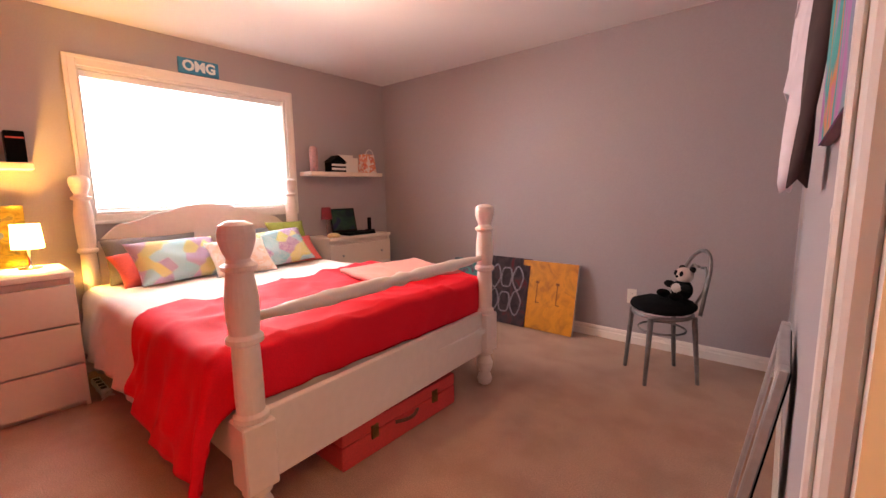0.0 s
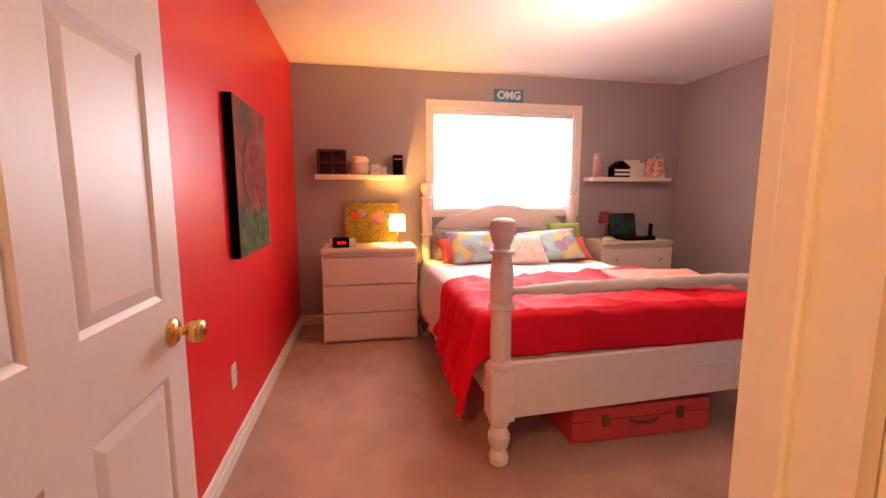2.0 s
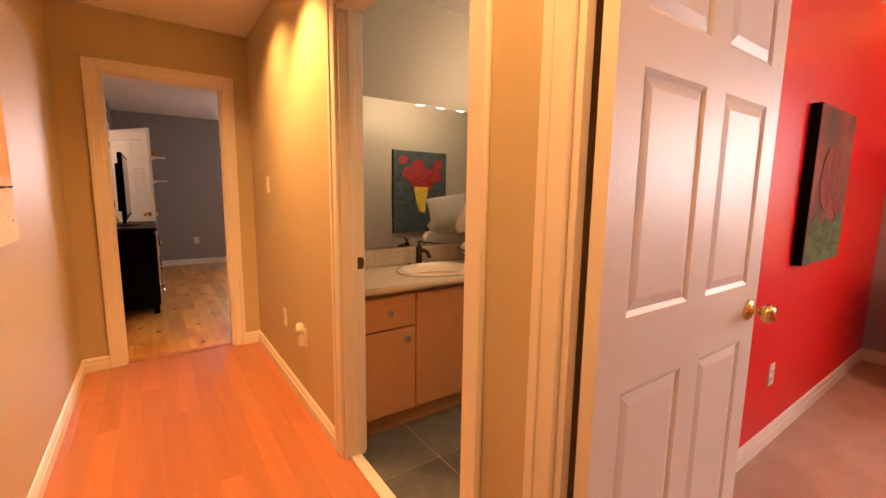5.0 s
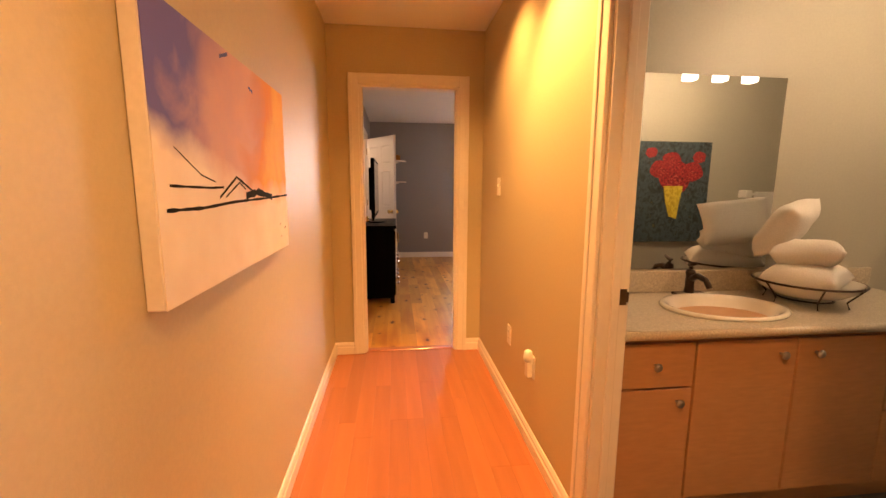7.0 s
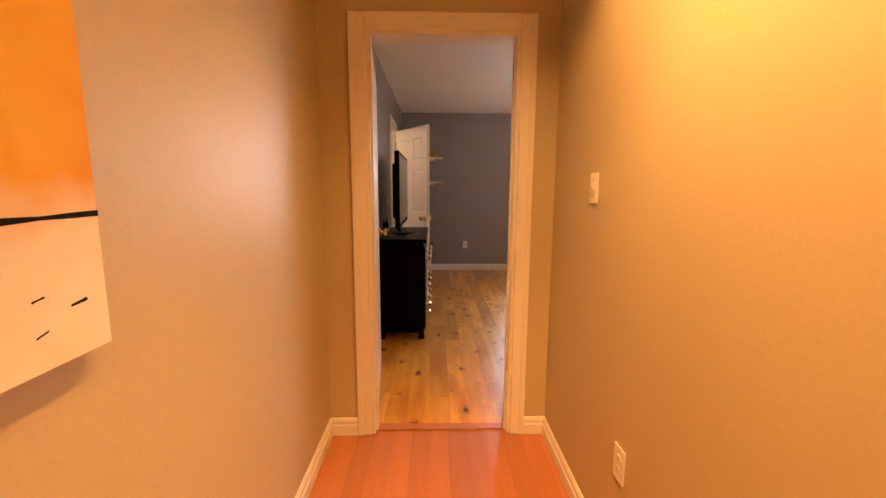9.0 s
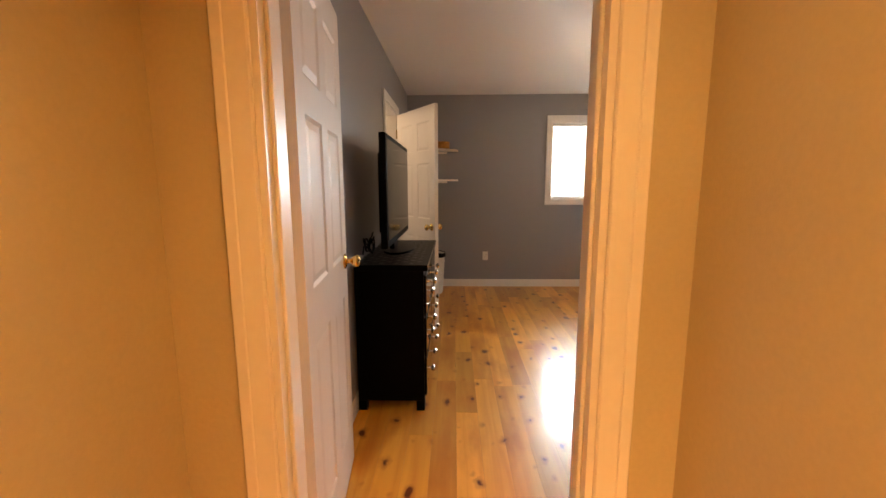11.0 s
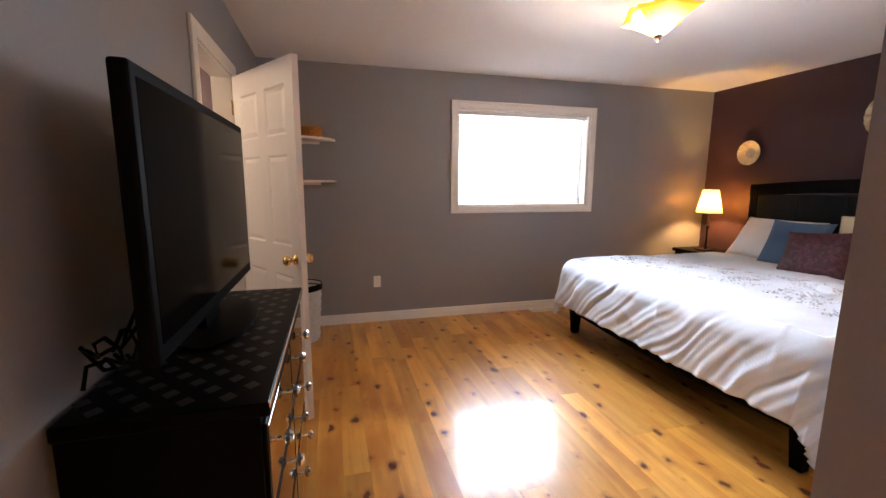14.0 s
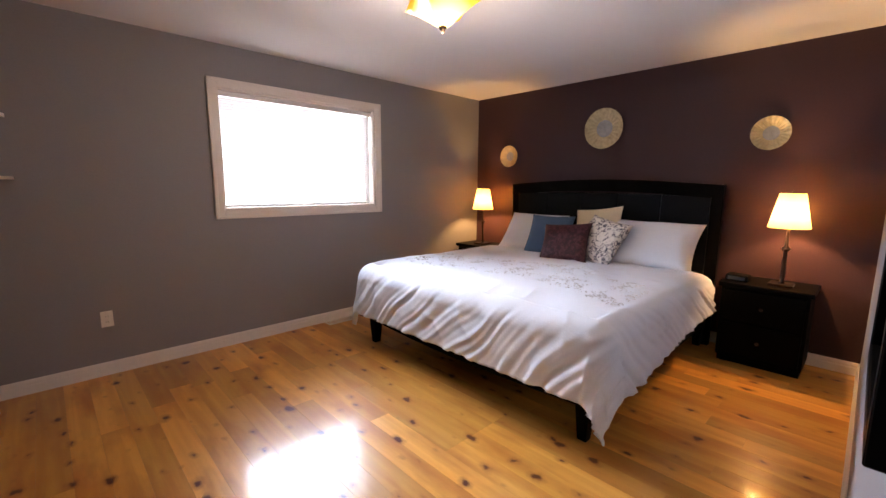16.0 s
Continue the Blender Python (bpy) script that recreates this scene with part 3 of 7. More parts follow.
plate("light_switch", "white switch plate beside the bedroom doorway", "switch", pose(-T, 4.2, 1.2, 0, 0, 90), "switch")
# unseen slab, added to keep the undersides of the blind slats dim
structure("ground", boxes((XW - 6, XW - 0.2, -10, 12, -0.5, -0.4), (XW - 0.2, 6, -12, YS - 0.2, -0.5, -0.4)), material("dim_ground", (0.07, 0.11, 0.035), 0.9, vary=0.3, scale=6), "unseen dim green ground slab outside the windows", "ground")

# added filler, no real wall part: shuts light out of the gap behind the door
structure("door_gap_filler", box(0.985, XE, -0.2, -0.116, 0, H), M_GREY, "added grey filler closing the gap behind the bedroom door", "wall")

# ---- soft goods and shared shapes ----


def cloth(x0, x1, y0, y1, z, over, nx=70, ny=70, r=0.05, flare=0.1, fold=0.02, fold_len=0.16, wrinkle=0.012, seed=0, floor=0.03, top_bump=None, slant=0.45):
    """Sheet laid over a bed top x0..x1, y0..y1 and falling over its edges by over = (x low, x high, y low, y high)."""
    bm = bmesh.new()
    a0, a1, b0, b1 = over
    us = [x0 - a0 + (x1 + a1 - x0 + a0) * i / nx for i in range(nx + 1)]
    vs = [y0 - b0 + (y1 + b1 - y0 + b0) * j / ny for j in range(ny + 1)]
    grid = []
    for u in us:
        row = []
        for v in vs:
            cx, cy = min(max(u, x0), x1), min(max(v, y0), y1)
            dx, dy = u - cx, v - cy
            d = math.hypot(dx, dy)
            n1 = noise.noise(Vector((u * 2.3 + seed, v * 2.3, 0)))
            n2 = noise.noise(Vector((u * 7 + seed, v * 6, 3)))
            crease = (1 - abs(noise.noise(Vector((u * 2.2 + v * 1.6 + seed, v * 4.2 - u * 2.0, 7))))) ** 7
            n2 += 1.1 * crease
            if d < 1e-6:
                e = min(u - x0 if a0 else 9, x1 - u if a1 else 9, v - y0 if b0 else 9, y1 - v if b1 else 9)
                p = Vector((u, v, z + wrinkle * (n1 * 1.2 + 0.6 * n2) + (top_bump(u, v) if top_bump else 0)))
            else:
                if d < r * math.pi / 2:
                    out, drop = r * math.sin(d / r), r * (1 - math.cos(d / r))
                else:
                    out, drop = r + flare * (d - r * math.pi / 2), r + (d - r * math.pi / 2) * 0.985
                tang = (cy + cx) + 0.6 * (math.atan2(dy, dx) if dx and dy else 0) * d
                k = min(1.0, drop / 0.22)
                w = (tang + 0.1 * n1 + slant * drop) / fold_len
                swell = 0.5 + 0.9 * abs(noise.noise(Vector((w * 0.3, seed, 1))))
                sway = fold * k * (1.9 * swell * noise.noise(Vector((w * 1.7, 0.8 * drop, seed + 5))) + 0.25 * math.sin(2 * math.pi * w * 0.43) + 0.5 * n2)
                q = (out + sway) / d
                p = Vector((cx + dx * q, cy + dy * q, z - drop + wrinkle * (n1 * 1.2 + 0.6 * n2) * max(0, 1 - k)))
            p.z = max(p.z, floor)
            row.append(bm.verts.new(p))
        grid.append(row)
    for i in range(nx):
        for j in range(ny):
            bm.faces.new((grid[i][j], grid[i + 1][j], grid[i + 1][j + 1], grid[i][j + 1]))
    return bm


def thicken(ob, t):
    mod = ob.modifiers.new("thickness", "SOLIDIFY")
    mod.thickness, mod.offset = t, -1
    return ob


def pillow_mesh(w, h, t, seed=0, n=18):
    bm = bmesh.new()
    for s in (1, -1):
        g = []
        for i in range(n + 1):
            row = []
            for j in range(n + 1):
                u, v = 2 * i / n - 1, 2 * j / n - 1
                f = (max(0, 1 - u ** 4) * max(0, 1 - v ** 4)) ** 0.55
                px, py = u * w / 2 * (1 - 0.07 * (1 - v * v)), v * h / 2 * (1 - 0.07 * (1 - u * u))
                nz = noise.noise(Vector((u * 1.7 + seed, v * 1.9, s))) * 0.16
                row.append(bm.verts.new((px, py, s * t / 2 * f * (1 + nz))))
            g.append(row)
        for i in range(n):
            for j in range(n):
                q = (g[i][j], g[i + 1][j], g[i + 1][j + 1], g[i][j + 1])
                bm.faces.new(q if s > 0 else tuple(reversed(q)))
    bmesh.ops.remove_doubles(bm, verts=bm.verts, dist=0.0006)
    return bm


def pillow(label, mat, w, h, t, m, seed=0, name="pillow"):
    ob = tagged(mesh_object(name, pillow_mesh(w, h, t, seed), mat, smooth=True), label, "pillow")
    ob.matrix_world = m
    return ob


def blotches(name, stops, scale=3.0, detail=3.0, rough=0.6, distort=0.6, bump=0.15, stretch=(1, 1, 1), coords="Generated"):
    """Paint laid in blotches: noise through a ramp of colours (position, colour)."""
    mat = bpy.data.materials.new(name)
    mat.use_nodes = True
    n, l = mat.node_tree.nodes, mat.node_tree.links
    b = n["Principled BSDF"]
    b.inputs["Roughness"].default_value = rough
    tc, mp, nz, rp = n.new("ShaderNodeTexCoord"), n.new("ShaderNodeMapping"), n.new("ShaderNodeTexNoise"), n.new("ShaderNodeValToRGB")
    mp.inputs["Scale"].default_value = stretch
    nz.inputs["Scale"].default_value, nz.inputs["Detail"].default_value, nz.inputs["Distortion"].default_value = scale, detail, distort
    l.new(tc.outputs[coords], mp.inputs[0])
    l.new(mp.outputs[0], nz.inputs["Vector"])
    l.new(nz.outputs[0], rp.inputs[0])
    while len(rp.color_ramp.elements) < len(stops):
        rp.color_ramp.elements.new(0.5)
    for e, (p, c) in zip(rp.color_ramp.elements, stops):
        e.position, e.color = p, (*c, 1)
    l.new(rp.outputs[0], b.inputs["Base Color"])
    if bump:
        bp = n.new("ShaderNodeBump")
        bp.inputs["Strength"].default_value, bp.inputs["Distance"].default_value = bump, 0.003
        l.new(nz.outputs[0], bp.inputs["Height"])
        l.new(bp.outputs[0], b.inputs["Normal"])
    return mat


def voronoi_print(name, colours, scale, ground):
    """Cotton printed with large flower heads in several colours."""
    mat = bpy.data.materials.new(name)
    mat.use_nodes = True
    n, l = mat.node_tree.nodes, mat.node_tree.links
    b = n["Principled BSDF"]
    b.inputs["Roughness"].default_value = 0.85
    tc, vo, rp, rg, wv = n.new("ShaderNodeTexCoord"), n.new("ShaderNodeTexVoronoi"), n.new("ShaderNodeValToRGB"), n.new("ShaderNodeValToRGB"), n.new("ShaderNodeMath")
    sep, mix = n.new("ShaderNodeSeparateColor"), n.new("ShaderNodeMix")
    mix.data_type = "RGBA"
    vo.inputs["Scale"].default_value, vo.voronoi_dimensions = scale, "2D"
    l.new(tc.outputs["Object"], vo.inputs["Vector"])
    l.new(vo.outputs["Color"], sep.inputs[0])
    rp.color_ramp.interpolation = "CONSTANT"
    while len(rp.color_ramp.elements) < len(colours):
        rp.color_ramp.elements.new(0.5)
    for i, (e, c) in enumerate(zip(rp.color_ramp.elements, colours)):
        e.position, e.color = i / len(colours), (*c, 1)
    l.new(sep.outputs[0], rp.inputs[0])
    wv.operation, wv.inputs[1].default_value = "MULTIPLY", 62.0
    sn = n.new("ShaderNodeMath")
    sn.operation = "SINE"
    l.new(vo.outputs["Distance"], wv.inputs[0])
    l.new(wv.outputs[0], sn.inputs[0])
    rg.color_ramp.elements[0].position, rg.color_ramp.elements[1].position = 0.3, 0.75
    l.new(sn.outputs[0], rg.inputs[0])
    l.new(rg.outputs[0], mix.inputs["Factor"])
    l.new(rp.outputs[0], mix.inputs["A"])
    mix.inputs["B"].default_value = (*ground, 1)
    l.new(mix.outputs["Result"], b.inputs["Base Color"])
    return mat


M_WHITEWOOD = material("white_painted_wood", (0.8, 0.71, 0.65), 0.35, vary=0.03, scale=30, bump=0.05, bump_scale=40)
M_LAMINATE = material("white_laminate", (0.8, 0.7, 0.61), 0.4, vary=0.02, scale=40)
M_SHEET = material("cream_cotton", (0.8, 0.74, 0.71), 0.9, vary=0.04, scale=140, bump=0.35, bump_scale=24, spec=0.2)
M_REDCLOTH = material("red_cotton", (0.78, 0.012, 0.03), 0.75, vary=0.06, scale=160, bump=0.4, bump_scale=14, second=(0.66, 0.009, 0.024), second_scale=2, spec=0.25)
M_PINKCLOTH = material("salmon_knit", (0.72, 0.34, 0.29), 0.9, vary=0.1, scale=200, bump=0.6, bump_scale=160, spec=0.2)
M_BLACK = material("black_lacquer", (0.003, 0.0027, 0.0027), 0.34, vary=0.1, scale=30, spec=0.025)
M_BLACKMATT = material("black_plastic", (0.005, 0.005, 0.0055), 0.5, vary=0.1, scale=60, spec=0.02)
M_SILVER = material("silver_painted_metal", (0.52, 0.51, 0.52), 0.35, 0.8, vary=0.08, scale=30)
M_BLUE = material("blue_board", (0.02, 0.22, 0.42), 0.5, vary=0.15, scale=20)
M_WHITEPAINT = material("white_lettering", (0.75, 0.82, 0.85), 0.5, vary=0.05, scale=30)


def lampshade(name, colour, strength, share):
    """Lit fabric: lets the bulb's light through and glows; the bulb's bright core is painted into the emission by
    height.
    """
    mat = bpy.data.materials.new(name)
    mat.use_nodes = True
    n, l = mat.node_tree.nodes, mat.node_tree.links
    b = n["Principled BSDF"]
    b.inputs["Base Color"].default_value, b.inputs["Roughness"].default_value = (*colour, 1), 0.8
    tc, sp, rp = n.new("ShaderNodeTexCoord"), n.new("ShaderNodeSeparateXYZ"), n.new("ShaderNodeValToRGB")
    l.new(tc.outputs["Generated"], sp.inputs[0])
    l.new(sp.outputs[2], rp.inputs[0])
    rp.color_ramp.elements.new(0.45)
    for e, (p, c) in zip(rp.color_ramp.elements, ((0.0, (0.9, 0.36, 0.06)), (0.42, (1.0, 0.72, 0.3)), (1.0, (0.6, 0.2, 0.02)))):
        e.position, e.color = p, (*c, 1)
    l.new(rp.outputs[0], b.inputs["Emission Color"])
    b.inputs["Emission Strength"].default_value = strength
    tr, mx = n.new("ShaderNodeBsdfTranslucent"), n.new("ShaderNodeMixShader")
    tr.inputs[0].default_value, mx.inputs[0].default_value = (*colour, 1), share
    l.new(b.outputs[0], mx.inputs[1])
    l.new(tr.outputs[0], mx.inputs[2])
    l.new(mx.outputs[0], n["Material Output"].inputs[0])
    return mat


M_SHADE = lampshade("lit_cream_lampshade", (0.8, 0.52, 0.2), 0.58, 0.36)
M_SHADEHOT = lampshade("lit_white_lampshade", (0.95, 0.86, 0.65), 2.4, 0.6)
M_BULB = glow("lit_bulb", (1.0, 0.82, 0.45), 5.0)

# ---- pink bedroom: four-poster bed ----


def bed_post(x, y, top):
    """Turned post with a square block, rings and an acorn finial."""
    bm = lathe([(0.028, 0), (0.042, 0.012), (0.048, 0.04), (0.04, 0.065), (0.03, 0.078), (0.04, 0.09), (0.05, 0.12), (0.052, 0.15), (0.04, 0.18), (0.032, 0.195), (0.05, 0.21), (0.05, 0.235)], 20, (x, y, 0))
    add_box(bm, x - 0.057, x + 0.057, y - 0.057, y + 0.057, 0.232, 0.475, 0.006)
    k = top - 1.15
    prof = [(0.05, 0.474), (0.058, 0.482), (0.058, 0.497), (0.046, 0.508), (0.047, 0.56), (0.045, 0.72 + k * 0.5), (0.042, 0.74 + k * 0.5), (0.059, 0.752 + k * 0.5), (0.059, 0.768 + k * 0.5),
            (0.047, 0.78 + k * 0.5), (0.052, 0.83 + k * 0.6), (0.053, 0.9 + k), (0.042, 0.985 + k), (0.056, 0.995 + k), (0.057, 1.008 + k), (0.04, 1.018 + k), (0.036, 1.03 + k),
            (0.047, 1.055 + k), (0.057, 1.09 + k), (0.058, 1.115 + k), (0.052, 1.138 + k), (0.03, 1.15 + k), (0.005, 1.152 + k)]
    lathe(prof, 20, (x, y, 0), bm)
    return bm


def pink_bed():
    t = thing("four_poster_bed", "white painted four-poster bed with turned posts", "bed", -2.7, 5.0, 0)
    xf, xh, ya, yb = -1.505, -3.79, 4.23, 5.75
    xn = xf - 0.075  # the foot end stands slightly askew
    for x, y, top in ((xf, ya, 1.15), (xn, yb, 1.15), (xh, ya, 1.375), (xh, yb, 1.375)):
        part("bed_post", bed_post(x, y, top), M_WHITEWOOD, t, smooth=False)
    board = box(xf - 0.016, xf + 0.016, ya + 0.055, yb - 0.055, 0.225, 0.49, 0.004)
    for v in board.verts:
        v.co.x += (xn - xf) * (v.co.y - ya) / (yb - ya)
    part("footboard", board, M_WHITEWOOD, t)
    n = 24
    pts = [(xf + (xn - xf) * i / n, ya + 0.045 + (yb - ya - 0.09) * i / n, 0.825) for i in range(n + 1)]
    rad = []
    for i in range(n + 1):
        u = abs(2 * i / n - 1)
        rr = 0.032 - 0.012 * u ** 2 if u < 0.86 else 0.017
        if i in (11, 13):
            rr = 0.022
        if i == 12:
            rr = 0.036
        if i in (5, 19):
            rr += 0.006
        rad.append(rr)
    part("foot_rail", tube(pts, rad, 14), M_WHITEWOOD, t, smooth=True)
    for y in (ya, yb):
        part("side_rail", box(xh + 0.05, xf - 0.05, y - 0.014, y + 0.014, 0.25, 0.45, 0.003), M_WHITEWOOD, t)
    out = [(ya + 0.05, 0.45), (yb - 0.05, 0.45)]
    m = (ya + yb) / 2
    for i in range(41):
        u = 1 - 2 * i / 40
        a = abs(u)
        if a < 0.36:
            z = 1.075 + 0.09 * math.sqrt(max(0, 1 - (a / 0.4) ** 2))
        elif a < 0.8:
            z = 1.115 - 0.075 * (0.5 - 0.5 * math.cos(math.pi * (a - 0.36) / 0.44))
        else:
            z = 1.04 - 0.13 * ((a - 0.8) / 0.2) ** 1.3
        out.append((m + u * (yb - ya - 0.1) / 2, z))
    part("headboard", prism(out, "x", xh - 0.014, xh + 0.014), M_WHITEWOOD, t)
    part("slat_base", box(xh + 0.05, xf - 0.03, ya + 0.02, yb - 0.02, 0.36, 0.39), M_WHITEWOOD, t)


pink_bed()
tagged(mesh_object("mattress", box(-3.74, -1.6, 4.25, 5.73, 0.392, 0.62, 0.05, 3), M_SHEET), "white mattress hidden under the bedding", "mattress")
ob = thicken(mesh_object("duvet", cloth(-3.7, -1.75, 4.24, 5.74, 0.645, (0, 0, 0.46, 0.42), 60, 90, 0.08, 0.14, 0.022, 0.2, 0.012, 1), M_SHEET, smooth=True), 0.02)
tagged(ob, "cream white duvet hanging over the bed side", "duvet")


def quilted(u, v):
    """Soft wandering quilting furrows and puffs between them."""
    w = math.sin(9.5 * u + 2.2 * math.sin(3.1 * v)) * math.sin(7.0 * v + 1.8 * math.sin(3.7 * u))
    return 0.006 * (1 - (1 - abs(w)) ** 5) + 0.011 * abs(noise.noise(Vector((u * 3.5, v * 2.2 + u * 2.5, 12))))


def comforter_mesh():
    bm = cloth(-2.56, -1.64, 4.2, 5.77, 0.69, (0, 0.24, 0.46, 0.4), 90, 120, 0.055, 0.06, 0.028, 0.2, 0.024, 5, top_bump=quilted)
    for v in bm.verts:
        # the front edge runs at a slant, and the near corner hangs lowest
        k = min(1, (v.co.x + 2.56) / 0.92)
        v.co.x += (1 - k) * (0.05 * noise.noise(Vector((0, v.co.y * 1.3, 4))) - 0.14 * (v.co.y - 5.0))
        if v.co.x > -1.6:
            v.co.x = -1.6 + (v.co.x + 1.6) * 0.35
        if v.co.y < 4.2:
            s = min(1, (0.69 - v.co.z) / 0.5)
            v.co.z -= 0.06 * s * max(0, k - 0.35)
            v.co.z += 0.2 * s * max(0, 0.4 - k)
            v.co.y -= 0.05 * s
        v.co.z = max(v.co.z, 0.04)
    return bm


ob = thicken(mesh_object("comforter", comforter_mesh(), M_REDCLOTH, smooth=True), 0.028)
tagged(ob, "rumpled bright red comforter over the bed foot", "comforter")
bm = cloth(-2.35, -1.85, 5.2, 5.78, 0.735, (0, 0, 0, 0.2), 26, 30, 0.06, 0.05, 0.01, 0.2, 0.012, 9)
tagged(thicken(mesh_object("folded_blanket", bm, M_PINKCLOTH, smooth=True), 0.025), "folded salmon pink blanket on the red comforter", "blanket").matrix_world = pose(-2.1, 5.45, 0, 0, 0, -14) @ pose(2.1, -5.45, 0)
M_FLOWER = voronoi_print("flower_print_cotton", [(0.14, 0.5, 0.6), (0.62, 0.52, 0.05), (0.2, 0.55, 0.62), (0.3, 0.14, 0.35), (0.5, 0.3, 0.55), (0.55, 0.55, 0.06)], 11, (0.85, 0.82, 0.78))
M_CREAM = blotches("cream_print", [(0.0, (0.8, 0.7, 0.62)), (0.45, (0.82, 0.76, 0.7)), (0.58, (0.8, 0.6, 0.45)), (0.66, (0.84, 0.8, 0.76))], 5, 2, 0.9, 0.2)
M_GREYPIL = material("grey_cotton", (0.22, 0.22, 0.23), 0.9, vary=0.1, scale=120, bump=0.3)
M_GREENPIL = material("olive_cotton", (0.28, 0.32, 0.06), 0.9, vary=0.15, scale=60, bump=0.3)
M_CORALPIL = material("coral_cotton", (0.8, 0.15, 0.12), 0.9, vary=0.1, scale=120, bump=0.3)
pillow("dark grey cotton pillow against the headboard", M_GREYPIL, 0.6, 0.36, 0.12, pose(-3.66, 4.58, 0.79, 0, 60, 0) @ pose(0, 0, 0, 0, 0, 90), 1)
pillow("dark grey cotton pillow against the headboard", M_GREYPIL, 0.6, 0.36, 0.12, pose(-3.66, 5.36, 0.79, 0, 60, 0) @ pose(0, 0, 0, 0, 0, 90), 2)
pillow("coral red pillow behind the flowered one", M_CORALPIL, 0.6, 0.34, 0.11, pose(-3.54, 4.6, 0.74, 0, 34, 6) @ pose(0, 0, 0, 0, 0, 90), 3)
pillow("coral red pillow behind the flowered one", M_CORALPIL, 0.56, 0.34, 0.11, pose(-3.5, 5.5, 0.75, 0, 34, -10) @ pose(0, 0, 0, 0, 0, 90), 4)
pillow("olive green pillow beside the bed post", M_GREENPIL, 0.34, 0.3, 0.1, pose(-3.62, 5.6, 0.86, 0, 55, -10) @ pose(0, 0, 0, 0, 0, 90), 5)
pillow("pillow printed with large multicoloured flowers", M_FLOWER, 0.58, 0.36, 0.13, pose(-3.42, 4.66, 0.79, 0, 46, 6) @ pose(0, 0, 0, 0, 0, 90), 6)
pillow("pillow printed with large multicoloured flowers", M_FLOWER, 0.58, 0.36, 0.13, pose(-3.42, 5.36, 0.79, 0, 46, -8) @ pose(0, 0, 0, 0, 0, 96), 7)
pillow("small cream cushion with a faint print", M_CREAM, 0.44, 0.32, 0.12, pose(-3.27, 5.02, 0.775, 0, 46, 0) @ pose(0, 0, 0, 0, 0, 90), 8)


def suitcase():
    m_case = material("red_leatherette", (0.62, 0.06, 0.06), 0.5, vary=0.08, scale=90, bump=0.2, bump_scale=160)
    t = thing("suitcase", "red vintage suitcase lying under the bed", "suitcase", -1.95, 5.0, 0)
    part("case_body", box(-2.25, -1.575, 4.635, 5.43, 0.004, 0.115, 0.008, 2), m_case, t)
    part("case_lid", box(-2.25, -1.575, 4.635, 5.43, 0.118, 0.185, 0.008, 2), m_case, t)
    for y in (4.82, 5.25):
        part("latch", boxes((-1.576, -1.567, y - 0.02, y + 0.02, 0.085, 0.15), (-1.569, -1.563, y - 0.012, y + 0.012, 0.1, 0.14)), material("tarnished_brass", (0.3, 0.2, 0.08), 0.4, 1.0), t, "tarnished brass latch")
    pts = [(-1.575 + 0.03 * math.sin(math.pi * i / 10), 4.955 + 0.16 * i / 10, 0.1) for i in range(11)]
    part("handle", tube(pts, 0.009, 8), material("brown_leather", (0.14, 0.05, 0.03), 0.6), t, "brown leather handle", True)


suitcase()


def chest(name, label, x0, x1, y0, y1, h, drawers, knobs):
    """Plain white chest of drawers, its front towards +x."""
    t = thing(name, label, "dresser", (x0 + x1) / 2, (y0 + y1) / 2, 0)
    part("body", boxes((x0, x1 - 0.02, y0, y0 + 0.02, 0, h - 0.03), (x0, x1 - 0.02, y1 - 0.02, y1, 0, h - 0.03), (x0, x0 + 0.01, y0 + 0.02, y1 - 0.02, 0, h - 0.03),
                       (x0 + 0.01, x1 - 0.04, y0 + 0.02, y1 - 0.02, 0.05, h - 0.04), (x0 + 0.01, x1 - 0.05, y0 + 0.02, y1 - 0.02, 0, 0.05)), M_LAMINATE, t)
    part("top", box(x0 - 0.0, x1 + 0.004, y0 - 0.004, y1 + 0.004, h - 0.03, h, 0.003), M_LAMINATE, t)
    zs = [0.03 + (h - 0.095) * i / drawers for i in range(drawers + 1)]
    for i in range(drawers):
        d = part("drawer", box(x1 - 0.038, x1, y0 + 0.003, y1 - 0.003, zs[i] + 0.004, zs[i + 1] - 0.006, 0.003), M_LAMINATE, t)
        if knobs:
            for y in (y0 + 0.14, y1 - 0.14):
                k = lathe([(0.006, 0), (0.006, 0.012), (0.013, 0.016), (0.012, 0.024), (0.004, 0.027)], 12)
                ob = part("drawer_knob", k, M_SILVER, d, "small metal knob", True)
                ob.matrix_world = pose(x1, y, (zs[i] + zs[i + 1]) / 2, 0, 90, 0)
    return t


chest("dresser", "white laminate dresser with three plain drawers", -3.76, -3.27, 3.275, 4.07, 0.81, 3, False)
chest("dresser", "white bedside chest of drawers with small knobs", -3.88, -3.5, 5.96, 6.74, 0.8, 3, True)


def floating_shelf(y0, y1):
    t = thing("wall_shelf", "white floating shelf on the grey wall", "shelf", XW, (y0 + y1) / 2, 1.44, group="bedroom wall shelves")
    part("board", box(XW, XW + 0.2, y0, y1, 1.405, 1.445, 0.004), M_LAMINATE, t)


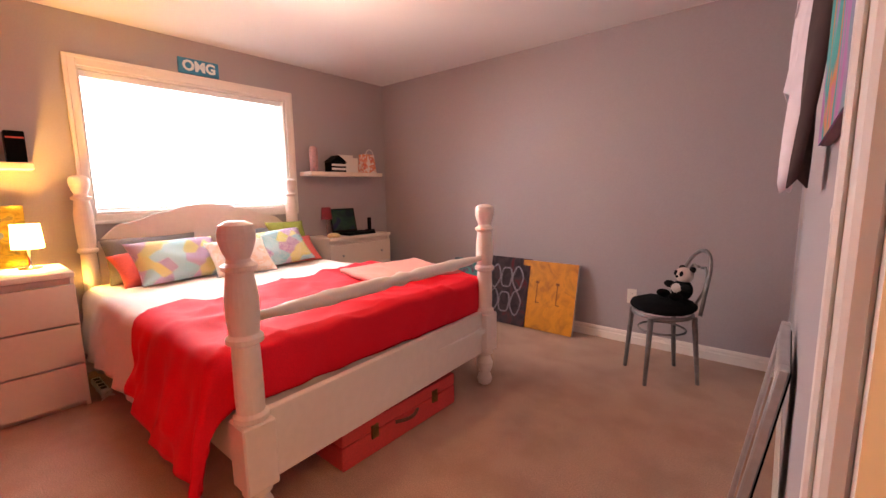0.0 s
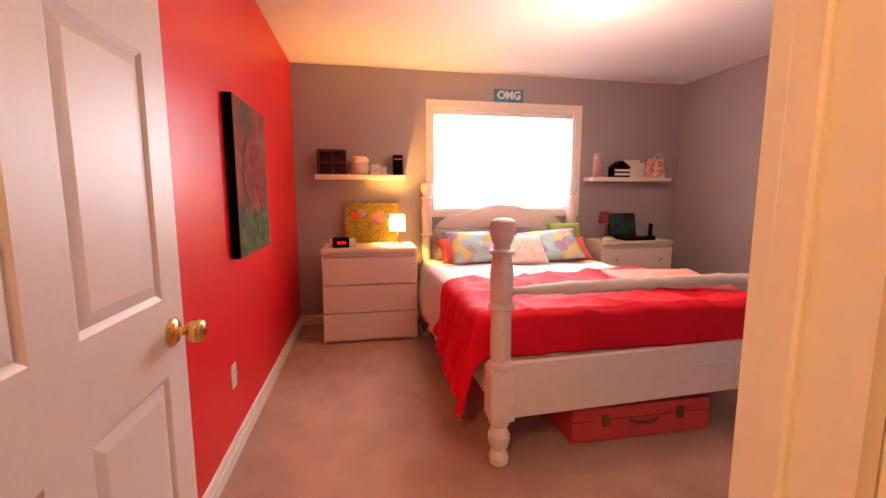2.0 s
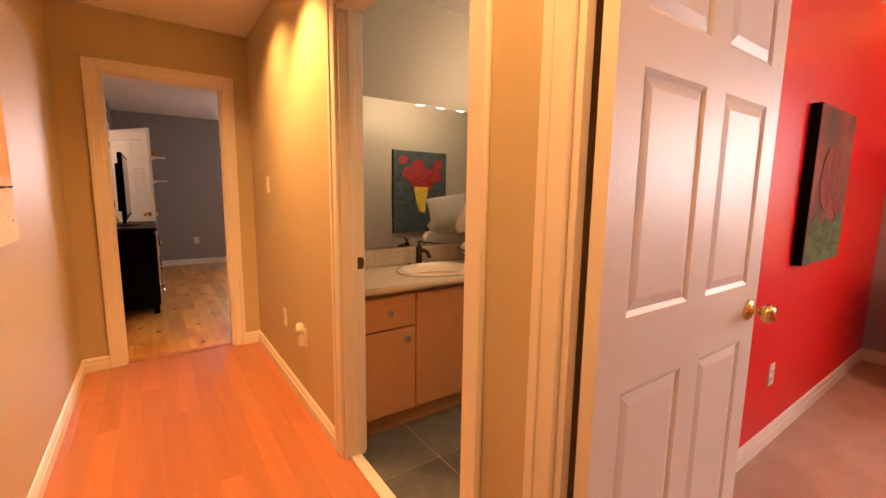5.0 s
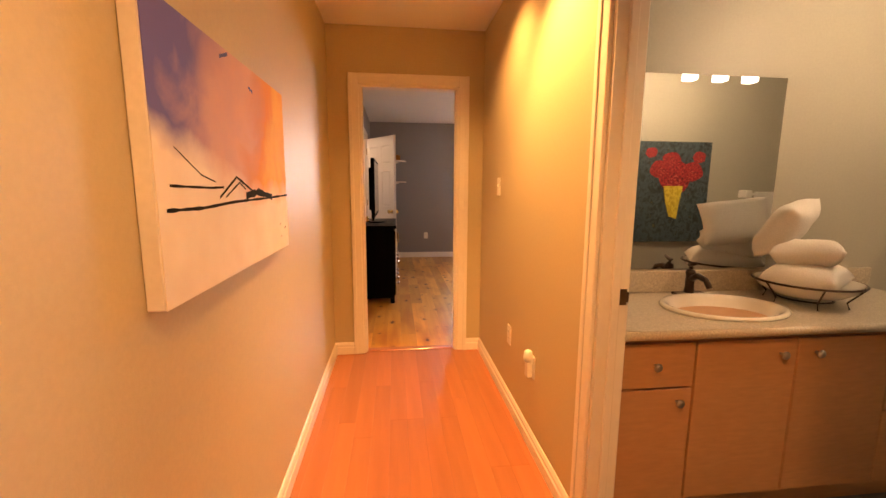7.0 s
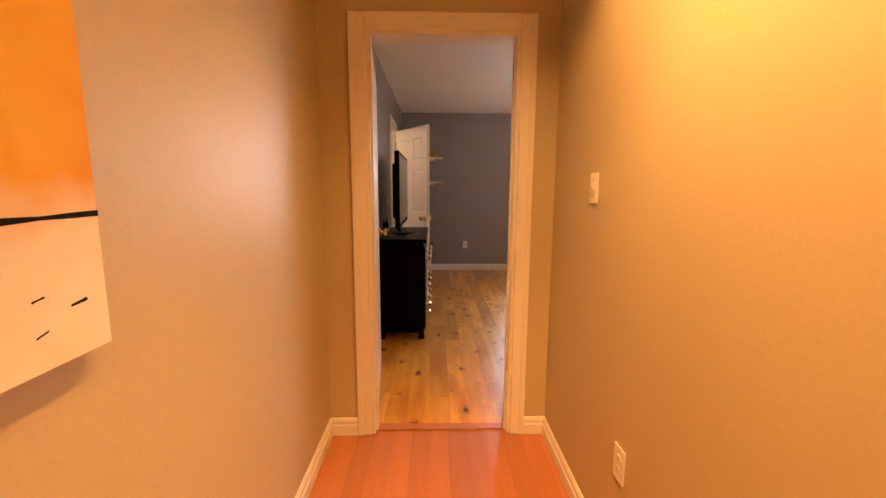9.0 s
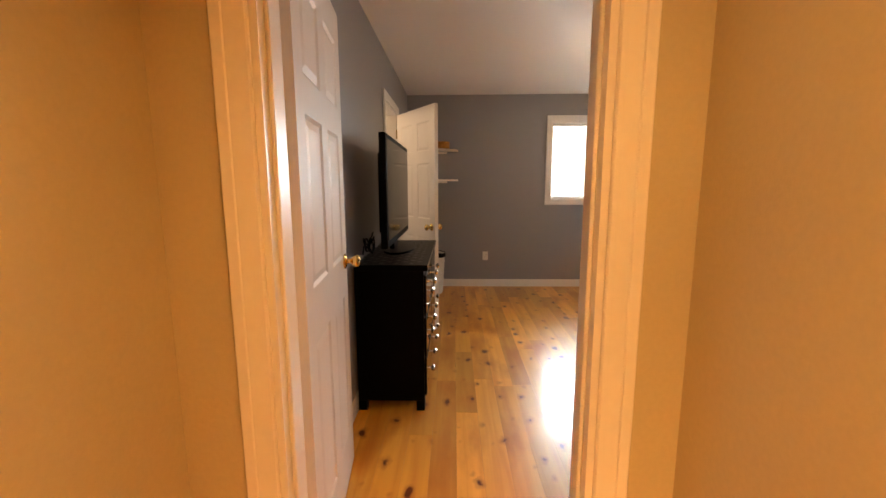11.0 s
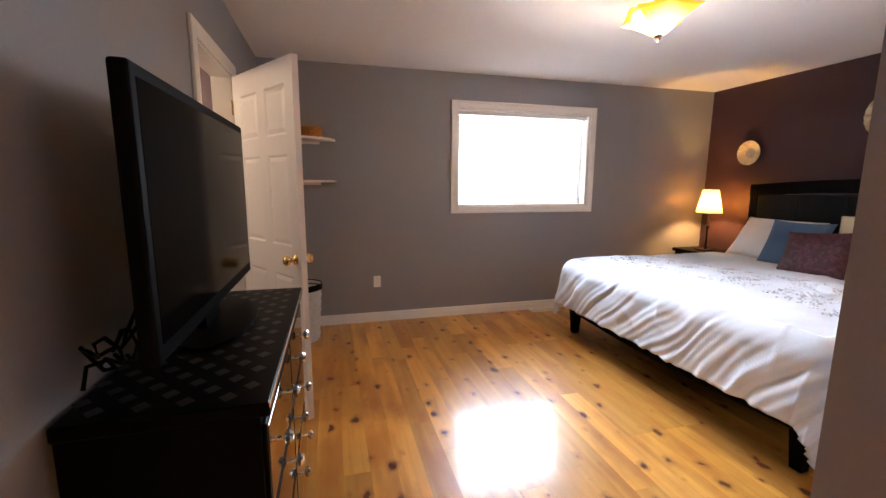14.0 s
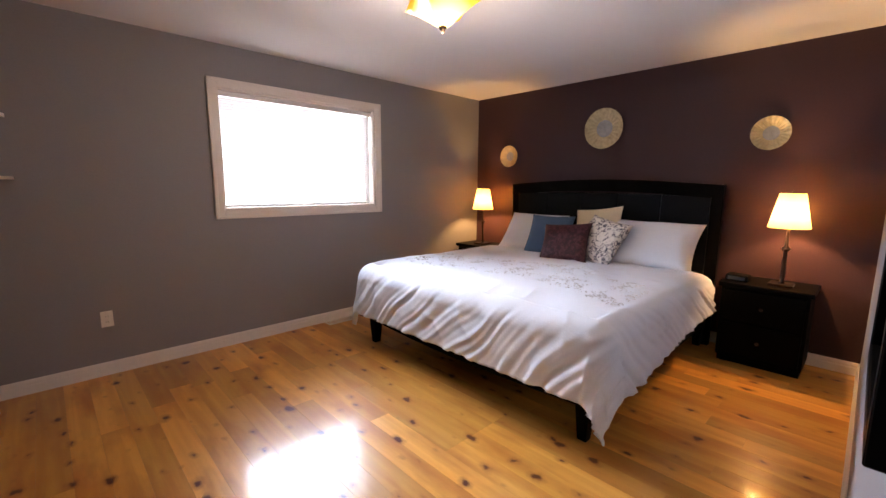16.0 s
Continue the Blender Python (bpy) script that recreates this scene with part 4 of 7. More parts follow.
floating_shelf(3.2, 4.02)
floating_shelf(5.93, 6.84)
SZ = 1.445
M_DARKWOOD = material("dark_red_wood", (0.1, 0.025, 0.02), 0.45, vary=0.25, scale=18, stretch=(1, 6, 1))
M_CREAMCER = material("cream_ceramic", (0.75, 0.62, 0.5), 0.35, vary=0.06, scale=40)
M_WHITECARD = material("white_card", (0.75, 0.72, 0.7), 0.7, vary=0.04, scale=60)
t = thing("shadow_box", "dark wooden cubby box with four compartments", "box", -3.8, 3.35, SZ)
part("frame", boxes((-3.87, -3.75, 3.22, 3.235, SZ, SZ + 0.23), (-3.87, -3.75, 3.465, 3.48, SZ, SZ + 0.23), (-3.87, -3.75, 3.235, 3.465, SZ, SZ + 0.015), (-3.87, -3.75, 3.235, 3.465, SZ + 0.215, SZ + 0.23)), M_DARKWOOD, t)
part("back_panel", box(-3.88, -3.87, 3.22, 3.48, SZ, SZ + 0.23), M_DARKWOOD, t)
part("divider", boxes((-3.87, -3.755, 3.235, 3.465, SZ + 0.108, SZ + 0.118), (-3.87, -3.756, 3.345, 3.355, SZ + 0.015, SZ + 0.108), (-3.87, -3.756, 3.345, 3.355, SZ + 0.118, SZ + 0.215)), M_DARKWOOD, t)
t = thing("ceramic_jar", "cream round lidded ceramic jar", "jar", -3.8, 3.6, SZ)
part("jar_body", lathe([(0.05, 0), (0.075, 0.02), (0.085, 0.06), (0.075, 0.1), (0.06, 0.11)], 20, (-3.8, 3.6, SZ)), M_CREAMCER, t, smooth=True)
part("lid", lathe([(0.08, 0.11), (0.085, 0.12), (0.085, 0.15), (0.06, 0.17), (0.02, 0.175)], 20, (-3.8, 3.6, SZ)), M_CREAMCER, t, smooth=True)
t = thing("gift_box", "small white carton box with a pale print", "box", -3.8, 3.77, SZ)
part("carton", boxes((-3.84, -3.76, 3.7, 3.79, SZ, SZ + 0.1, 0.004), (-3.83, -3.77, 3.795, 3.85, SZ, SZ + 0.08, 0.004)), M_WHITECARD, t)
part("printed_band", box(-3.7595, -3.758, 3.715, 3.775, SZ + 0.03, SZ + 0.07), M_CREAMCER, t)
t = thing("black_case", "tall black box with a red stripe", "box", -3.8, 3.95, SZ)
part("case_body", box(-3.85, -3.75, 3.91, 4.0, SZ, SZ + 0.19, 0.004), M_BLACKMATT, t)
part("red_stripe", box(-3.7499, -3.748, 3.915, 3.995, SZ + 0.145, SZ + 0.155), M_CORALPIL, t, "red stripe")
# right-hand shelf
t = thing("slim_bottle", "slim pink and grey patterned bottle", "bottle", -3.8, 6.03, SZ)
part("bottle_body", lathe([(0.03, 0), (0.04, 0.01), (0.042, 0.2), (0.036, 0.23), (0.025, 0.245), (0.01, 0.25)], 18, (-3.8, 6.03, SZ)),
     blotches("bottle_print", [(0.3, (0.2, 0.18, 0.2)), (0.5, (0.6, 0.32, 0.3)), (0.65, (0.45, 0.3, 0.3))], 6), t, smooth=True)
t = thing("striped_house_box", "small black and white striped house-shaped box", "box", -3.78, 6.27, SZ)
part("box_body", box(-3.84, -3.72, 6.18, 6.36, SZ, SZ + 0.1, 0.004), M_BLACKMATT, t)
for z in (0.02, 0.06):
    part("white_stripe", box(-3.721, -3.718, 6.182, 6.358, SZ + z, SZ + z + 0.022), M_WHITECARD, t)
part("roof", prism([(6.17, SZ + 0.1), (6.37, SZ + 0.1), (6.27, SZ + 0.17)], "x", -3.845, -3.715), M_BLACKMATT, t)
t = thing("greeting_card", "standing white folded greeting card", "card", -3.82, 6.47, SZ)
part("card_leaf", boxes((-3.86, -3.856, 6.36, 6.56, SZ, SZ + 0.19)), M_WHITECARD, t)
part("card_leaf", box(-3.83, -3.826, 6.4, 6.6, SZ, SZ + 0.16), M_WHITECARD, t)
t = thing("gift_bag", "white and orange-red patterned gift bag", "bag", -3.78, 6.69, SZ)
bm = prism([(6.6, SZ), (6.78, SZ), (6.75, SZ + 0.2), (6.62, SZ + 0.2)], "x", -3.83, -3.73)
part("bag_body", bm, blotches("bag_print", [(0.4, (0.78, 0.7, 0.66)), (0.5, (0.75, 0.3, 0.12)), (0.58, (0.7, 0.12, 0.1)), (0.66, (0.8, 0.74, 0.7))], 4, 2), t)
part("bag_handle", tube([(-3.73, 6.685 + 0.05 * math.cos(a), SZ + 0.19 + 0.06 * math.sin(a)) for a in [math.pi * i / 10 for i in range(11)]], 0.004, 6), M_WHITECARD, t)

# on the dresser
DZ = 0.81


def canvas(name, label, w, h, t, face, m, edge=None):
    """Stretched canvas: local x across, z up, +y its painted face."""
    c = thing(name, label, "painting")
    local(c, "stretcher", box(-w / 2, w / 2, 0, t - 0.002, 0, h, 0.003), edge or M_WHITECARD)
    local(c, "painted_face", box(-w / 2 + 0.001, w / 2 - 0.001, t - 0.002, t, 0.001, h - 0.001), face)
    c.matrix_world = m
    return c


M_FLOWERPAINT = blotches("flower_meadow_paint", [(0.25, (0.08, 0.09, 0.015)), (0.42, (0.3, 0.23, 0.02)), (0.52, (0.42, 0.34, 0.04)), (0.62, (0.16, 0.17, 0.05)), (0.75, (0.4, 0.3, 0.16))], 6, 4, 0.5, 1.0, 0.3)
c = canvas("flower_painting", "canvas painting of bright flowers on yellow-green", 0.5, 0.38, 0.03, M_FLOWERPAINT, pose(-3.86, 3.70, DZ + 0.002, 0, 0, -90) @ pose(0, 0, 0, -6, 0, 0), M_DARKWOOD)


def bloom(parent, x, z, r, mat, seed, t):
    pts = []
    for i in range(18):
        a = 2 * math.pi * i / 18
        k = r * (1 + 0.22 * noise.noise(Vector((math.cos(a) * 1.5 + seed, math.sin(a) * 1.5, 0))))
        pts.append((x + k * math.cos(a), z + k * 0.85 * math.sin(a)))
    local(parent, "painted_bloom", prism(pts, "y", t + 0.0005, t + 0.003), mat)


for x, z, r, col in ((-0.15, 0.255, 0.05, (0.75, 0.1, 0.04)), (-0.09, 0.28, 0.04, (0.4, 0.4, 0.6)), (0.07, 0.25, 0.065, (0.78, 0.36, 0.34)), (0.035, 0.2, 0.042, (0.35, 0.14, 0.35)), (0.13, 0.2, 0.022, (0.2, 0.3, 0.4))):
    bloom(c, -x, z, r, blotches("bloom_paint", [(0.35, tuple(v * 0.8 for v in col)), (0.6, col), (0.75, tuple(min(1, v * 1.2) for v in col))], 9, 2), x * 9, 0.03)
t = thing("alarm_clock", "small black digital clock with red digits", "clock", -3.42, 3.42, DZ)
part("clock_body", box(-3.46, -3.4, 3.36, 3.5, DZ, DZ + 0.085, 0.006, 2), M_BLACKMATT, t)
part("clock_digits", boxes(*[(-3.4, -3.398, 3.4 + i * 0.02, 3.412 + i * 0.02, DZ + 0.03, DZ + 0.055) for i in range(4)]), glow("red_digits", (1, 0.02, 0.02), 1.2), t, "red glowing digits")
part("stand_card", box(-3.475, -3.465, 3.33, 3.55, DZ, DZ + 0.075), M_WHITECARD, t)
t = thing("table_lamp", "small table lamp with a lit white drum shade", "lamp", -3.62, 3.93, DZ)
part("lamp_base", lathe([(0.055, 0), (0.055, 0.008), (0.012, 0.014), (0.008, 0.03), (0.008, 0.13)], 24, (-3.62, 3.93, DZ)), M_CHROME, t, smooth=True)
part("shade", lathe([(0.073, 0.125), (0.066, 0.27)], 28, (-3.62, 3.93, DZ), caps=False), M_SHADEHOT, t, "lit white drum shade", True)
# on the bedside chest
CZ = 0.8
t = thing("small_lamp", "small bedside lamp with a dark red shade", "lamp", -3.74, 6.1, CZ)
part("lamp_stem", lathe([(0.04, 0), (0.04, 0.008), (0.006, 0.014), (0.006, 0.2)], 16, (-3.74, 6.1, CZ)), M_CHROME, t)
part("shade", lathe([(0.055, 0.17), (0.045, 0.29)], 20, (-3.74, 6.1, CZ), caps=False), material("dark_red_fabric", (0.22, 0.02, 0.03), 0.8, vary=0.2, scale=60), t, "dark red fabric shade")
t = thing("laptop", "open black laptop with a dark green screen", "laptop", -3.68, 6.4, CZ)
part("keyboard_base", box(-3.78, -3.54, 6.23, 6.57, CZ, CZ + 0.025, 0.004), M_BLACKMATT, t)
ob = part("screen", box(-0.006, 0.006, -0.16, 0.16, 0, 0.25, 0.003), M_BLACKMATT, t)
ob.matrix_world = pose(-3.79, 6.36, CZ + 0.022, 0, -12, 0)
ob = part("display", box(0.0062, 0.0075, -0.145, 0.145, 0.02, 0.235), blotches("dark_display", [(0.3, (0.004, 0.02, 0.03)), (0.55, (0.01, 0.06, 0.04)), (0.7, (0.005, 0.02, 0.06))], 2, 1, 0.15), t)
ob.matrix_world = pose(-3.79, 6.36, CZ + 0.022, 0, -12, 0)
t = thing("cordless_phone", "black cordless phone standing in its cradle", "phone", -3.72, 6.64, CZ)
part("cradle", box(-3.76, -3.68, 6.6, 6.68, CZ, CZ + 0.03, 0.008, 2), M_BLACKMATT, t)
part("handset", box(-3.735, -3.71, 6.62, 6.66, CZ + 0.02, CZ + 0.16, 0.008, 2), M_BLACKMATT, t)
tagged(mesh_object("soap_dish", lathe([(0.05, 0), (0.065, 0.01), (0.06, 0.03), (0.03, 0.045), (0.005, 0.048)], 20, (-3.56, 6.05, CZ)), material("yellow_wax", (0.75, 0.6, 0.3), 0.5), smooth=True), "pale yellow rounded dish on the chest", "dish")



def power_strip():
    t = thing("power_strip", "white power strip with a loose cable on the carpet", "power strip", -3.45, 4.16, 0)
    part("strip_body", box(-3.62, -3.34, 4.125, 4.175, 0.002, 0.04, 0.006, 2), M_PLASTIC, t)
    for i in range(4):
        part("socket", box(-3.59 + 0.062 * i, -3.555 + 0.062 * i, 4.135, 4.165, 0.0395, 0.0425, 0.003), M_DARKGAP, t)
    pts = [(-3.34 + 0.07 * math.sin(0.9 * i), 4.15 + 0.035 * math.sin(1.7 * i + 1), 0.008 + 0.012 * (1 + math.sin(2.3 * i))) for i in range(12)]
    part("cable", tube(pts, 0.005, 8), M_PLASTIC, t, "white cable", True)


power_strip()

# sign over the window
t = thing("wall_sign", "blue wooden sign with white letters OMG", "sign", XW, 5.06, 2.19)
part("board", box(XW, XW + 0.02, 4.93, 5.23, 2.188, 2.305, 0.003), M_BLUE, t)
cu = bpy.data.curves.new("letters", "FONT")
cu.body, cu.size, cu.extrude, cu.align_x, cu.align_y, cu.offset = "OMG", 0.105, 0.002, "CENTER", "CENTER", 0.004
tmp = new("letters", cu)
bpy.context.view_layer.update()
me = bpy.data.meshes.new_from_object(tmp)
bpy.data.objects.remove(tmp)
me.materials.append(M_WHITEPAINT)
ob = new("letters", me)
ob.parent = t
ob.matrix_parent_inverse = t.matrix_world.inverted()
ob.matrix_world = pose(XW + 0.0225, 5.08, 2.246, 90, 0, 90)
ob["label"] = "white painted letters OMG"

# painting on the red wall
M_PORTRAIT = blotches("red_orange_paint", [(0.3, (0.04, 0.05, 0.02)), (0.45, (0.16, 0.04, 0.02)), (0.55, (0.28, 0.05, 0.03)), (0.66, (0.22, 0.09, 0.04)), (0.78, (0.05, 0.07, 0.03))], 2.2, 3, 0.85, 0.8, 0.25)
c = canvas("red_painting", "tall dark-edged canvas painted red, orange and green", 0.62, 0.78, 0.045, M_PORTRAIT, pose(-2.22, YR + 0.002, 0.945, 0, 0, 0), M_BLACKMATT)
M_POPPY = blotches("poppy_paint", [(0.3, (0.05, 0.012, 0.008)), (0.46, (0.2, 0.015, 0.012)), (0.6, (0.28, 0.04, 0.02)), (0.75, (0.1, 0.03, 0.015))], 5, 4, 0.85, 0.9, 0.4)
M_STALK = blotches("dark_green_paint", [(0.3, (0.015, 0.03, 0.01)), (0.5, (0.05, 0.09, 0.02)), (0.65, (0.09, 0.13, 0.03)), (0.8, (0.02, 0.04, 0.015))], 5, 4, 0.85, 0.9, 0.4)
local(c, "painted_leaves", prism([(-0.3, 0.01), (0.3, 0.01), (0.3, 0.2), (0.2, 0.26), (0.1, 0.19), (0.02, 0.24), (-0.1, 0.2), (-0.19, 0.29), (-0.3, 0.22)], "y", 0.0452, 0.0462), M_STALK)
bloom(c, 0.02, 0.43, 0.2, M_POPPY, 3, 0.045)
bloom(c, -0.16, 0.3, 0.07, M_POPPY, 8, 0.0455)

# canvases leaning on the north wall
M_YELLOWPAINT = blotches("ochre_paint", [(0.3, (0.4, 0.13, 0.008)), (0.48, (0.62, 0.24, 0.01)), (0.6, (0.72, 0.29, 0.012)), (0.75, (0.48, 0.17, 0.012))], 4, 5, 0.5, 1.2, 0.5)
c = canvas("yellow_painting", "ochre yellow canvas with two dark stick trees", 0.52, 0.61, 0.025, M_YELLOWPAINT, pose(-1.73, YN - 0.165, 0.0, 0, 0, 180) @ pose(0, 0, 0, 12.5, 0, 0))
M_TREEPAINT = material("brown_brush_paint", (0.28, 0.09, 0.012), 0.7, vary=0.4, scale=30)
for x in (-0.1, 0.09):
    local(c, "painted_tree", boxes((-x - 0.004, -x + 0.004, 0.025, 0.0265, 0.24, 0.42), (-x - 0.016, -x + 0.016, 0.025, 0.0265, 0.41, 0.43), (-x - 0.03, -x + 0.005, 0.025, 0.0262, 0.235, 0.243)), M_TREEPAINT)
M_DARKPAINT = blotches("dark_window_paint", [(0.3, (0.012, 0.008, 0.012)), (0.45, (0.03, 0.02, 0.028)), (0.58, (0.055, 0.035, 0.045)), (0.7, (0.12, 0.012, 0.02))], 5, 3, 0.9, 1.0, 0.3)
c = canvas("dark_painting", "dark canvas painted with pale ornate lattice shapes", 0.47, 0.62, 0.025, M_DARKPAINT, pose(-2.15, YN - 0.175, 0.0, 0, 0, 180) @ pose(0, 0, 0, 13.5, 0, 0), M_DARKWOOD)
M_PALESTROKE = blotches("pale_lilac_stroke", [(0.35, (0.12, 0.11, 0.14)), (0.55, (0.32, 0.3, 0.36)), (0.7, (0.2, 0.12, 0.16))], 6, 3, 0.8)
for x in (-0.12, 0.0, 0.12):
    for z in (0.2, 0.43):
        pts = [(x + 0.055 * math.cos(a), 0.0262, z + 0.1 * math.sin(a) + 0.012 * math.sin(3 * a + x * 20)) for a in [2 * math.pi * i / 18 for i in range(18)]]
        local(c, "painted_loop", tube(pts, 0.008, 6, closed=True), M_PALESTROKE, smooth=True)
M_TEALPAINT = blotches("teal_red_paint", [(0.3, (0.02, 0.1, 0.12)), (0.45, (0.03, 0.3, 0.3)), (0.55, (0.1, 0.04, 0.12)), (0.65, (0.5, 0.05, 0.06)), (0.78, (0.05, 0.2, 0.22))], 4, 3, 0.5, 1.0, 0.3)
canvas("teal_painting", "teal and red abstract canvas leaning on the wall", 0.5, 0.56, 0.025, M_TEALPAINT, pose(-2.55, YN - 0.15, 0.0, 0, 0, 180) @ pose(0, 0, 0, 12.5, 0, 0))


M_CHAIRMETAL = material("worn_silver_paint", (0.2, 0.19, 0.19), 0.4, 0.5, vary=0.15, scale=30)


def cafe_chair():
    t = thing("bistro_chair", "silver metal bistro chair with scrolled heart back", "chair", -0.735, 6.56, 0, -52)
    # local: the front towards -y
    for sx in (-1, 1):
        local(t, "leg", tube([(sx * 0.15, -0.15, 0.44), (sx * 0.17, -0.18, 0.0)], [0.019, 0.014], 10), M_CHAIRMETAL)
        local(t, "leg", tube([(sx * 0.14, 0.15, 0.44), (sx * 0.16, 0.19, 0.0)], [0.019, 0.014], 10), M_CHAIRMETAL)
    local(t, "seat_ring", tube([(0.19 * math.cos(a), 0.19 * math.sin(a), 0.44) for a in [2 * math.pi * i / 28 for i in range(28)]], 0.014, 8, closed=True), M_CHAIRMETAL)
    local(t, "leg_ring", tube([(0.155 * math.cos(a), 0.155 * math.sin(a), 0.33) for a in [2 * math.pi * i / 28 for i in range(28)]], 0.007, 8, closed=True), M_CHAIRMETAL)
    arch = []
    for i in range(25):
        a = math.pi * i / 24
        arch.append((0.17 * math.cos(a), 0.17 + 0.1 * math.sin(a) ** 0.8, 0.46 + 0.39 * math.sin(a) ** 0.55))
    local(t, "back_frame", tube(arch, 0.013, 10), M_CHAIRMETAL, smooth=True)
    for sx in (-1, 1):
        heart = []
        for i in range(17):
            u = i / 16
            heart.append((sx * (0.015 + 0.1 * math.sin(math.pi * u) ** 0.9 * (1 if u < 0.75 else 1)), 0.2 + 0.05 * u, 0.48 + 0.34 * u - (0.08 * max(0, u - 0.8) / 0.2)))
        local(t, "back_scroll", tube(heart, 0.009, 8), M_CHAIRMETAL, smooth=True)
    bm = lathe([(0.005, 0.455), (0.19, 0.455), (0.215, 0.475), (0.21, 0.5), (0.15, 0.52), (0.005, 0.525)], 36)
    for v in bm.verts:
        v.co += Vector((noise.noise(v.co * 40), noise.noise(v.co * 40 + Vector((9, 0, 0))), noise.noise(v.co * 45 + Vector((0, 9, 0))))) * 0.006
    ob = tagged(mesh_object("seat_cushion", bm, material("black_plush", (0.008, 0.008, 0.009), 1.0, vary=0.5, scale=300, bump=1.0, bump_scale=400, spec=0.1), smooth=True), "round fluffy black cushion on the chair", "cushion")
    ob.matrix_world = pose(-0.735, 6.56, 0, 0, 0, -52) @ Matrix.Diagonal((0.9, 0.9, 1, 1))
    t.matrix_world = pose(-0.735, 6.56, 0, 0, 0, -52) @ Matrix.Diagonal((0.9, 0.9, 0.98, 1))


cafe_chair()


def ball(bm, c, r, sx=1, sy=1, sz=1, seg=14, mi=0):
    res = bmesh.ops.create_uvsphere(bm, u_segments=seg, v_segments=seg // 2 + 2, radius=r)
    for v in res["verts"]:
        v.co = Vector((c[0] + v.co.x * sx, c[1] + v.co.y * sy, c[2] + v.co.z * sz))
    for f in {f for v in res["verts"] for f in v.link_faces}:
        f.material_index = mi
    return bm


bm = bmesh.new()
ball(bm, (0, 0, 0.09), 0.09, 1.05, 0.9, 1.05)
ball(bm, (0, -0.045, 0.1), 0.06, 1.0, 0.9, 0.8, mi=1)
ball(bm, (0, -0.01, 0.225), 0.078, 1.08, 0.9, 0.9, mi=1)
for s in (-1, 1):
    ball(bm, (s * 0.06, 0.01, 0.285), 0.026)
    ball(bm, (s * 0.032, -0.073, 0.235), 0.021, 0.9, 0.5, 1.2)
    ball(bm, (s * 0.1, -0.05, 0.12), 0.042, 1.3, 1.0, 0.8)
    ball(bm, (s * 0.075, -0.12, 0.035), 0.045, 0.9, 1.5, 0.8)
ball(bm, (0, -0.084, 0.205), 0.012)
M_PLUSHW = material("white_plush", (0.6, 0.52, 0.47), 1.0, vary=0.1, scale=200, bump=0.8, bump_scale=300, spec=0.1)
ob = tagged(mesh_object("plush_toy", bm, [material("black_plush_toy", (0.008, 0.008, 0.008), 1.0, vary=0.4, scale=250, bump=0.8, bump_scale=300, spec=0.1), M_PLUSHW], smooth=True), "black and white plush panda sitting on the chair", "plush toy")
ob.matrix_world = pose(-0.65, 6.62, 0.515, -10, 0, -38) @ Matrix.Scale(0.72, 4)

# east wall of the pink bedroom: hung canvases, drapery of papers, leaning framed mirror
M_PURPLE = blotches("purple_teal_paint", [(0.3, (0.3, 0.08, 0.3)), (0.46, (0.42, 0.16, 0.4)), (0.54, (0.02, 0.36, 0.33)), (0.62, (0.03, 0.3, 0.3)), (0.66, (0.6, 0.22, 0.04)), (0.72, (0.38, 0.12, 0.36))], 3, 3, 0.95, 0.8, 0.3)
canvas("purple_painting", "purple and teal abstract canvas on the wall", 0.5, 0.75, 0.018, M_PURPLE, pose(-T - 0.001, 4.36, 1.3, 0, 0, 90), material("maroon_edge", (0.14, 0.03, 0.06), 0.5))
M_PAPER = material("white_paper", (0.66, 0.6, 0.64), 0.8, vary=0.06, scale=30)


def hanging_papers():
    t = thing("hanging_scarves", "pale paper and dark scarf strips hanging from a hook", "wall hanging", -T - 0.03, 4.78, 1.95)
    for k, (y, z0, z1, mat, d) in enumerate(((4.86, 1.44, 2.0, M_PAPER, 0.035), (4.78, 1.24, 2.0, M_PAPER, 0.03), (4.7, 1.25, 2.0, material("dark_brown_cloth", (0.05, 0.025, 0.025), 0.9), 0.012), (4.92, 1.6, 2.0, M_PAPER, 0.03))):
        bm = bmesh.new()
        rows = []
        for i in range(15):
            z = z1 + (z0 - z1) * i / 14
            w = 0.06 + 0.03 * i / 14
            rows.append([bm.verts.new((-T - d - 0.03 * (i / 14) - 0.015 * math.sin(j * 1.6 + i * 0.3 + k), y + (j - 2) * w / 4, z - 0.02 * (j % 2))) for j in range(5)])
        for a, b in zip(rows, rows[1:]):
            for j in range(4):
                bm.faces.new((a[j], a[j + 1], b[j + 1], b[j]))
        thicken(part("strip", bm, mat, t, smooth=True), 0.003)
    part("hook", tube([(-T, 4.8, 2.0), (-T - 0.05, 4.8, 2.0), (-T - 0.05, 4.8, 2.03)], 0.006, 8), M_CHROME, t)
    part("rod", tube([(-T - 0.05, 4.6, 2.0), (-T - 0.05, 5.0, 2.0)], 0.006, 8), M_CHROME, t)


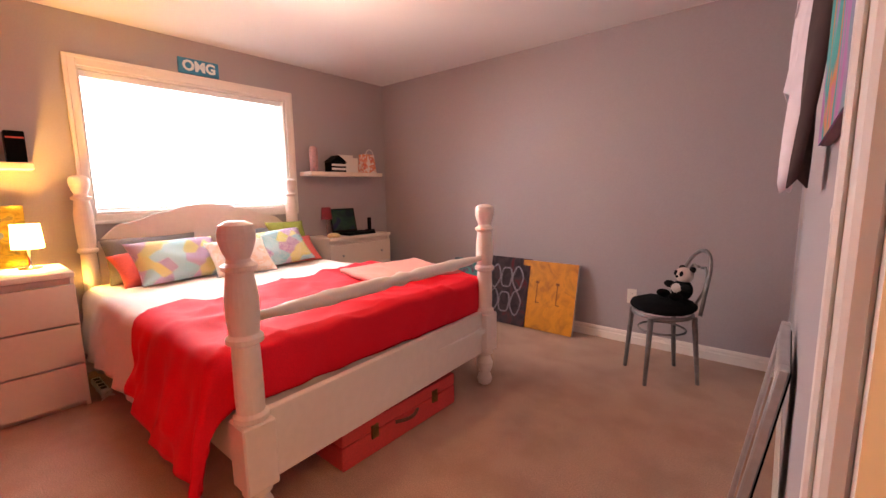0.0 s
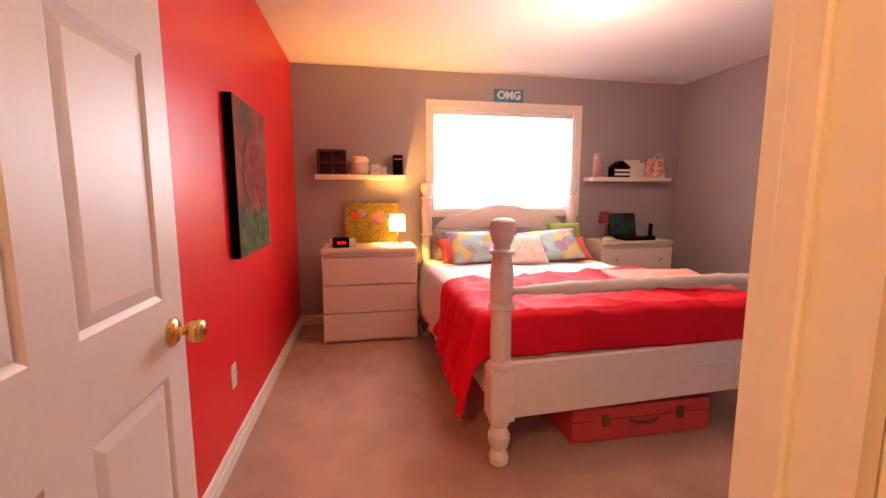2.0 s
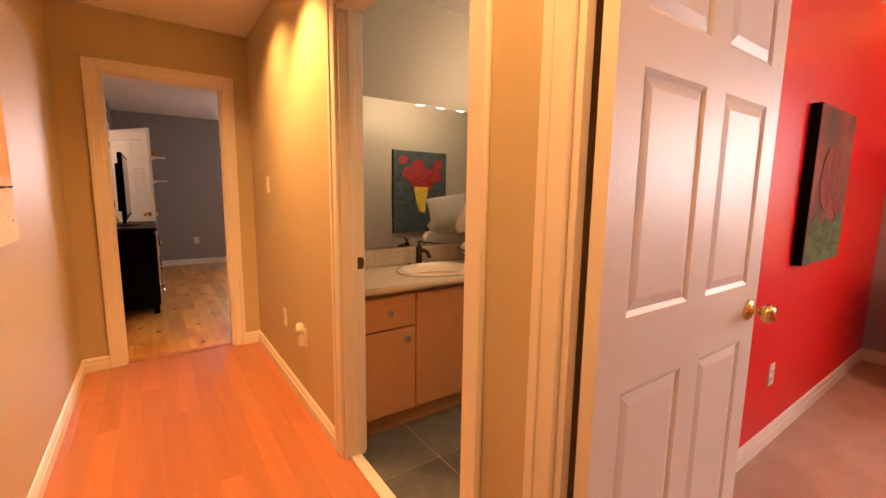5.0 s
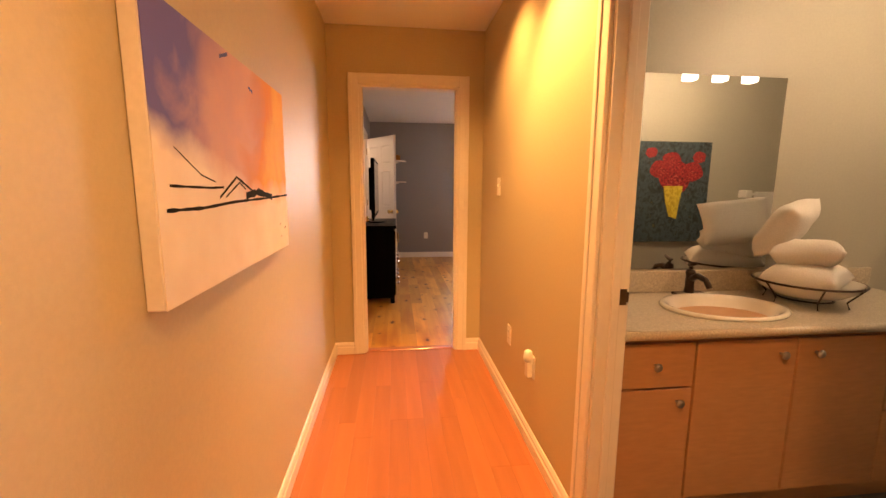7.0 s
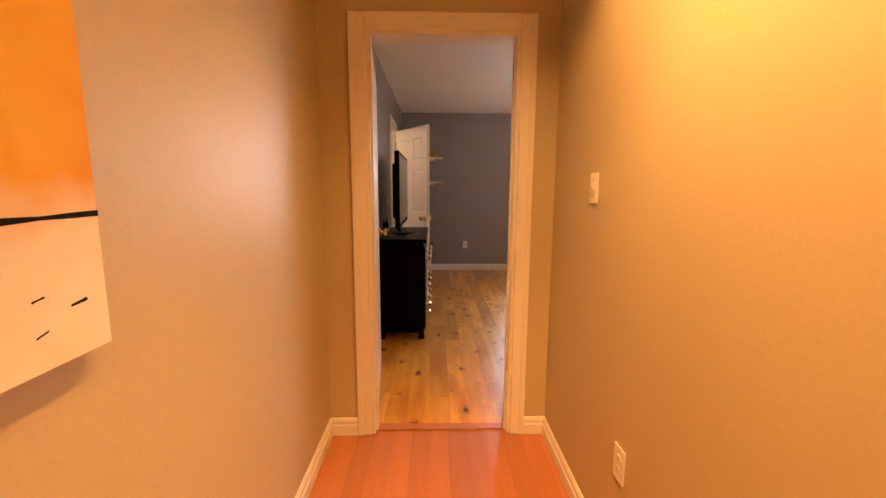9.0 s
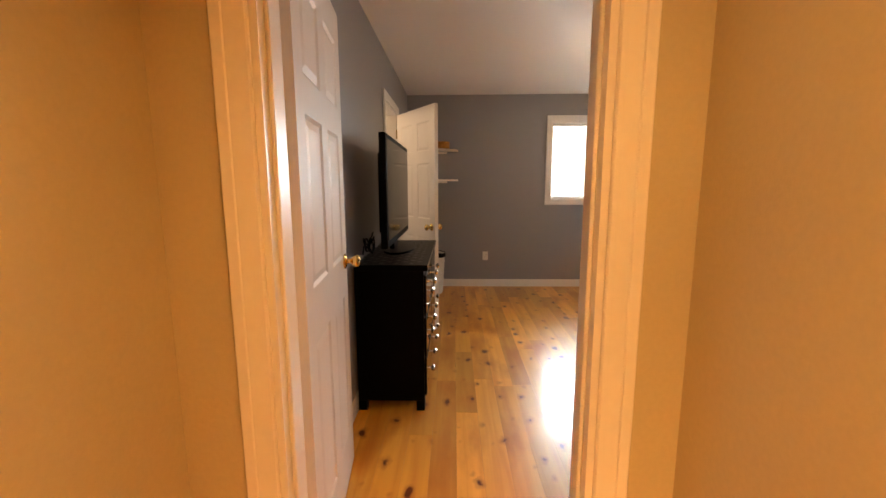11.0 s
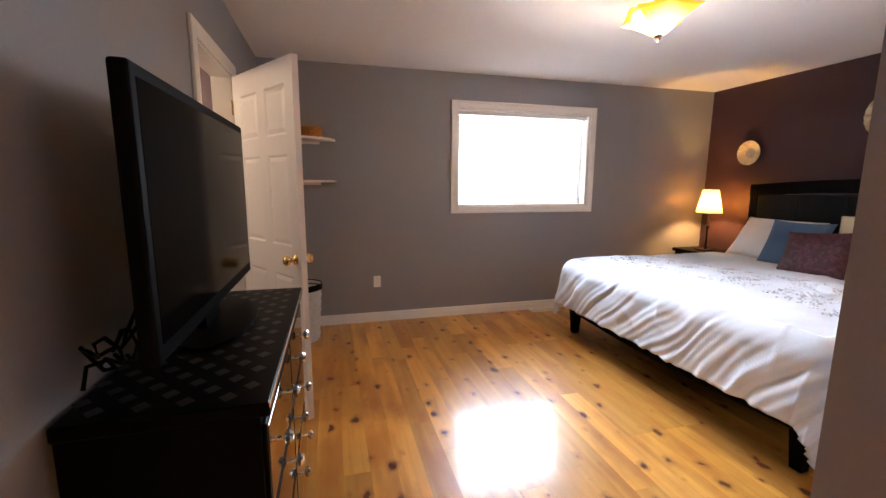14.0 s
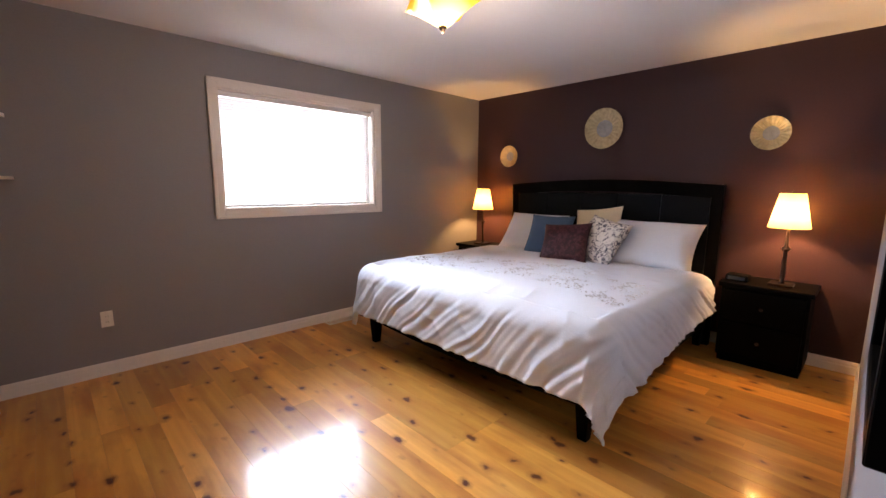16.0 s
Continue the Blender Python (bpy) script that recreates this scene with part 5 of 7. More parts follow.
hanging_papers()
M_MIRROR = material("mirror_glass", (0.85, 0.87, 0.87), 0.02, 1.0, vary=0.01, scale=5)
t = thing("floor_mirror", "silver-framed mirror leaning against the wall", "mirror", -0.2, 5.3, 0)
mm = pose(-0.235, 5.2, 0.0, 0, 0, 90) @ pose(0, 0, 0, 8.5, 0, 0) @ Matrix.Diagonal((1, 1, 0.93, 1))
for nm, b, mat in (("glass", box(-0.2, 0.2, 0.0, 0.012, 0.05, 0.79), M_MIRROR), ("backing_board", box(-0.22, 0.22, -0.012, -0.006, 0.02, 0.82), M_BLACKMATT), ("frame_side", box(-0.25, -0.2, -0.005, 0.02, 0, 0.84, 0.004), M_SILVER), ("frame_side", box(0.2, 0.25, -0.005, 0.02, 0, 0.84, 0.004), M_SILVER),
                   ("frame_rail", box(-0.2, 0.2, -0.005, 0.02, 0.79, 0.84, 0.004), M_SILVER), ("frame_rail", box(-0.2, 0.2, -0.005, 0.02, 0, 0.05, 0.004), M_SILVER)):
    part(nm, b, mat, t).matrix_world = mm


def flush_light(name, label, x, y, r, mat):
    t = thing(name, label, "ceiling light", x, y, H)
    part("canopy", lathe([(r * 0.55, -0.03), (r * 0.6, -0.012), (r * 0.6, 0)], 28, (x, y, H)), M_BRASS, t, "brass canopy")
    part("glass_bowl", lathe([(0.012, -0.15), (r * 0.45, -0.138), (r * 0.8, -0.1), (r, -0.045), (r * 0.97, -0.036)], 32, (x, y, H), caps=False), mat, t, "lit frosted glass bowl", True)
    part("finial", lathe([(0.004, -0.158), (0.01, -0.154), (0.012, -0.15), (0.006, -0.145)], 12, (x, y, H)), M_BRASS, t, "brass finial")


flush_light("ceiling_light", "round frosted glass flush ceiling light, lit", -2.13, 5.07, 0.2, glow("lit_bowl", (1.0, 0.8, 0.42), 6.0))

# ---- hall ----


def landscape_paint():
    """Pale snow field under a dusky purple and orange sky."""
    mat = bpy.data.materials.new("winter_sky_paint")
    mat.use_nodes = True
    n, l = mat.node_tree.nodes, mat.node_tree.links
    b = n["Principled BSDF"]
    b.inputs["Roughness"].default_value, b.inputs["Specular IOR Level"].default_value = 0.7, 0.2
    tc, sp, nz, nz2 = n.new("ShaderNodeTexCoord"), n.new("ShaderNodeSeparateXYZ"), n.new("ShaderNodeTexNoise"), n.new("ShaderNodeTexNoise")
    l.new(tc.outputs["Generated"], sp.inputs[0])
    mp = n.new("ShaderNodeMapping")
    mp.inputs["Scale"].default_value = (1.6, 1, 1)
    l.new(tc.outputs["Generated"], mp.inputs[0])
    nz.inputs["Scale"].default_value, nz.inputs["Detail"].default_value, nz.inputs["Distortion"].default_value = 2.6, 5, 0.7
    nz2.inputs["Scale"].default_value, nz2.inputs["Detail"].default_value = 5.0, 6
    l.new(mp.outputs[0], nz.inputs["Vector"])
    l.new(mp.outputs[0], nz2.inputs["Vector"])

    def math_node(op, a, c, d=None):
        m = n.new("ShaderNodeMath")
        m.operation = op
        for i, v in enumerate((a, c, d)):
            if v is None:
                continue
            if isinstance(v, (int, float)):
                m.inputs[i].default_value = v
            else:
                l.new(v, m.inputs[i])
        return m.outputs[0]

    across = math_node("MULTIPLY_ADD", nz.outputs[0], 0.55, math_node("SUBTRACT", sp.outputs[0], 0.27))
    across = math_node("MULTIPLY_ADD", sp.outputs[2], 0.22, math_node("SUBTRACT", across, 0.13))
    sky_ramp = n.new("ShaderNodeValToRGB")
    stops = [(0.0, (0.78, 0.36, 0.07)), (0.16, (0.84, 0.5, 0.09)), (0.3, (0.78, 0.32, 0.07)), (0.42, (0.66, 0.33, 0.2)), (0.54, (0.68, 0.41, 0.34)), (0.7, (0.6, 0.38, 0.38)), (0.84, (0.42, 0.28, 0.38)), (0.97, (0.14, 0.13, 0.4))]
    while len(sky_ramp.color_ramp.elements) < len(stops):
        sky_ramp.color_ramp.elements.new(0.5)
    for e, (p, c) in zip(sky_ramp.color_ramp.elements, stops):
        e.position, e.color = p, (*c, 1)
    l.new(across, sky_ramp.inputs[0])
    snow = n.new("ShaderNodeValToRGB")
    for e, (p, c) in zip(snow.color_ramp.elements, ((0.3, (0.78, 0.7, 0.62)), (0.7, (0.84, 0.79, 0.72)))):
        e.position, e.color = p, (*c, 1)
    l.new(nz2.outputs[0], snow.inputs[0])
    # the snow line climbs towards the far left hill
    edge = math_node("MULTIPLY_ADD", math_node("MAXIMUM", math_node("SUBTRACT", sp.outputs[0], 0.45), 0.0), 0.42, 0.345)
    edge = math_node("MULTIPLY_ADD", nz2.outputs[0], 0.16, math_node("SUBTRACT", edge, 0.08))
    rng = n.new("ShaderNodeMapRange")
    rng.inputs["From Min"].default_value, rng.inputs["From Max"].default_value = -0.04, 0.09
    l.new(math_node("SUBTRACT", sp.outputs[2], edge), rng.inputs["Value"])
    mix = n.new("ShaderNodeMix")
    mix.data_type = "RGBA"
    l.new(rng.outputs[0], mix.inputs["Factor"])
    l.new(snow.outputs[0], mix.inputs["A"])
    l.new(sky_ramp.outputs[0], mix.inputs["B"])
    l.new(mix.outputs["Result"], b.inputs["Base Color"])
    bp = n.new("ShaderNodeBump")
    bp.inputs["Strength"].default_value, bp.inputs["Distance"].default_value = 0.3, 0.002
    l.new(nz2.outputs[0], bp.inputs["Height"])
    l.new(bp.outputs[0], b.inputs["Normal"])
    return mat


AW, AH = 0.935, 0.595
c = canvas("landscape_painting", "large canvas of a snowy field under orange sky", AW, AH, 0.038, landscape_paint(), pose(HE - 0.001, 1.9, 1.075, 0, 0, 90))
M_INK = material("dark_brush_paint", (0.014, 0.013, 0.008), 0.8, vary=0.5, scale=30, spec=0.1)


def stroke(pts, w, seed):
    """Flat brush stroke of uneven width on the canvas; points across and up from the canvas's left foot as one faces it."""
    bm = bmesh.new()
    row = []
    m = 6
    full = []
    for a, b in zip(pts, pts[1:]):
        full += [(a[0] + (b[0] - a[0]) * i / m, a[1] + (b[1] - a[1]) * i / m) for i in range(m)]
    full.append(pts[-1])
    for i, (u, v) in enumerate(full):
        k = w * (0.5 + 0.5 * noise.noise(Vector((i * 0.7 + seed, 0, 0)))) + 0.0008
        row.append((bm.verts.new((AW / 2 - u * AW, 0.0388, v * AH - k)), bm.verts.new((AW / 2 - u * AW, 0.0388, v * AH + k))))
    for a, b in zip(row, row[1:]):
        bm.faces.new((a[0], b[0], b[1], a[1]))
    bmesh.ops.recalc_face_normals(bm, faces=bm.faces)
    return bm


for k, (pts, w) in enumerate((([(0.03, 0.324), (0.2, 0.320), (0.4, 0.332), (0.7, 0.336), (1.0, 0.344)], 0.006), ([(0.05, 0.405), (0.25, 0.397), (0.33, 0.399)], 0.004), ([(0.3, 0.356), (0.43, 0.446), (0.56, 0.381)], 0.006),
                              ([(0.34, 0.356), (0.45, 0.421), (0.5, 0.389)], 0.004), ([(0.5, 0.356), (0.62, 0.373), (0.78, 0.340)], 0.02), ([(0.08, 0.535), (0.2, 0.446), (0.28, 0.421)], 0.002), ([(0.93, 0.130), (0.96, 0.136)], 0.003),
                              ([(0.87, 0.162), (0.89, 0.168)], 0.0012), ([(0.87, 0.081), (0.89, 0.09)], 0.0012))):
    local(c, "brush_stroke", stroke(pts, w, k * 3), M_INK)
M_BLUEPAINT = material("blue_brush_paint", (0.05, 0.07, 0.3), 0.5, vary=0.4, scale=20)
for k, (pts, w) in enumerate((([(0.58, 0.9), (0.62, 0.89)], 0.007), ([(0.36, 0.95), (0.42, 0.985)], 0.008))):
    local(c, "brush_stroke", stroke(pts, w, k * 5 + 40), M_BLUEPAINT, "blue brush stroke")


def downlight(x, y):
    t = thing("recessed_light", "assumed white recessed downlight in the hallway ceiling", "ceiling light", x, y, H, group="hallway downlights")
    part("trim_ring", lathe([(0.05, -0.006), (0.075, -0.006), (0.08, 0)], 24, (x, y, H), caps=False), M_TRIM, t)
    part("lens", lathe([(0.005, -0.003), (0.05, -0.003)], 24, (x, y, H), caps=False), M_BULB, t, "lit bulb face")


# assumed fixtures over the hall spots; the second and third are added for brightness
downlight(0.3, 1.55)
downlight(0.5, 3.3)
downlight(0.3, 0.95)

# ---- bathroom ----
M_MAPLE = material("maple_laminate", (0.52, 0.27, 0.14), 0.45, vary=0.08, scale=14, stretch=(1, 1, 5), bump=0.03)
M_COUNTER = material("speckled_laminate", (0.5, 0.44, 0.36), 0.35, vary=0.25, scale=160, second=(0.42, 0.36, 0.29), second_scale=60)
M_PORCELAIN = material("white_porcelain", (0.78, 0.75, 0.7), 0.12, vary=0.02, scale=20, coat=0.4)
M_BRONZE = material("oil_rubbed_bronze", (0.06, 0.04, 0.03), 0.3, 0.9, vary=0.15, scale=20)
M_NICKEL = material("brushed_nickel", (0.45, 0.42, 0.38), 0.3, 1.0, vary=0.06, scale=30)
M_TOWEL = material("white_terry", (0.74, 0.71, 0.68), 1.0, vary=0.08, scale=220, bump=0.9, bump_scale=260, spec=0.1)
VF, VX0, VX1 = 1.86, -1.75, -0.1


def vanity():
    t = thing("vanity_cabinet", "maple laminate bathroom vanity with nickel knobs", "cabinet", -0.9, 1.6, 0)
    part("carcass", boxes((VX0, VX1, BY0, VF - 0.02, 0.1, 0.778), (VX0, VX1, BY0, VF - 0.075, 0, 0.1)), M_MAPLE, t)
    part("toe_kick", box(VX0, VX1, VF - 0.074, VF - 0.07, 0.0, 0.1), M_MAPLE, t)

    def front(name, x0, x1, z0, z1, kx, kz):
        d = part(name, box(x0 + 0.002, x1 - 0.002, VF - 0.019, VF, z0 + 0.002, z1 - 0.002, 0.002), M_MAPLE, t)
        k = part("knob", lathe([(0.006, 0), (0.006, 0.014), (0.015, 0.018), (0.016, 0.024), (0.01, 0.03), (0.003, 0.031)], 14), M_NICKEL, d, "brushed nickel knob", True)
        k.matrix_world = pose(kx, VF, kz, -90, 0, 0)

    front("drawer", -0.42, -0.1, 0.585, 0.76, -0.26, 0.675)
    front("cabinet_door", -0.42, -0.1, 0.12, 0.58, -0.36, 0.53)
    front("cabinet_door", -0.84, -0.425, 0.12, 0.76, -0.77, 0.7)
    front("cabinet_door", -1.26, -0.845, 0.12, 0.76, -0.92, 0.7)
    front("drawer", -1.74, -1.265, 0.44, 0.76, -1.5, 0.6)
    front("drawer", -1.74, -1.265, 0.12, 0.435, -1.5, 0.28)


vanity()
SX, SY, CTZ = -0.7, 1.64, 0.815


def counter():
    """Worktop with an oval hole for the basin."""
    t = thing("countertop", "speckled beige laminate counter with backsplash", "countertop", -0.9, 1.6, CTZ)
    bm = bmesh.new()
    x0, x1, y0, y1 = VX0 - 0.01, VX1, BY0, VF + 0.025
    seg = 40
    inner = [(SX + 0.235 * math.cos(2 * math.pi * i / seg), SY + 0.175 * math.sin(2 * math.pi * i / seg)) for i in range(seg)]
    outer = []
    for px, py in inner:
        dx, dy = px - SX, py - SY
        k = min((x1 - SX) / dx if dx > 1e-6 else 1e9, (x0 - SX) / dx if dx < -1e-6 else 1e9, (y1 - SY) / dy if dy > 1e-6 else 1e9, (y0 - SY) / dy if dy < -1e-6 else 1e9)
        outer.append((SX + dx * k, SY + dy * k))
    rings = [[bm.verts.new((px, py, z)) for px, py in ring] for ring, z in ((inner, CTZ - 0.035), (inner, CTZ), (outer, CTZ), (outer, CTZ - 0.035))]
    for a, b in zip(rings, rings[1:]):
        for i in range(seg):
            bm.faces.new((a[i], a[(i + 1) % seg], b[(i + 1) % seg], b[i]))
    for cx, cy in ((x0, y0), (x1, y0), (x0, y1), (x1, y1)):
        near = sorted(range(seg), key=lambda i: (outer[i][0] - cx) ** 2 + (outer[i][1] - cy) ** 2)
        i = next(j for j in range(seg) if {j, (j + 1) % seg} == set(near[:2])) if abs(near[0] - near[1]) in (1, seg - 1) else near[0]
        v, w = bm.verts.new((cx, cy, CTZ)), bm.verts.new((cx, cy, CTZ - 0.035))
        bm.faces.new((rings[2][i], rings[2][(i + 1) % seg], v))
        bm.faces.new((rings[2][i], v, w, rings[3][i]))
        bm.faces.new((v, rings[2][(i + 1) % seg], rings[3][(i + 1) % seg], w))
    bmesh.ops.recalc_face_normals(bm, faces=bm.faces)
    part("worktop", bm, M_COUNTER, t)
    part("front_edge", tube([(x0, y1, CTZ - 0.016), (x1, y1, CTZ - 0.016)], 0.0165, 12), M_COUNTER, t, smooth=True)
    part("backsplash", box(x0, x1, BY0, BY0 + 0.022, CTZ + 0.001, CTZ + 0.105, 0.006, 2), M_COUNTER, t)


counter()


def basin():
    t = thing("sink", "oval white porcelain drop-in bathroom sink", "sink", SX, SY, CTZ)
    prof = [(1.09, 0.0), (1.11, 0.008), (1.07, 0.017), (1.0, 0.015), (0.93, 0.0), (0.85, -0.05), (0.65, -0.11), (0.3, -0.14), (0.06, -0.145)]
    bm = bmesh.new()
    seg = 40
    rings = [[bm.verts.new((SX + 0.235 * r * math.cos(2 * math.pi * i / seg), SY + 0.175 * r * math.sin(2 * math.pi * i / seg), CTZ + z)) for i in range(seg)] for r, z in prof]
    for a, b in zip(rings, rings[1:]):
        for i in range(seg):
            bm.faces.new((a[i], a[(i + 1) % seg], b[(i + 1) % seg], b[i]))
    bmesh.ops.recalc_face_normals(bm, faces=bm.faces)
    thicken(part("basin_bowl", bm, M_PORCELAIN, t, smooth=True), 0.006)
    part("drain", lathe([(0.02, -0.143), (0.02, -0.138), (0.004, -0.137)], 16, (SX, SY, CTZ)), M_NICKEL, t)


basin()
t = thing("faucet", "dark bronze single-lever bathroom faucet", "faucet", SX, SY - 0.2, CTZ)
fy = SY - 0.205
part("base_plate", box(SX - 0.075, SX + 0.075, fy - 0.025, fy + 0.025, CTZ + 0.004, CTZ + 0.016, 0.006, 2), M_BRONZE, t)
part("faucet_body", lathe([(0.024, 0.014), (0.02, 0.04), (0.019, 0.1), (0.022, 0.11), (0.018, 0.125)], 16, (SX, fy, CTZ)), M_BRONZE, t, smooth=True)
part("spout", tube([(SX, fy, CTZ + 0.08), (SX, fy + 0.05, CTZ + 0.105), (SX, fy + 0.1, CTZ + 0.095), (SX, fy + 0.125, CTZ + 0.065)], [0.016, 0.015, 0.013, 0.012], 12), M_BRONZE, t, smooth=True)
part("lever", tube([(SX, fy, CTZ + 0.125), (SX, fy - 0.01, CTZ + 0.145), (SX, fy + 0.035, CTZ + 0.16)], [0.014, 0.011, 0.007], 10), M_BRONZE, t, smooth=True)
tagged(mesh_object("wall_mirror", box(-1.16, -0.14, BY0 + 0.001, BY0 + 0.007, 0.93, 1.83), M_MIRROR), "large frameless bathroom mirror over the vanity", "mirror")


def folded_towel(x, y, z, w, h, thick, rx, ry, rz, seed):
    ob = tagged(mesh_object("folded_towel", pillow_mesh(w, h, thick, seed, 22), M_TOWEL, smooth=True), "plump folded white terry towel in the bowl", "towel", "towels in the bowl")
    ob.matrix_world = pose(x, y, z, rx, ry, rz)


t = thing("towel_bowl", "white bowl in a dark wire stand on the counter", "bowl", -1.13, 1.6, CTZ)
part("bowl", lathe([(0.06, 0.03), (0.13, 0.045), (0.175, 0.075), (0.19, 0.105)], 30, (-1.13, 1.6, CTZ), caps=False), M_PORCELAIN, t, smooth=True)
part("wire_ring", tube([(-1.13 + 0.195 * math.cos(a), 1.6 + 0.195 * math.sin(a), CTZ + 0.1) for a in [2 * math.pi * i / 36 for i in range(36)]], 0.005, 8, closed=True), M_BRONZE, t)
part("wire_ring", tube([(-1.13 + 0.1 * math.cos(a), 1.6 + 0.1 * math.sin(a), CTZ + 0.025) for a in [2 * math.pi * i / 30 for i in range(30)]], 0.004, 8, closed=True), M_BRONZE, t)
for k in range(6):
    a = 2 * math.pi * k / 6
    part("wire_leg", tube([(-1.13 + 0.195 * math.cos(a), 1.6 + 0.195 * math.sin(a), CTZ + 0.1), (-1.13 + 0.14 * math.cos(a), 1.6 + 0.14 * math.sin(a), CTZ + 0.03), (-1.13 + 0.15 * math.cos(a), 1.6 + 0.15 * math.sin(a), CTZ + 0.002)], 0.004, 6), M_BRONZE, t)
folded_towel(-1.13, 1.6, CTZ + 0.12, 0.34, 0.26, 0.13, 0, 0, 30, 1)
folded_towel(-1.15, 1.57, CTZ + 0.215, 0.32, 0.25, 0.13, 6, -8, 40, 2)
folded_towel(-1.1, 1.5, CTZ + 0.33, 0.32, 0.26, 0.13, 58, 8, 28, 3)
# north wall of the bathroom, seen in the mirror
M_RAINPAINT = blotches("dark_rain_paint", [(0.25, (0.01, 0.015, 0.018)), (0.42, (0.03, 0.045, 0.05)), (0.55, (0.06, 0.1, 0.12)), (0.66, (0.015, 0.025, 0.03)), (0.8, (0.2, 0.18, 0.08))], 16, 4, 0.6, 0.6, 0.4)
c = canvas("umbrella_painting", "dark canvas with a red umbrella and yellow coat shape", 0.66, 0.85, 0.03, M_RAINPAINT, pose(-1.69, BY1 - 0.002, 0.855, 0, 0, 180), M_BLACKMATT)
M_REDP = blotches("red_dab_paint", [(0.35, (0.1, 0.005, 0.01)), (0.55, (0.4, 0.02, 0.03)), (0.7, (0.55, 0.14, 0.1))], 14, 4)
M_YELP = blotches("yellow_dab_paint", [(0.35, (0.5, 0.35, 0.03)), (0.6, (0.75, 0.58, 0.08))], 8, 2)
for k, (x, z, r) in enumerate(((-0.02, 0.55, 0.15), (-0.16, 0.6, 0.1), (0.13, 0.62, 0.09), (0.03, 0.7, 0.08), (-0.22, 0.72, 0.06), (0.22, 0.76, 0.05))):
    bloom(c, -x, z, r, M_REDP, k * 2.3, 0.03 + 0.0004 * k)
local(c, "painted_coat", prism([(-0.09, 0.48), (0.09, 0.48), (0.07, 0.36), (0.05, 0.2), (-0.02, 0.22), (-0.06, 0.34)], "y", 0.0305, 0.036), M_YELP)
t = thing("towel_bar", "white towel bar with a hanging white towel", "towel bar", -2.65, BY1, 1.27)
part("bar", tube([(-2.95, BY1 - 0.065, 1.27), (-2.37, BY1 - 0.065, 1.27)], 0.011, 12), M_PORCELAIN, t)
for x in (-2.95, -2.37):
    part("bracket", box(x - 0.03, x + 0.03, BY1 - 0.085, BY1, 1.235, 1.305, 0.01, 2), M_PORCELAIN, t)
tagged(thicken(mesh_object("hanging_towel", boxes((-2.88, -2.45, BY1 - 0.082, BY1 - 0.077, 0.85, 1.285, 0.002), (-2.88, -2.45, BY1 - 0.053, BY1 - 0.048, 0.95, 1.285, 0.002), (-2.88, -2.45, BY1 - 0.082, BY1 - 0.048, 1.282, 1.29, 0.003)), M_TOWEL), 0.002), "white bath towel folded over the bar", "towel")
t = thing("track_light", "ceiling track light with three white glass heads", "ceiling light", -1.5, 2.2, H)
part("track", box(-1.78, -1.22, 2.185, 2.215, H - 0.025, H, 0.004), M_NICKEL, t)
for k, x in enumerate((-1.72, -1.5, -1.28)):
    part("stem", tube([(x, 2.2, H - 0.02), (x, 2.2, H - 0.356)], 0.006, 8), M_NICKEL, t)
    part("glass_head", box(x - 0.036, x + 0.036, 2.165, 2.235, H - 0.425, H - 0.355, 0.008, 2), glow("lit_white_glass", (1.0, 0.97, 0.9), 4.0), t, "lit white glass shade")

# ---- master bedroom ----
M_LEATHER = material("black_leather", (0.004, 0.005, 0.007), 0.36, vary=0.2, scale=60, bump=0.25, bump_scale=140, spec=0.1)
M_DUVET = material("white_cotton", (0.74, 0.78, 0.86), 0.85, vary=0.03, scale=140, bump=0.3, bump_scale=26, spec=0.2)
BF, BH, BY_S, BY_N = -1.63, -3.72, -3.80, -1.72


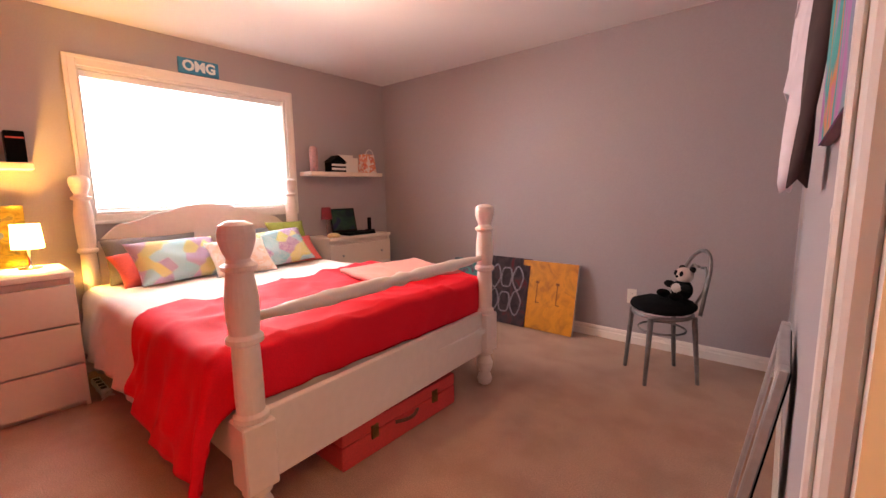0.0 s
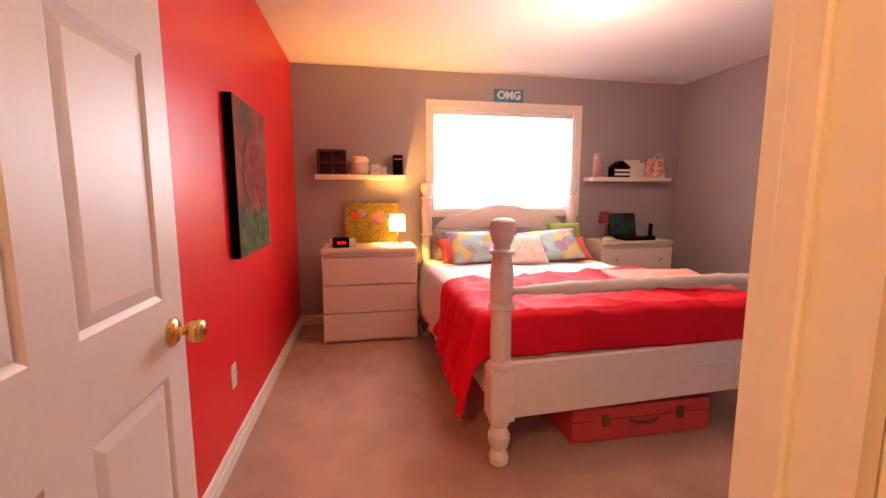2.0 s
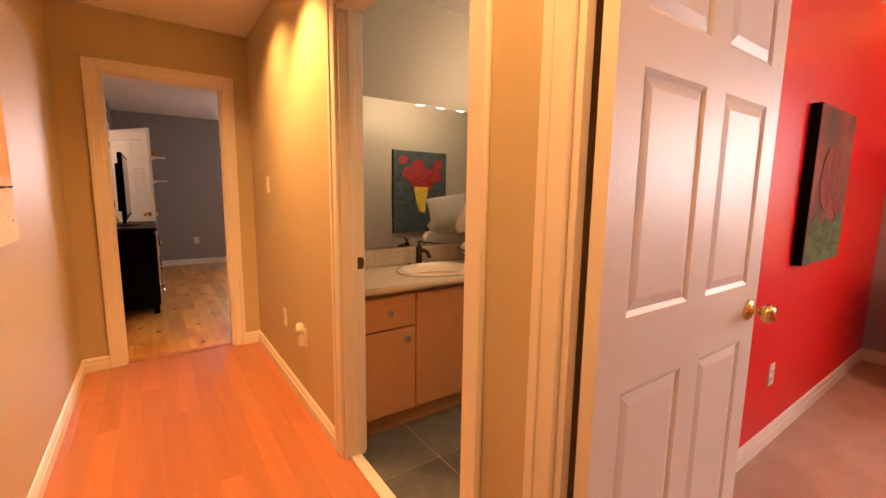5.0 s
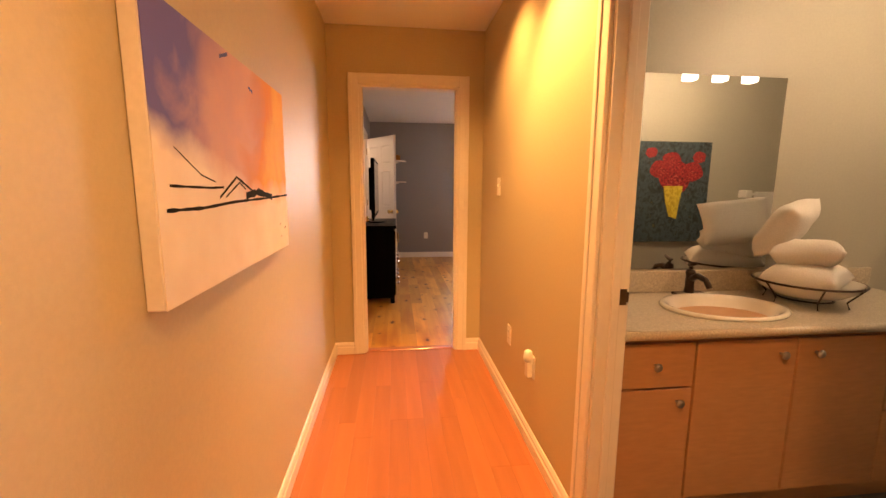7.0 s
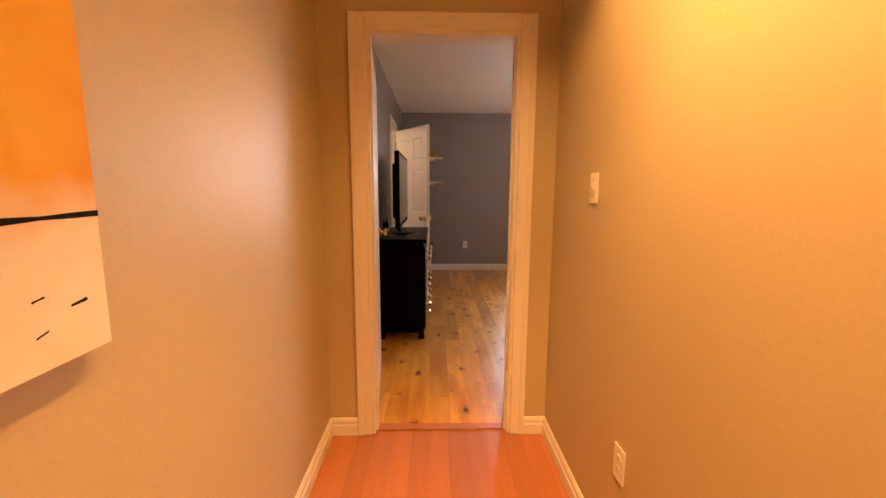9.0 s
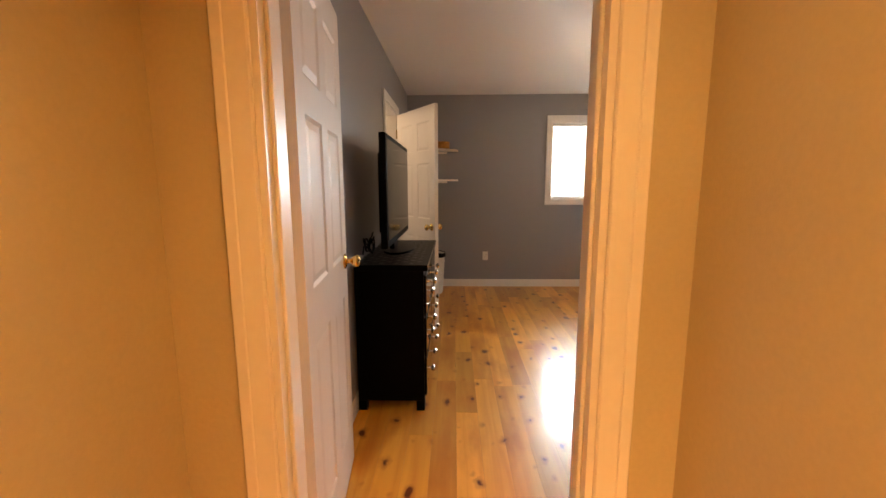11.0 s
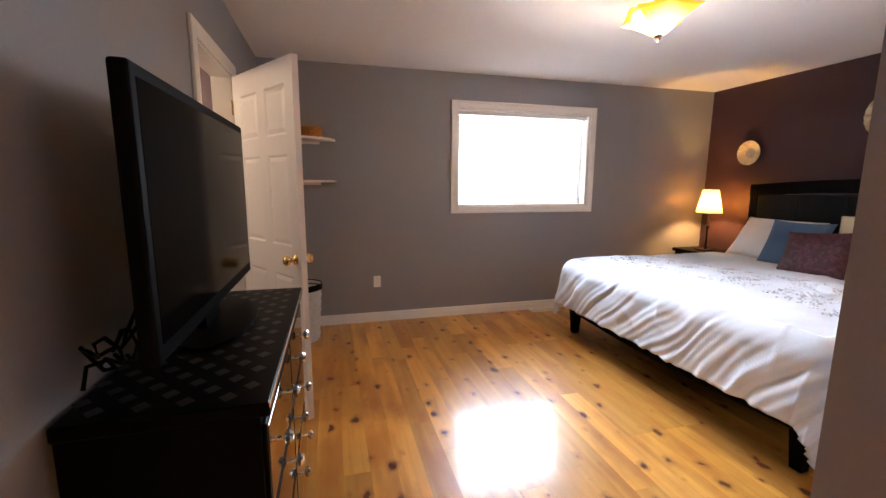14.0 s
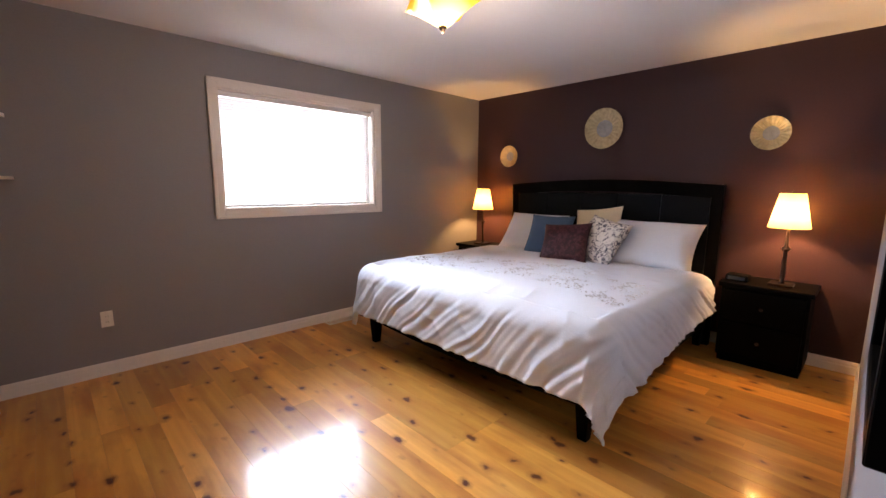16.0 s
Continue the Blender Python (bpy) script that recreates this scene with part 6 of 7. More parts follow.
def master_bed():
    t = thing("double_bed", "black wooden bed with padded leather headboard", "bed", -2.7, -2.76, 0)
    for x, y in ((BF - 0.03, BY_S + 0.06), (BF - 0.03, BY_N - 0.06), (BH + 0.05, BY_S + 0.05), (BH + 0.05, BY_N - 0.05)):
        bm = bmesh.new()
        a = [(x + sx * 0.026, y + sy * 0.026, 0.0) for sx, sy in ((-1, -1), (1, -1), (1, 1), (-1, 1))]
        b = [(x + sx * 0.04, y + sy * 0.04, 0.2) for sx, sy in ((-1, -1), (1, -1), (1, 1), (-1, 1))]
        va, vb = [bm.verts.new(p) for p in a], [bm.verts.new(p) for p in b]
        bm.faces.new(list(reversed(va)))
        bm.faces.new(vb)
        for i in range(4):
            bm.faces.new((va[i], va[(i + 1) % 4], vb[(i + 1) % 4], vb[i]))
        part("leg", bm, M_BLACK, t)
    arc = [(BY_S + (BY_N - BY_S) * i / 16, 0.2 - 0.035 * math.sin(math.pi * i / 16)) for i in range(17)]
    part("foot_rail", prism([(y, z) for y, z in arc] + [(BY_N, 0.34), (BY_S, 0.34)], "x", BF - 0.035, BF), M_BLACK, t)
    for y0, y1 in ((BY_S, BY_S + 0.03), (BY_N - 0.03, BY_N)):
        part("side_rail", box(BH + 0.03, BF - 0.035, y0, y1, 0.18, 0.34, 0.004), M_BLACK, t)
    part("slat_base", box(BH + 0.05, BF - 0.04, BY_S + 0.03, BY_N - 0.03, 0.25, 0.28), M_BLACK, t)
    # headboard: curved frame with a row of padded panels
    n = 20
    top = [(BY_S - 0.03 + (BY_N - BY_S + 0.06) * i / n, 1.385 + 0.05 * math.sin(math.pi * i / n)) for i in range(n + 1)]
    part("headboard_rail", prism([(y, z) for y, z in top] + [(y, z - 0.115) for y, z in reversed(top)], "x", BH - 0.04, BH + 0.02), M_BLACK, t)
    for y0, y1 in ((BY_S - 0.03, BY_S + 0.06), (BY_N - 0.06, BY_N + 0.03)):
        part("headboard_post", box(BH - 0.035, BH + 0.016, y0, y1, 0.0, 1.3, 0.006), M_BLACK, t)
    part("headboard_back", box(BH - 0.035, BH - 0.01, BY_S + 0.06, BY_N - 0.06, 0.3, 1.3), M_BLACK, t)
    w = (BY_N - BY_S - 0.12) / 5
    for i in range(5):
        y0 = BY_S + 0.06 + i * w
        part("leather_panel", box(BH - 0.01, BH + 0.018, y0 + 0.002, y0 + w - 0.002, 0.55, 1.295, 0.007, 2), M_LEATHER, t, "padded black leather panel")


master_bed()
tagged(mesh_object("mattress", box(BH + 0.03, BF - 0.05, BY_S + 0.04, BY_N - 0.04, 0.28, 0.6, 0.05, 3), M_DUVET), "white mattress hidden under the duvet", "mattress")


def ruck(u, v):
    d = math.hypot((u + 2.55) / 0.35, (v + 2.35) / 0.3)
    return 0.022 * max(0, 1 - d) * (1 + 1.8 * noise.noise(Vector((u * 14, v * 10, 2)))) - 0.06 * max(0, (u + 1.9) / 0.3) ** 2


DUVET = cloth(-3.3, -1.64, -3.74, -1.74, 0.7, (0, 0.48, 0.38, 0.46), 150, 210, 0.13, 0.14, 0.017, 0.085, 0.012, 11, top_bump=ruck, slant=0.9)
for v in DUVET.verts:
    if v.co.y > -1.74:
        # the side hem climbs towards the pillows
        k = min(1, max(0, (v.co.x + 3.3) / 1.5))
        v.co.z = 0.7 - (0.7 - v.co.z) * (0.7 + 0.3 * k ** 2)

ob = thicken(mesh_object("duvet", DUVET, M_DUVET, smooth=True), 0.04)
tagged(ob, "puffy white duvet draped over the bed foot", "duvet")


def embroidery():
    """Rows of small raised cotton loops across the duvet."""
    bm = bmesh.new()
    rnd = random.Random(4)
    for i in range(2600):
        v = -3.7 + 1.95 * rnd.random()
        u = -2.62 + 0.6 * rnd.random() ** 1.3 + 0.12 * math.sin(v * 3)
        if noise.noise(Vector((u * 9, v * 9, 5))) < -0.12:
            continue
        n1 = noise.noise(Vector((u * 2.3 + 11, v * 2.3, 0)))
        n2 = noise.noise(Vector((u * 7 + 11, v * 6, 3)))
        z = 0.7 + 0.012 * (n1 * 1.2 + 0.6 * n2) + ruck(u, v)
        a, w, ln = rnd.random() * 3.1, 0.004, 0.008 + 0.006 * rnd.random()
        dx, dy = math.cos(a), math.sin(a)
        p = [(u + dx * ln, v + dy * ln, z + 0.001), (u - dy * w, v + dx * w, z + 0.001), (u - dx * ln, v - dy * ln, z + 0.001), (u + dy * w, v - dx * w, z + 0.001)]
        base = [bm.verts.new(q) for q in p]
        tip = bm.verts.new((u, v, z + 0.008))
        for k in range(4):
            bm.faces.new((base[k], base[(k + 1) % 4], tip))
    bmesh.ops.recalc_face_normals(bm, faces=bm.faces)
    part("embroidery", bm, material("grey_stitching", (0.62, 0.62, 0.65), 0.8, vary=0.2, scale=80), ob, "raised grey-white embroidered loops")


embroidery()
M_DENIM = material("blue_cotton", (0.07, 0.14, 0.26), 0.85, vary=0.1, scale=160, bump=0.3, bump_scale=200)
M_DAMASK = blotches("plum_damask", [(0.42, (0.035, 0.006, 0.012)), (0.5, (0.06, 0.01, 0.02)), (0.56, (0.1, 0.03, 0.045)), (0.62, (0.045, 0.008, 0.015))], 26, 3, 0.6, 0.5, 0.3, coords="Object")
M_LACE = blotches("navy_print", [(0.4, (0.75, 0.72, 0.68)), (0.5, (0.72, 0.69, 0.65)), (0.53, (0.05, 0.05, 0.09)), (0.58, (0.06, 0.06, 0.1)), (0.61, (0.74, 0.71, 0.67))], 18, 2, 0.8, 1.6, 0.2, coords="Object")
M_IVORY = material("ivory_cotton", (0.75, 0.68, 0.5), 0.85, vary=0.05, scale=120, bump=0.3, bump_scale=40)
up = pose(0, 0, 0, 0, 0, 90)
pillow("large white sham leaning on the headboard", M_DUVET, 0.72, 0.5, 0.18, pose(-3.5, -3.4, 0.86, 0, 52, 0) @ up, 21)
pillow("large white sham with ruffled edge on the headboard", M_DUVET, 0.86, 0.5, 0.2, pose(-3.47, -2.2, 0.86, 0, 52, 0) @ up, 22)
pillow("ivory square cushion behind the printed ones", M_IVORY, 0.46, 0.46, 0.13, pose(-3.5, -2.66, 0.95, 0, 66, 0) @ up @ pose(0, 0, 0, 0, 0, 8), 23)
pillow("blue cotton square cushion on the bed", M_DENIM, 0.46, 0.46, 0.14, pose(-3.32, -3.08, 0.87, 0, 60, 8) @ up, 24)
pillow("white cushion with dark twig print", M_LACE, 0.46, 0.46, 0.14, pose(-3.3, -2.53, 0.87, 0, 60, -14) @ up @ pose(0, 0, 0, 0, 0, -10), 25)
pillow("dark plum damask cushion on the bed", M_DAMASK, 0.46, 0.42, 0.14, pose(-3.15, -2.8, 0.84, 0, 56, 6) @ up @ pose(0, 0, 0, 0, 0, 6), 26)


def nightstand(y0, y1):
    t = thing("nightstand", "black wooden nightstand with drawers beside the bed", "nightstand", -3.62, (y0 + y1) / 2, 0, group="black nightstands")
    part("body", box(XP + 0.02, -3.44, y0 + 0.02, y1 - 0.02, 0.05, 0.605, 0.003), M_BLACK, t)
    part("top", box(XP + 0.02, -3.41, y0, y1, 0.605, 0.64, 0.005), M_BLACK, t)
    part("plinth", box(XP + 0.03, -3.46, y0 + 0.03, y1 - 0.03, 0, 0.05), M_BLACK, t)
    for z0, z1 in ((0.08, 0.325), (0.345, 0.59)):
        d = part("drawer", box(-3.44, -3.425, y0 + 0.04, y1 - 0.04, z0, z1, 0.004), M_BLACK, t)
        k = part("drawer_knob", lathe([(0.006, 0), (0.006, 0.012), (0.014, 0.018), (0.004, 0.026)], 12), M_BRONZE, d, "dark metal knob")
        k.matrix_world = pose(-3.425, (y0 + y1) / 2, (z0 + z1) / 2, 0, 90, 0)


nightstand(-1.6, -1.03)
nightstand(-4.48, -3.92)


def bedside_lamp(x, y):
    z = 0.64
    t = thing("bedside_lamp", "lit bedside lamp with cream shade and bronze stem", "lamp", x, y, z, group="bedside lamps")
    part("base", box(x - 0.075, x + 0.075, y - 0.075, y + 0.075, z, z + 0.018, 0.005, 2), M_BRONZE, t)
    part("stem", lathe([(0.022, 0.018), (0.012, 0.03), (0.014, 0.08), (0.012, 0.2), (0.011, 0.26), (0.026, 0.27), (0.028, 0.285), (0.012, 0.295), (0.009, 0.36), (0.009, 0.5)], 18, (x, y, z)), M_BRONZE, t, smooth=True)
    part("shade", lathe([(0.128, 0.435), (0.078, 0.685)], 32, (x, y, z), caps=False), M_SHADE, t, "lit cream fabric shade", True)
    part("shade_ring", tube([(x + 0.02 * math.cos(a), y + 0.02 * math.sin(a), z + 0.68) for a in [2 * math.pi * i / 14 for i in range(14)]], 0.003, 6, closed=True), M_BRONZE, t)
    part("finial", lathe([(0.006, 0.67), (0.01, 0.695), (0.003, 0.71)], 12, (x, y, z)), M_BRONZE, t)


bedside_lamp(-3.6, -1.24)
bedside_lamp(-3.6, -4.2)
t = thing("alarm_clock", "small black clock radio on the nightstand", "clock", -3.56, -1.5, 0.64)
part("clock_body", box(-3.62, -3.5, -1.58, -1.43, 0.64, 0.69, 0.012, 2), M_BLACKMATT, t)
part("clock_face", box(-3.4999, -3.498, -1.56, -1.45, 0.65, 0.68), material("dark_glass", (0.03, 0.04, 0.05), 0.1), t)
M_PLATE = material("gold_leaf_ceramic", (0.5, 0.42, 0.25), 0.4, 0.4, vary=0.2, scale=30, bump=0.2, bump_scale=60)
M_PLATEMID = material("grey_blue_glaze", (0.3, 0.31, 0.33), 0.35, 0.2, vary=0.15, scale=30)


def wall_plate(y, z, r):
    t = thing("decorative_plate", "round pale gold plate with ribbed rim on the wall", "wall plate", XP, y, z, group="wall plates")
    bm = lathe([(r * 0.4, 0.006), (r * 0.43, 0.012), (r * 0.6, 0.02), (r * 0.96, 0.042), (r, 0.042), (r * 0.98, 0.034), (r * 0.5, 0.004), (r * 0.3, 0.0)], 48, caps=False)
    for v in bm.verts:
        a, d = math.atan2(v.co.y, v.co.x), math.hypot(v.co.x, v.co.y)
        if d > r * 0.5:
            v.co.z += 0.003 * math.cos(a * 24)
    part("rim", bm, M_PLATE, t, smooth=False).matrix_world = pose(XP + 0.001, y, z, 0, 90, 0)
    part("centre", lathe([(0.002, 0.011), (r * 0.3, 0.009), (r * 0.42, 0.012)], 36, caps=False), M_PLATEMID, t, "grey-blue glazed centre", True).matrix_world = pose(XP + 0.001, y, z, 0, 90, 0)


wall_plate(-2.81, 1.945, 0.2)
wall_plate(-3.985, 1.72, 0.128)
wall_plate(-1.45, 1.79, 0.13)


def amber_light():
    x, y = -1.25, -2.49
    t = thing("ceiling_light", "amber glass handkerchief ceiling light, lit", "ceiling light", x, y, H)
    part("canopy", lathe([(0.035, -0.07), (0.06, -0.045), (0.075, -0.015), (0.075, 0)], 24, (x, y, H)), M_BRONZE, t, "bronze canopy", True)
    part("stem", lathe([(0.012, -0.27), (0.012, -0.06)], 12, (x, y, H)), M_BRONZE, t)
    bm = bmesh.new()
    rings = []
    n = 48
    for k in range(9):
        s = k / 8
        ring = []
        for i in range(n):
            a = 2 * math.pi * i / n + 0.4
            sq = 1 / max(abs(math.cos(a - 0.4 + math.pi / 4)), abs(math.sin(a - 0.4 + math.pi / 4)))
            r = (0.02 + 0.135 * s ** 0.8) * (1 + (sq - 1) * 1.1 * s ** 1.3)
            z = -0.265 + 0.125 * s ** 1.1 - 0.022 * s * s * math.cos(4 * (a - 0.4))
            ring.append(bm.verts.new((x + r * math.cos(a), y + r * math.sin(a), H + z)))
        rings.append(ring)
    for a, b in zip(rings, rings[1:]):
        for i in range(n):
            bm.faces.new((a[i], a[(i + 1) % n], b[(i + 1) % n], b[i]))
    m = bpy.data.materials.new("amber_glass")
    m.use_nodes = True
    b = m.node_tree.nodes["Principled BSDF"]
    b.inputs["Base Color"].default_value, b.inputs["Roughness"].default_value = (0.8, 0.5, 0.08, 1), 0.2
    # the bulb's hot centre and fading rim are painted into the bowl's emission
    tc, d, rp = m.node_tree.nodes.new("ShaderNodeTexCoord"), m.node_tree.nodes.new("ShaderNodeVectorMath"), m.node_tree.nodes.new("ShaderNodeValToRGB")
    d.operation, d.inputs[1].default_value = "DISTANCE", (x, y, H - 0.23)
    m.node_tree.links.new(tc.outputs["Object"], d.inputs[0])
    m.node_tree.links.new(d.outputs["Value"], rp.inputs[0])
    rp.color_ramp.elements[0].position, rp.color_ramp.elements[0].color = 0.05, (1.0, 0.72, 0.3, 1)
    rp.color_ramp.elements[1].position, rp.color_ramp.elements[1].color = 0.17, (0.26, 0.1, 0.004, 1)
    m.node_tree.links.new(rp.outputs[0], b.inputs["Emission Color"])
    b.inputs["Emission Strength"].default_value = 4.0
    thicken(part("glass_bowl", bm, m, t, "lit amber glass bowl", True), 0.004)
    part("bulb_glow", lathe([(0.004, -0.262), (0.03, -0.255), (0.06, -0.238), (0.075, -0.21), (0.06, -0.18), (0.004, -0.17)], 20, (x, y, H)), M_BULB, t, smooth=True)
    part("finial", lathe([(0.003, -0.3), (0.01, -0.292), (0.014, -0.282), (0.022, -0.272), (0.02, -0.262)], 14, (x, y, H)), M_BRONZE, t, "dark bronze finial", True)


amber_light()


def media_dresser():
    m_glass = material("smoked_mirror", (0.3, 0.27, 0.23), 0.06, 1.0, vary=0.05, scale=6)
    t = thing("media_dresser", "black dresser with mirrored drawers and patterned top", "dresser", 0.87, -1.95, 0)
    x0, x1, y0, y1, h = 0.675, 1.083, -2.48, -1.405, 0.885
    part("body", box(x0 + 0.012, x1, y0, y1, 0.06, h - 0.035, 0.003), M_BLACK, t)
    for y in (y0, y1 - 0.05):
        for x in (x0 + 0.012, x1 - 0.05):
            part("leg", box(x, x + 0.05, y, y + 0.05, 0, 0.06), M_BLACK, t)
    part("top", box(x0 - 0.012, x1, y0 - 0.01, y1 + 0.01, h - 0.035, h, 0.004), M_BLACK, t)
    part("top_edge_strip", box(x0 - 0.0145, x0 - 0.012, y0 - 0.01, y1 + 0.01, h - 0.012, h - 0.003), M_CHROME, t, "bright metal edge strip")
    # lattice of small raised squares on the top
    m_diamond = material("grey_woven_inlay", (0.02, 0.019, 0.019), 0.4, vary=0.3, scale=40, spec=0.15)
    proto = None
    for i in range(9):
        for j in range(22):
            if (i + j) % 2:
                continue
            cx, cy = x0 + 0.02 + i * 0.044, y0 + 0.03 + j * 0.0478
            if proto is None:
                b = bmesh.new()
                p = [(-0.02, 0), (0, -0.022), (0.02, 0), (0, 0.022)]
                lo, hi = [b.verts.new((px * 1.05, py * 1.05, 0)) for px, py in p], [b.verts.new((px, py, 0.0012)) for px, py in p]
                b.faces.new(hi)
                for k in range(4):
                    b.faces.new((lo[k], lo[(k + 1) % 4], hi[(k + 1) % 4], hi[k]))
                proto = part("inlay_tile", b, m_diamond, t)
                o = proto
            else:
                o = proto.copy()
                scene.collection.objects.link(o)
            o.matrix_world = pose(cx + 0.02, cy, h)
    ym = (y0 + y1) / 2
    zs = [0.09, 0.335, 0.58, 0.835]
    for a, b in ((y0 + 0.012, ym - 0.006), (ym + 0.006, y1 - 0.012)):
        for z0, z1 in zip(zs, zs[1:]):
            d = part("drawer", box(x0, x0 + 0.014, a, b, z0, z1 - 0.012, 0.003), M_BLACK, t)
            part("mirror_front", box(x0 - 0.003, x0, a + 0.012, b - 0.012, z0 + 0.012, z1 - 0.024, 0.001), m_glass, d, "smoked mirror drawer front")
            for y in (a + 0.13, b - 0.13):
                k = part("drawer_knob", lathe([(0.007, 0), (0.006, 0.016), (0.019, 0.022), (0.021, 0.032), (0.014, 0.04), (0.003, 0.042)], 12), M_CHROME, d, "faceted crystal-like chrome knob")
                k.matrix_world = pose(x0 - 0.003, y, (z0 + z1) / 2 - 0.006, 0, -90, 0)


media_dresser()


def television():
    m_scr = material("dark_screen", (0.002, 0.002, 0.002), 0.1, vary=0.05, scale=5, spec=0.03)
    t = thing("television", "large black flat television on the dresser", "television", 0.92, -2.0, 0.885)
    y0, y1, z0, z1 = -2.56, -1.46, 0.965, 1.625
    part("bezel", box(0.895, 0.935, y0, y1, z0, z1, 0.01, 3), M_BLACKMATT, t)
    part("back_cover", box(0.935, 0.965, y0 + 0.12, y1 - 0.12, z0 + 0.08, z1 - 0.1, 0.012, 2), M_BLACKMATT, t)
    part("screen", box(0.8935, 0.8955, y0 + 0.03, y1 - 0.03, z0 + 0.045, z1 - 0.03), m_scr, t)
    part("stand_neck", box(0.925, 0.955, -2.1, -1.92, 0.895, 1.05, 0.006), M_BLACK, t)
    n = 24
    ring = [(0.9 + 0.11 * math.cos(2 * math.pi * i / n), -2.01 + 0.27 * math.sin(2 * math.pi * i / n)) for i in range(n)]
    part("stand_base", prism(ring, "z", 0.887, 0.9), M_BLACK, t)
    rnd = random.Random(2)
    for k in range(4):
        pts = [(1.02 + 0.02 * rnd.random(), -1.5 - 0.06 * k + 0.05 * math.cos(i), 0.9 + 0.035 * (1 + math.sin(i * 1.3 + k)) + 0.01 * i) for i in range(9)]
        part("cable", tube(pts, 0.005, 6), M_BLACKMATT, t, smooth=True)


television()


def corner_shelf(z):
    t = thing("corner_shelf", "white quarter-round corner shelf", "shelf", XE, YS, z, group="corner shelves")
    r = 0.64
    part("board", prism([(XE, YS)] + [(XE - r * math.cos(a), YS + 0.36 * math.sin(a)) for a in [math.pi / 2 * i / 14 for i in range(15)]], "z", z - 0.02, z), M_LAMINATE, t)
    part("cleat", box(XE - 0.5, XE - 0.1, YS, YS + 0.02, z - 0.045, z - 0.02), M_LAMINATE, t)


corner_shelf(1.775)
corner_shelf(1.405)
t = thing("round_basket", "small round orange woven basket on the shelf", "basket", 0.66, -4.36, 1.775)
m_wick = material("orange_wicker", (0.42, 0.17, 0.03), 0.8, vary=0.3, scale=40, bump=0.5)
for k in range(6):
    part("coil", tube([(0.66 + 0.085 * math.cos(a), -4.36 + 0.085 * math.sin(a), 1.783 + k * 0.014) for a in [2 * math.pi * i / 24 for i in range(24)]], 0.008, 6, closed=True), m_wick, t)
part("basket_base", lathe([(0.004, 0), (0.085, 0), (0.085, 0.006), (0.004, 0.006)], 20, (0.66, -4.36, 1.776), caps=False), m_wick, t)


def waste_basket():
    x, y = 0.78, -4.18
    t = thing("laundry_basket", "tall white lattice basket with a black liner", "basket", x, y, 0)
    m_b = material("white_lattice_plastic", (0.62, 0.6, 0.56), 0.6, vary=0.15, scale=50, bump=0.5, bump_scale=60)
    part("basket_wall", lathe([(0.12, 0.0), (0.125, 0.01), (0.155, 0.5), (0.16, 0.505), (0.15, 0.5), (0.12, 0.02)], 28, (x, y, 0), caps=False), m_b, t)
    for k in range(7):
        z = 0.05 + k * 0.07
        r = 0.1265 + 0.06 * z
        part("woven_band", tube([(x + r * math.cos(a), y + r * math.sin(a), z) for a in [2 * math.pi * i / 28 for i in range(28)]], 0.006, 6, closed=True), m_b, t)
    part("liner", lathe([(0.146, 0.47), (0.158, 0.512), (0.164, 0.5), (0.163, 0.46)], 28, (x, y, 0), caps=False), M_BLACKMATT, t, "black folded liner")
    part("basket_floor", lathe([(0.004, 0.012), (0.12, 0.012)], 20, (x, y, 0), caps=False), M_BLACKMATT, t)


waste_basket()
t = thing("framed_picture", "black-framed picture on the grey wall", "picture", -0.75, YB, 1.3)
part("frame_side", box(-1.02, -0.98, YB - 0.03, YB, 0.98, 1.85, 0.003), M_BLACK, t)
part("frame_side", box(-0.49, -0.45, YB - 0.03, YB, 0.98, 1.85, 0.003), M_BLACK, t)
part("frame_rail", box(-0.98, -0.49, YB - 0.03, YB, 0.98, 1.02, 0.003), M_BLACK, t)
part("frame_rail", box(-0.98, -0.49, YB - 0.03, YB, 1.81, 1.85, 0.003), M_BLACK, t)
part("picture_face", box(-0.98, -0.49, YB - 0.012, YB - 0.002, 1.02, 1.81), blotches("dim_print", [(0.3, (0.03, 0.03, 0.03)), (0.6, (0.12, 0.1, 0.09))], 3), t)

# ensuite seen over the door
t = thing("ensuite_window", "small bright ensuite window with white frame", "window", 2.9, -3.0, 1.75)
t["kind"] = "structure"
part("window_frame", boxes((2.88, 2.899, -3.35, -3.29, 1.35, 2.05), (2.88, 2.899, -2.71, -2.65, 1.35, 2.05), (2.88, 2.899, -3.29, -2.71, 1.99, 2.05), (2.88, 2.899, -3.29, -2.71, 1.35, 1.41)), M_TRIM, t)
part("pane", box(2.893, 2.898, -3.29, -2.71, 1.41, 1.99), glow("ensuite_daylight", (0.85, 0.93, 1.0), 3.0), t)

# ---- laid floors, plank by plank ----


